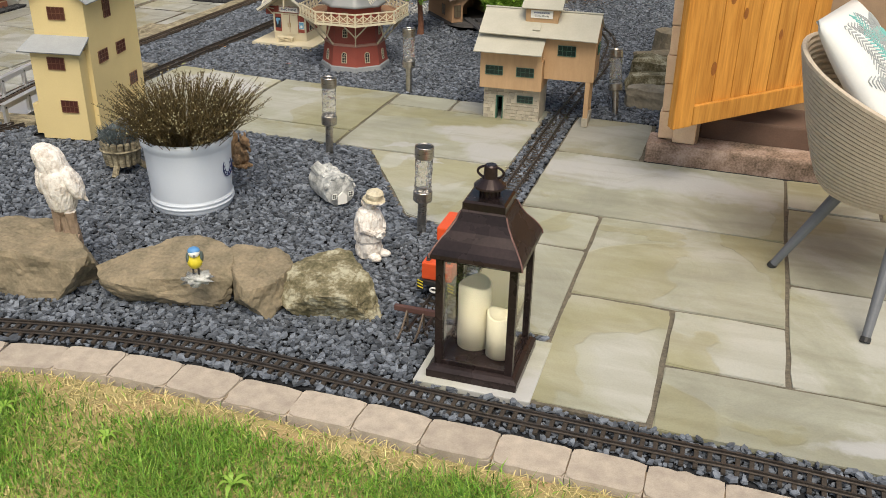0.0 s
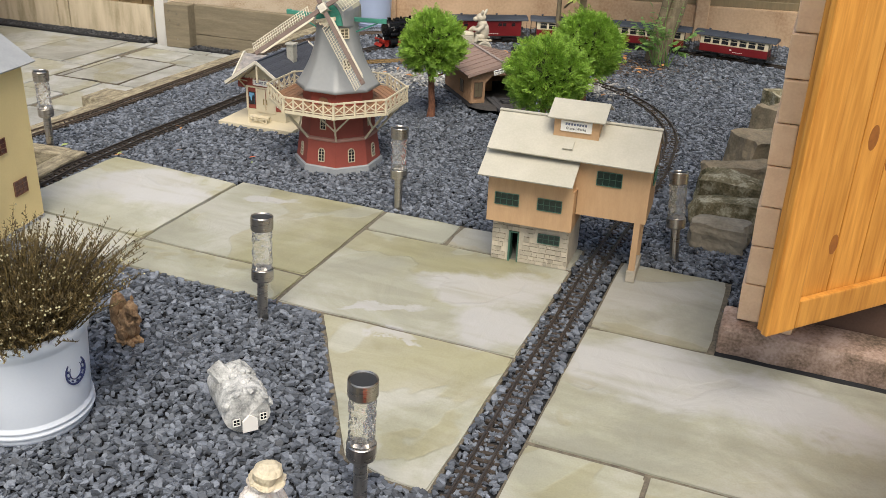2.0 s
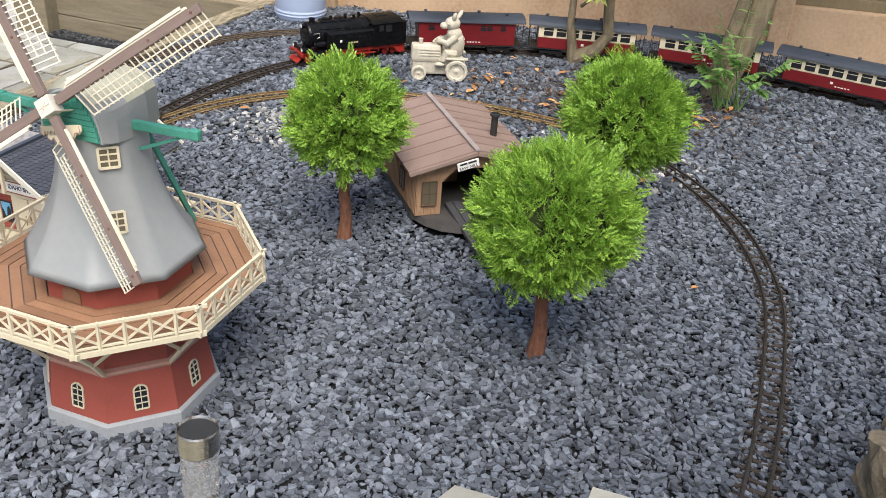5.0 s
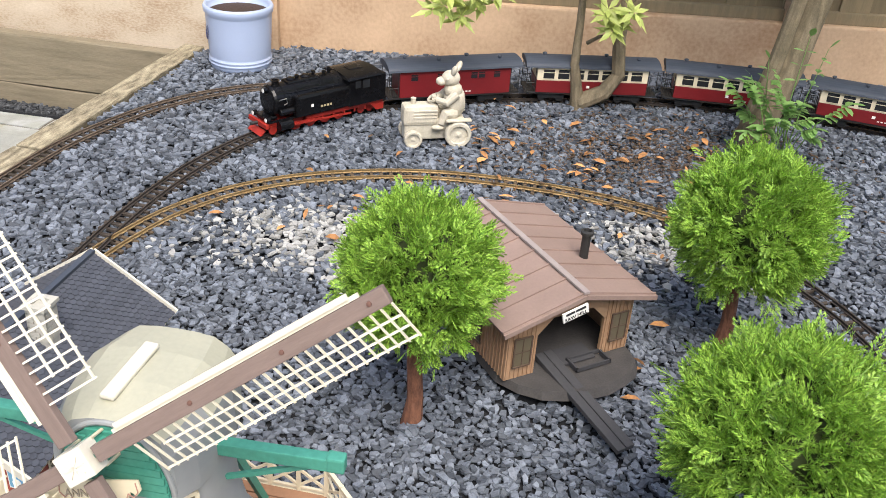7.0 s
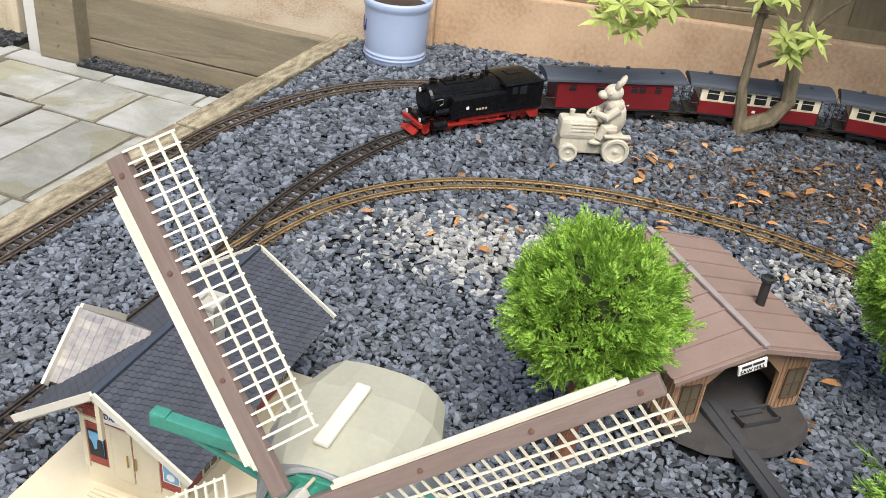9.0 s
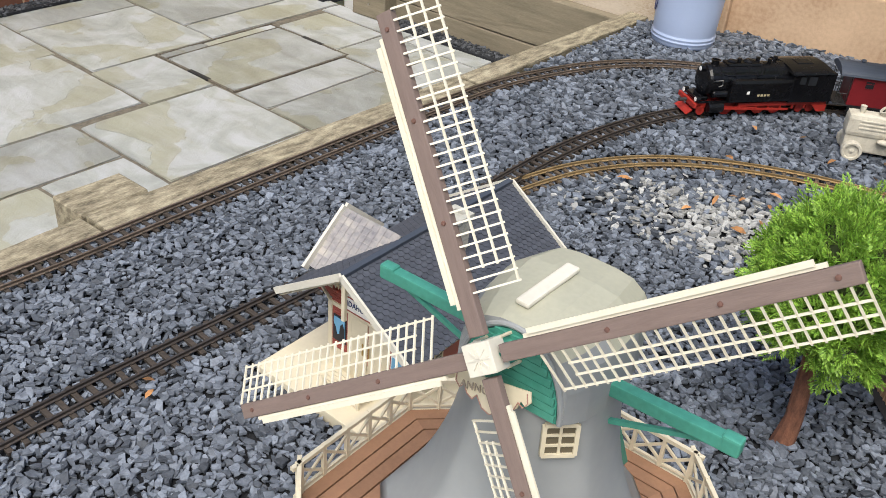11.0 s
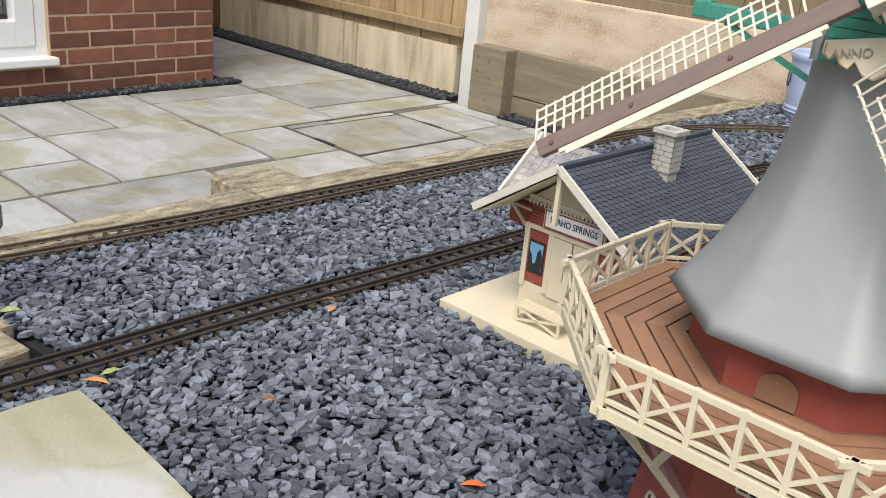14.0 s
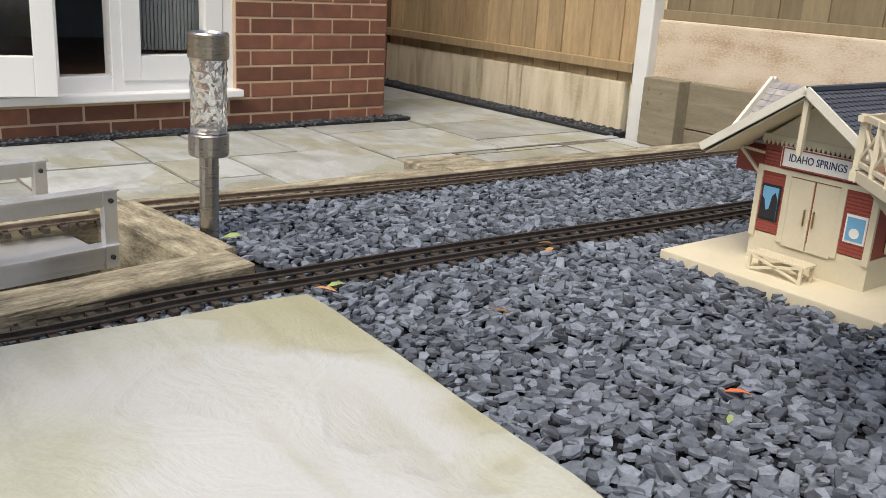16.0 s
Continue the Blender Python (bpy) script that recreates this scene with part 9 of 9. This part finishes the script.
# ---- bricks of the house ----
bm = B()
box(bm, -0.06, 0.0, 0.0, 0.215, 0.0, 0.0645, 0.003)
brick_me = mesh_of("brick", bm, BRICK)
bm = B()
box(bm, -0.06, 0.0, 0.0, 0.1025, 0.0, 0.0645, 0.003)
half_me = mesh_of("half_brick", bm, BRICK)
r = random.Random(12)
for k in range(20):
    z = -0.007 + k * 0.075
    y, j = 0.0, 0
    stop = DOOR_Y1 + 0.004 if z + 0.06 > SILL_Z - 0.005 else -3.6
    while y - 0.02 > stop:
        w = 0.1025 if (j == 0 and k % 2 == 0) else 0.215
        cut = min(1.0, (y - stop) / w)
        if cut > 0.12:
            piece("brick", half_me if w < 0.15 else brick_me, house, pose(r.uniform(-0.0015, 0.0015), y - w * cut, z) @ Matrix.Diagonal((1, cut, 1, 1)))
        y -= w + 0.01
        j += 1

# ---- fallen leaves ----
r = random.Random(31)
vs, fs = [], []


def dry_leaf(x, y, s, z=0.012):
    a = r.uniform(0, math.tau)
    d, n = Vector((math.cos(a), math.sin(a), r.uniform(-0.1, 0.25))), Vector((-math.sin(a), math.cos(a), r.uniform(-0.3, 0.3)))
    p = Vector((x, y, z + r.uniform(0.0, 0.008)))
    i = len(vs)
    w = s * r.uniform(0.10, 0.24)
    c = Vector((0, 0, s * 0.10))
    vs.extend((p - d * s * 0.5, p - d * s * 0.15 + n * w + c, p + d * s * 0.2 + n * w * 0.8 + c, p + d * s * 0.5, p + d * s * 0.2 - n * w * 0.8 + c, p - d * s * 0.15 - n * w + c))
    fs.extend(((i, i + 1, i + 5), (i + 1, i + 2, i + 4, i + 5), (i + 2, i + 3, i + 4)))


for _ in range(105):
    dry_leaf(r.uniform(-0.02, 1.05), r.gauss(7.0, 0.2), r.uniform(0.022, 0.064))
for _ in range(36):
    dry_leaf(r.uniform(-0.75, 0.9), r.uniform(6.25, 7.05), r.uniform(0.02, 0.05))
for x, y in ((-0.55, 5.35), (0.34, 5.5), (0.1, 6.3), (0.8, 5.6)):
    dry_leaf(x, y, r.uniform(0.02, 0.04))
for x, y in ((0.335, 5.80), (0.325, 5.775), (0.30, 5.69), (0.42, 5.98)):
    dry_leaf(x, y, r.uniform(0.035, 0.05), 0.012 + 0.061 * math.exp(-(((x - 0.11) / 0.30) ** 2 + ((y - 5.93) / 0.30) ** 2) ** 1.6))
me = bpy.data.meshes.new("fallen_leaves")
me.from_pydata(vs, [], fs)
me.materials.append(LEAF_DRY)
tagged(new("fallen_leaves", me), "scattered dry orange-brown fallen leaves", "leaves", kind="stuff")
vs, fs = [], []
for _ in range(3000):
    dry_leaf(r.gauss(0.62, 0.30), r.gauss(7.03, 0.19), r.uniform(0.008, 0.026), 0.006)
me = bpy.data.meshes.new("leaf_litter")
me.from_pydata(vs, [], fs)
me.materials.append(LITTER)
tagged(new("leaf_litter", me), "dark decayed leaf litter below the shrub", "leaf litter", kind="stuff")
vs, fs = [], []
dry_leaf(-0.788, 4.811, 0.036, 0.004)
me = bpy.data.meshes.new("orange_petal")
me.from_pydata(vs, [], fs)
me.materials.append(plain("orange_petal", (0.85, 0.16, 0.04), 0.6))
tagged(new("orange_petal", me), "bright orange curled petal on the slate", "petal")

# green scraps on the slate and the slab
GREEN_SCRAP = surf("fallen_green_leaf", (0.36, 0.42, 0.17), (0.2, 0.27, 0.08), 60, 0.6, bump=0.1)
for x, y, s, z in ((-1.147, 4.317, 0.026, 0.002), (-1.593, 4.721, 0.034, 0.014), (-0.758, 4.715, 0.022, 0.016), (-1.335, 4.704, 0.03, 0.012)):
    vs, fs = [], []
    dry_leaf(x, y, s, z)
    me = bpy.data.meshes.new("fallen_leaf")
    me.from_pydata(vs, [], fs)
    me.materials.append(GREEN_SCRAP)
    tagged(new("fallen_leaf", me), "small faded green leaf lying on the ground", "leaf", "fallen green leaves")
vs, fs = [], []
for x, y, s in ((-1.224, 5.073, 0.028), (-1.107, 4.786, 0.034), (-1.323, 4.668, 0.05), (-0.755, 6.445, 0.045), (-0.559, 6.38, 0.04), (-0.502, 6.462, 0.05), (-0.531, 6.754, 0.04), (-1.254, 5.103, 0.03), (0.015, 6.908, 0.06), (-0.363, 6.588, 0.05), (0.31, 5.813, 0.05)):
    dry_leaf(x, y, s, 0.013)
me = bpy.data.meshes.new("scattered_leaves")
me.from_pydata(vs, [], fs)
me.materials.append(LEAF_DRY)
tagged(new("scattered_leaves", me), "few dry leaves scattered on the slate", "leaves", kind="stuff")
# white bird-dropping spot on the slab, a thin disc
bm = B()
lathe(bm, [(0, 0.0), (0.007, 0.0), (0.005, 0.0012), (0, 0.0016)], 9, m=pose(-1.206, 4.377, 0.0015))
tagged(part("pale_chip", bm, UPVC), "small white bird-dropping spot on the paving slab", "flake")

# ---- slate chippings ----
def inside(px, py, poly):
    hit = np.zeros(len(px), bool)
    n = len(poly)
    for k in range(n):
        (x1, y1), (x2, y2) = poly[k], poly[(k + 1) % n]
        c = ((y1 > py) != (y2 > py)) & (px < (x2 - x1) * (py - y1) / (y2 - y1 + 1e-12) + x1)
        hit ^= c
    return hit


def to_world(m, pts):
    return [tuple((m @ Vector((u, v, 0)))[:2]) for u, v in pts]


BED = [(-2.894, 1.962), (-1.694, 1.977), (-0.994, 1.992), (-0.594, 1.992), (-0.284, 1.937), (0.019, 1.867), (0.307, 1.798), (0.594, 1.735), (0.89, 1.667), (1.086, 1.62), (1.806, 1.422), (2.406, 1.212),
       (2.404, 3.309), (1.15, 4), (1.3, 4.6), (1.7, 5.4), (2.591, 5.989), (2.543, 7.956), (-0.87, 8.004), (-1.105, 7.956), (-1.378, 6.796), (-1.72, 5.47), (-1.87, 4.66),
       (-1.85, 4.735), (-1.46, 4.7), (-1.559, 3.704), (-2.049, 3.724), (-2.895, 3.21)]
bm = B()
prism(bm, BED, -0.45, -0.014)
tagged(part("gravel_bed", bm, SLATE_GAP_SHADE), "bed below the slate chippings, coloured near-black for the shade in the gaps", "ground", kind="structure")
HOLES = [to_world(PAVE, [(-2.128, -0.262), (-0.74, -0.262), (-0.375, -0.828), (-0.25, -0.866), (-0.145, -0.868), (-0.145, 0.52), (-1.54, 0.525), (-1.545, 0.498), (-2.128, 0.498)]),
         to_world(PAVE, [(-0.005, -1.46), (0.285, -1.46), (0.29, -1.78), (2.6, -1.79), (2.6, 0.14), (0.36, 0.14), (0.36, 0.49), (-0.005, 0.49)]),
         to_world(STN, [(-0.198, -0.102), (0.188, -0.102), (0.188, 0.428), (-0.198, 0.428)]),
         to_world(SAW, [(-0.150, 0.03), (-0.122, -0.02), (-0.09, -0.055), (0.03, -0.082), (0.11, -0.064), (0.148, -0.02), (0.150, 0.380), (-0.150, 0.380)]),
         to_world(LAN, [(-0.146, -0.146), (0.16, -0.146), (0.16, 0.146), (-0.146, 0.146)]),
         to_world(YEL, [(-0.165, -0.2), (0.12, -0.2), (0.12, 0.3), (-0.165, 0.3)])]
LINES = np.array([(p.x, p.y) for k in TRACKS for p in spline(TRACKS[k], 0.04)])
rng = np.random.default_rng(5)


EDGES = EDGING + (((-1.505, 4.67), (-1.60, 3.72)), ((-1.553, 4.655), (-1.90, 4.69)))


def mound(x, y):
    """The slate is heaped up round the saw mill."""
    return 0.061 * np.exp(-(((x - 0.11) / 0.30) ** 2 + ((y - 5.93) / 0.30) ** 2) ** 1.6)


# heap below the chips, its colour carrying the shade of their gaps
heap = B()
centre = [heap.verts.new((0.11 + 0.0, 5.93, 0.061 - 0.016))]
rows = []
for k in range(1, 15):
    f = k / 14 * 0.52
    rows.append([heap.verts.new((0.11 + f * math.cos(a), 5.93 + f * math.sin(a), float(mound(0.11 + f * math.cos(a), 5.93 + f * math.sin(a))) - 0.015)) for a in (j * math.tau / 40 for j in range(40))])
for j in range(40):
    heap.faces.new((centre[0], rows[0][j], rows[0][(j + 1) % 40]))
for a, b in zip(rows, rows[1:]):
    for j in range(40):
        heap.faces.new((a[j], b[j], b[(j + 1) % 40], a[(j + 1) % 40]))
tagged(part("gravel_heap", heap, SLATE_GAP_SHADE), "low heap under the saw mill, coloured near-black for the shade between chips", "ground", kind="structure")


def chips(name, cell, x0, x1, y0, y1, mat, label, keep=None, base_z=-0.004, poly=BED, sides=5, bevel=True):
    """Two layers of broken chips, each with its own outline and tilt, lying beside one another over a bed coloured dark
    as gap shade.
    """
    xs, ys, up = [], [], []
    for shift, share, lift in ((0.0, 1.0, 0.0), (0.5, 0.72, 0.34)):
        gx, gy = np.meshgrid(np.arange(x0, x1, cell) + shift * cell, np.arange(y0, y1, cell) + shift * cell)
        gx, gy = gx.ravel(), gy.ravel()
        take = rng.random(len(gx)) < share
        m = int(take.sum())
        xs.append(gx[take] + rng.uniform(-0.42, 0.42, m) * cell)
        ys.append(gy[take] + rng.uniform(-0.42, 0.42, m) * cell)
        up.append(np.full(m, lift * cell))
    px, py, lift = np.concatenate(xs), np.concatenate(ys), np.concatenate(up)
    ok = inside(px, py, poly)
    for h in HOLES:
        for dx, dy in ((0.006, 0.006), (-0.006, 0.006), (0.006, -0.006), (-0.006, -0.006)):
            ok &= ~inside(px + dx, py + dy, h)
    for (ax, ay), (bx, by) in EDGES:
        d = np.array((bx - ax, by - ay))
        t = np.clip(((px - ax) * d[0] + (py - ay) * d[1]) / (d @ d), 0, 1)
        ok &= np.hypot(px - ax - t * d[0], py - ay - t * d[1]) > 0.056
    ok &= np.hypot(px + 0.436, py - 4.893) > 0.17
    if keep is not None:
        ok &= keep(px, py)
    px, py, lift = px[ok], py[ok], lift[ok]
    n = len(px)
    near = np.full(n, 9.0)
    for k in range(0, n, 4000):
        d = np.hypot(px[k:k + 4000, None] - LINES[None, :, 0], py[k:k + 4000, None] - LINES[None, :, 1])
        near[k:k + 4000] = d.min(1)
    low = near < 0.050
    size = cell * rng.uniform(0.8, 1.9, n) * np.where(low, 0.8, 1.0)
    a, flat = rng.uniform(0, math.tau, n), rng.uniform(0.6, 0.95, n)
    th = size * rng.uniform(0.14, 0.34, n)
    tx, ty = rng.normal(0, 0.25, n), rng.normal(0, 0.25, n)
    z = base_z + lift + mound(px, py) + rng.uniform(-0.003, 0.003, n) - np.where(low, 0.0035 + lift, 0.0)
    levels = ((1.0, -0.6), (1.02, 0.3), (0.90, 0.5)) if bevel else ((1.0, -0.6), (0.96, 0.5))
    K, R = sides, len(levels)
    V = np.zeros((n, K * R, 3))
    for c in range(K):
        t = c * math.tau / K + rng.uniform(-0.5, 0.5, n)
        rad = size / 2 * rng.uniform(0.62, 1.22, n)
        for lev, (f, h) in enumerate(levels):
            g = f * rng.uniform(0.88, 1.08, n)
            u, v = rad * g * np.cos(t), rad * g * np.sin(t) * flat
            i = lev * K + c
            V[:, i, 0] = px + u * np.cos(a) - v * np.sin(a)
            V[:, i, 1] = py + u * np.sin(a) + v * np.cos(a)
            V[:, i, 2] = z + th * h * rng.uniform(0.8, 1.2, n) + u * tx + v * ty
    quads = [(l * K + c, l * K + (c + 1) % K, (l + 1) * K + (c + 1) % K, (l + 1) * K + c) for l in range(R - 1) for c in range(K)]
    pattern = np.array([i for q in quads for i in q] + [(R - 1) * K + c for c in range(K)])
    starts = np.array([4 * k for k in range(len(quads) + 1)])
    F = (np.arange(n)[:, None] * (K * R) + pattern[None]).reshape(-1)
    S = (np.arange(n)[:, None] * len(pattern) + starts[None]).reshape(-1)
    me = bpy.data.meshes.new(name)
    me.vertices.add(n * K * R)
    me.vertices.foreach_set("co", V.reshape(-1))
    me.loops.add(len(F))
    me.loops.foreach_set("vertex_index", F.astype(np.int32))
    me.polygons.add(len(S))
    me.polygons.foreach_set("loop_start", S.astype(np.int32))
    me.update(calc_edges=True)
    me.polygons.foreach_set("use_smooth", np.zeros(len(S), bool))
    me.materials.append(mat)
    return tagged(new(name, me), label, "gravel", kind="stuff")


def pale(px, py):
    """Where patches of light are painted with paler chippings: a band inside the brass loop."""
    d1 = np.exp(-(((px + 0.386) / 0.30) ** 2 + ((py - 6.375) / 0.15) ** 2))
    d2 = np.exp(-(((px - 0.54) / 0.22) ** 2 + ((py - 6.43) / 0.14) ** 2))
    return rng.random(len(px)) < np.clip(1.1 * d1 + 1.0 * d2, 0, 0.8)


chips("slate_chippings", 0.0148, -2.0, 0.0, 4.0, 6.2, SLATE, "loose blue-grey slate chippings", lambda x, y: ~pale(x, y))
chips("slate_chippings", 0.0148, 0.0, 1.75, 4.0, 6.2, SLATE, "loose blue-grey slate chippings", lambda x, y: ~pale(x, y), bevel=False)
chips("slate_chippings", 0.0195, -1.5, 2.4, 6.2, 8.1, SLATE, "loose blue-grey slate chippings", lambda x, y: ~pale(x, y), bevel=False)
chips("slate_chippings", 0.0158, -2.2, 1.4, 1.5, 4.0, SLATE, "loose blue-grey slate chippings", bevel=False)
chips("pale_chippings", 0.0165, -0.9, 0.9, 6.05, 6.8, SLATE_LIT, "slate chippings coloured paler as a patch of light inside the brass loop", pale, bevel=False, base_z=-0.001)

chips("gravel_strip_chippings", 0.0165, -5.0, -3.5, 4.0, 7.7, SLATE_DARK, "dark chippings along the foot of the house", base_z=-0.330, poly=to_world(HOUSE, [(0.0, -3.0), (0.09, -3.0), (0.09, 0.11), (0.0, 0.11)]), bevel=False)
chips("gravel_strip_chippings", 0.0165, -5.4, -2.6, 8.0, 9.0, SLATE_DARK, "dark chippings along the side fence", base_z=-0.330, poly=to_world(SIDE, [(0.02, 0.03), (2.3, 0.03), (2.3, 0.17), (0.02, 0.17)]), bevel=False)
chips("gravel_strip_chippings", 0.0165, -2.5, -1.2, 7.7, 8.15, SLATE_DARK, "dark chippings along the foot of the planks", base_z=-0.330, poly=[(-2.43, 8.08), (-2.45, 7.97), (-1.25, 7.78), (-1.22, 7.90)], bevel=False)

# ---- lawn ----
lawn_poly = [(-5.994, -3.988), (4.006, -3.988), (4.006, 0.612), (2.206, 1.172), (1.506, 1.382), (1.066, 1.492), (0.816, 1.552), (0.556, 1.607), (0.276, 1.662), (-0.024, 1.732), (-0.334, 1.812), (-0.664, 1.859), (-1.014, 1.869), (-1.594, 1.822), (-2.194, 1.692), (-5.994, 1.012)]
bm = B()
prism(bm, lawn_poly, -0.45, -0.016)
tagged(part("lawn", bm, LAWN), "patchy lawn with dry straw-coloured spots", "lawn", kind="structure")
def blades(name, n, mat, label, dry):
    px, py = rng.uniform(-1.6, 1.4, n), rng.uniform(0.9, 1.87, n)
    ok = inside(px, py, lawn_poly)
    dens = np.array([noise.noise(Vector((x * 3.0, y * 3.0, 2.0))) for x, y in zip(px, py)])
    edge = np.interp(px, [-1.6, -1.02, -0.67, -0.34, -0.03, 0.27, 0.55, 0.81, 1.06, 1.5], [1.81, 1.857, 1.847, 1.80, 1.72, 1.65, 1.595, 1.54, 1.48, 1.37]) - py
    grown = np.clip((edge - 0.03 + dens * 0.08) / 0.06, 0.06, 1.0)
    share = np.clip(0.75 - dens * 0.9, 0.15, 1.0) * (1.15 - 0.8 * grown) if dry else np.clip(0.85 + dens * 1.0, 0.3, 1.0) * grown
    ok &= rng.random(n) < share
    px, py, dens = px[ok], py[ok], dens[ok]
    n = len(px)
    a, h, bend = rng.uniform(0, math.tau, n), rng.uniform(0.014, 0.034, n) * (1 + 1.3 * np.clip(dens, 0, 1)), rng.uniform(0.2, 1.3, n)
    if dry:
        h, bend = rng.uniform(0.010, 0.024, n), rng.uniform(0.9, 2.4, n)
    dx, dy, w = np.cos(a), np.sin(a), rng.uniform(0.0010, 0.0021, n)
    V = np.zeros((n, 5, 3))
    for k, (t, ww) in enumerate(((0, 1), (0, -1), (0.55, 0.8), (0.55, -0.8), (1.0, 0))):
        V[:, k, 0] = px + dx * h * bend * t * t - dy * w * ww
        V[:, k, 1] = py + dy * h * bend * t * t + dx * w * ww
        V[:, k, 2] = -0.018 + h * t * (1 - 0.25 * bend * t)
    me = bpy.data.meshes.new(name)
    base = np.arange(n) * 5
    me.vertices.add(n * 5)
    me.vertices.foreach_set("co", V.reshape(-1))
    F = np.stack([base + 1, base, base + 2, base + 3], 1).reshape(-1)
    T = np.stack([base + 3, base + 2, base + 4], 1).reshape(-1)
    me.loops.add(len(F) + len(T))
    me.loops.foreach_set("vertex_index", np.concatenate([F, T]).astype(np.int32))
    me.polygons.add(2 * n)
    me.polygons.foreach_set("loop_start", np.concatenate([np.arange(n) * 4, 4 * n + np.arange(n) * 3]).astype(np.int32))
    me.update(calc_edges=True)
    me.materials.append(mat)
    return tagged(new(name, me), label, "grass", kind="stuff")


blades("grass", 130000, GRASS, "short patchy green lawn grass", False)
blades("dry_grass", 42000, STRAW, "dry straw-coloured grass along the kerb", True)

r = random.Random(44)
for x, y, s in ((-0.09, 1.50, 0.05), (-0.42, 1.62, 0.034), (-0.71, 1.70, 0.03)):
    weed = thing("weed", pose(x, y, -0.02, 0, 0, 40), "flat rosette of pale green toothed weed leaves in the lawn", "weed", "weeds in the lawn")
    for k in range(6):
        a, ln = k * 1.05 + r.uniform(-0.2, 0.2), s * r.uniform(0.7, 1.15)
        bm = B()
        left, right = [], []
        for j in range(9):
            t = j / 8
            w = ln * 0.13 * math.sin(math.pi * min(1.0, t * 0.92 + 0.08)) * (1.0 if j % 2 else 0.62) + 0.0008
            z = 0.012 + 0.016 * math.sin(math.pi * t)
            left.append(bm.verts.new((ln * t, w, z + 0.002)))
            right.append(bm.verts.new((ln * t, -w, z + 0.002)))
        for j in range(8):
            bm.faces.new((left[j], right[j], right[j + 1], left[j + 1]))
        part("leaf", bm, GRASS, weed, at=Matrix.Rotation(a, 4, "Z"))
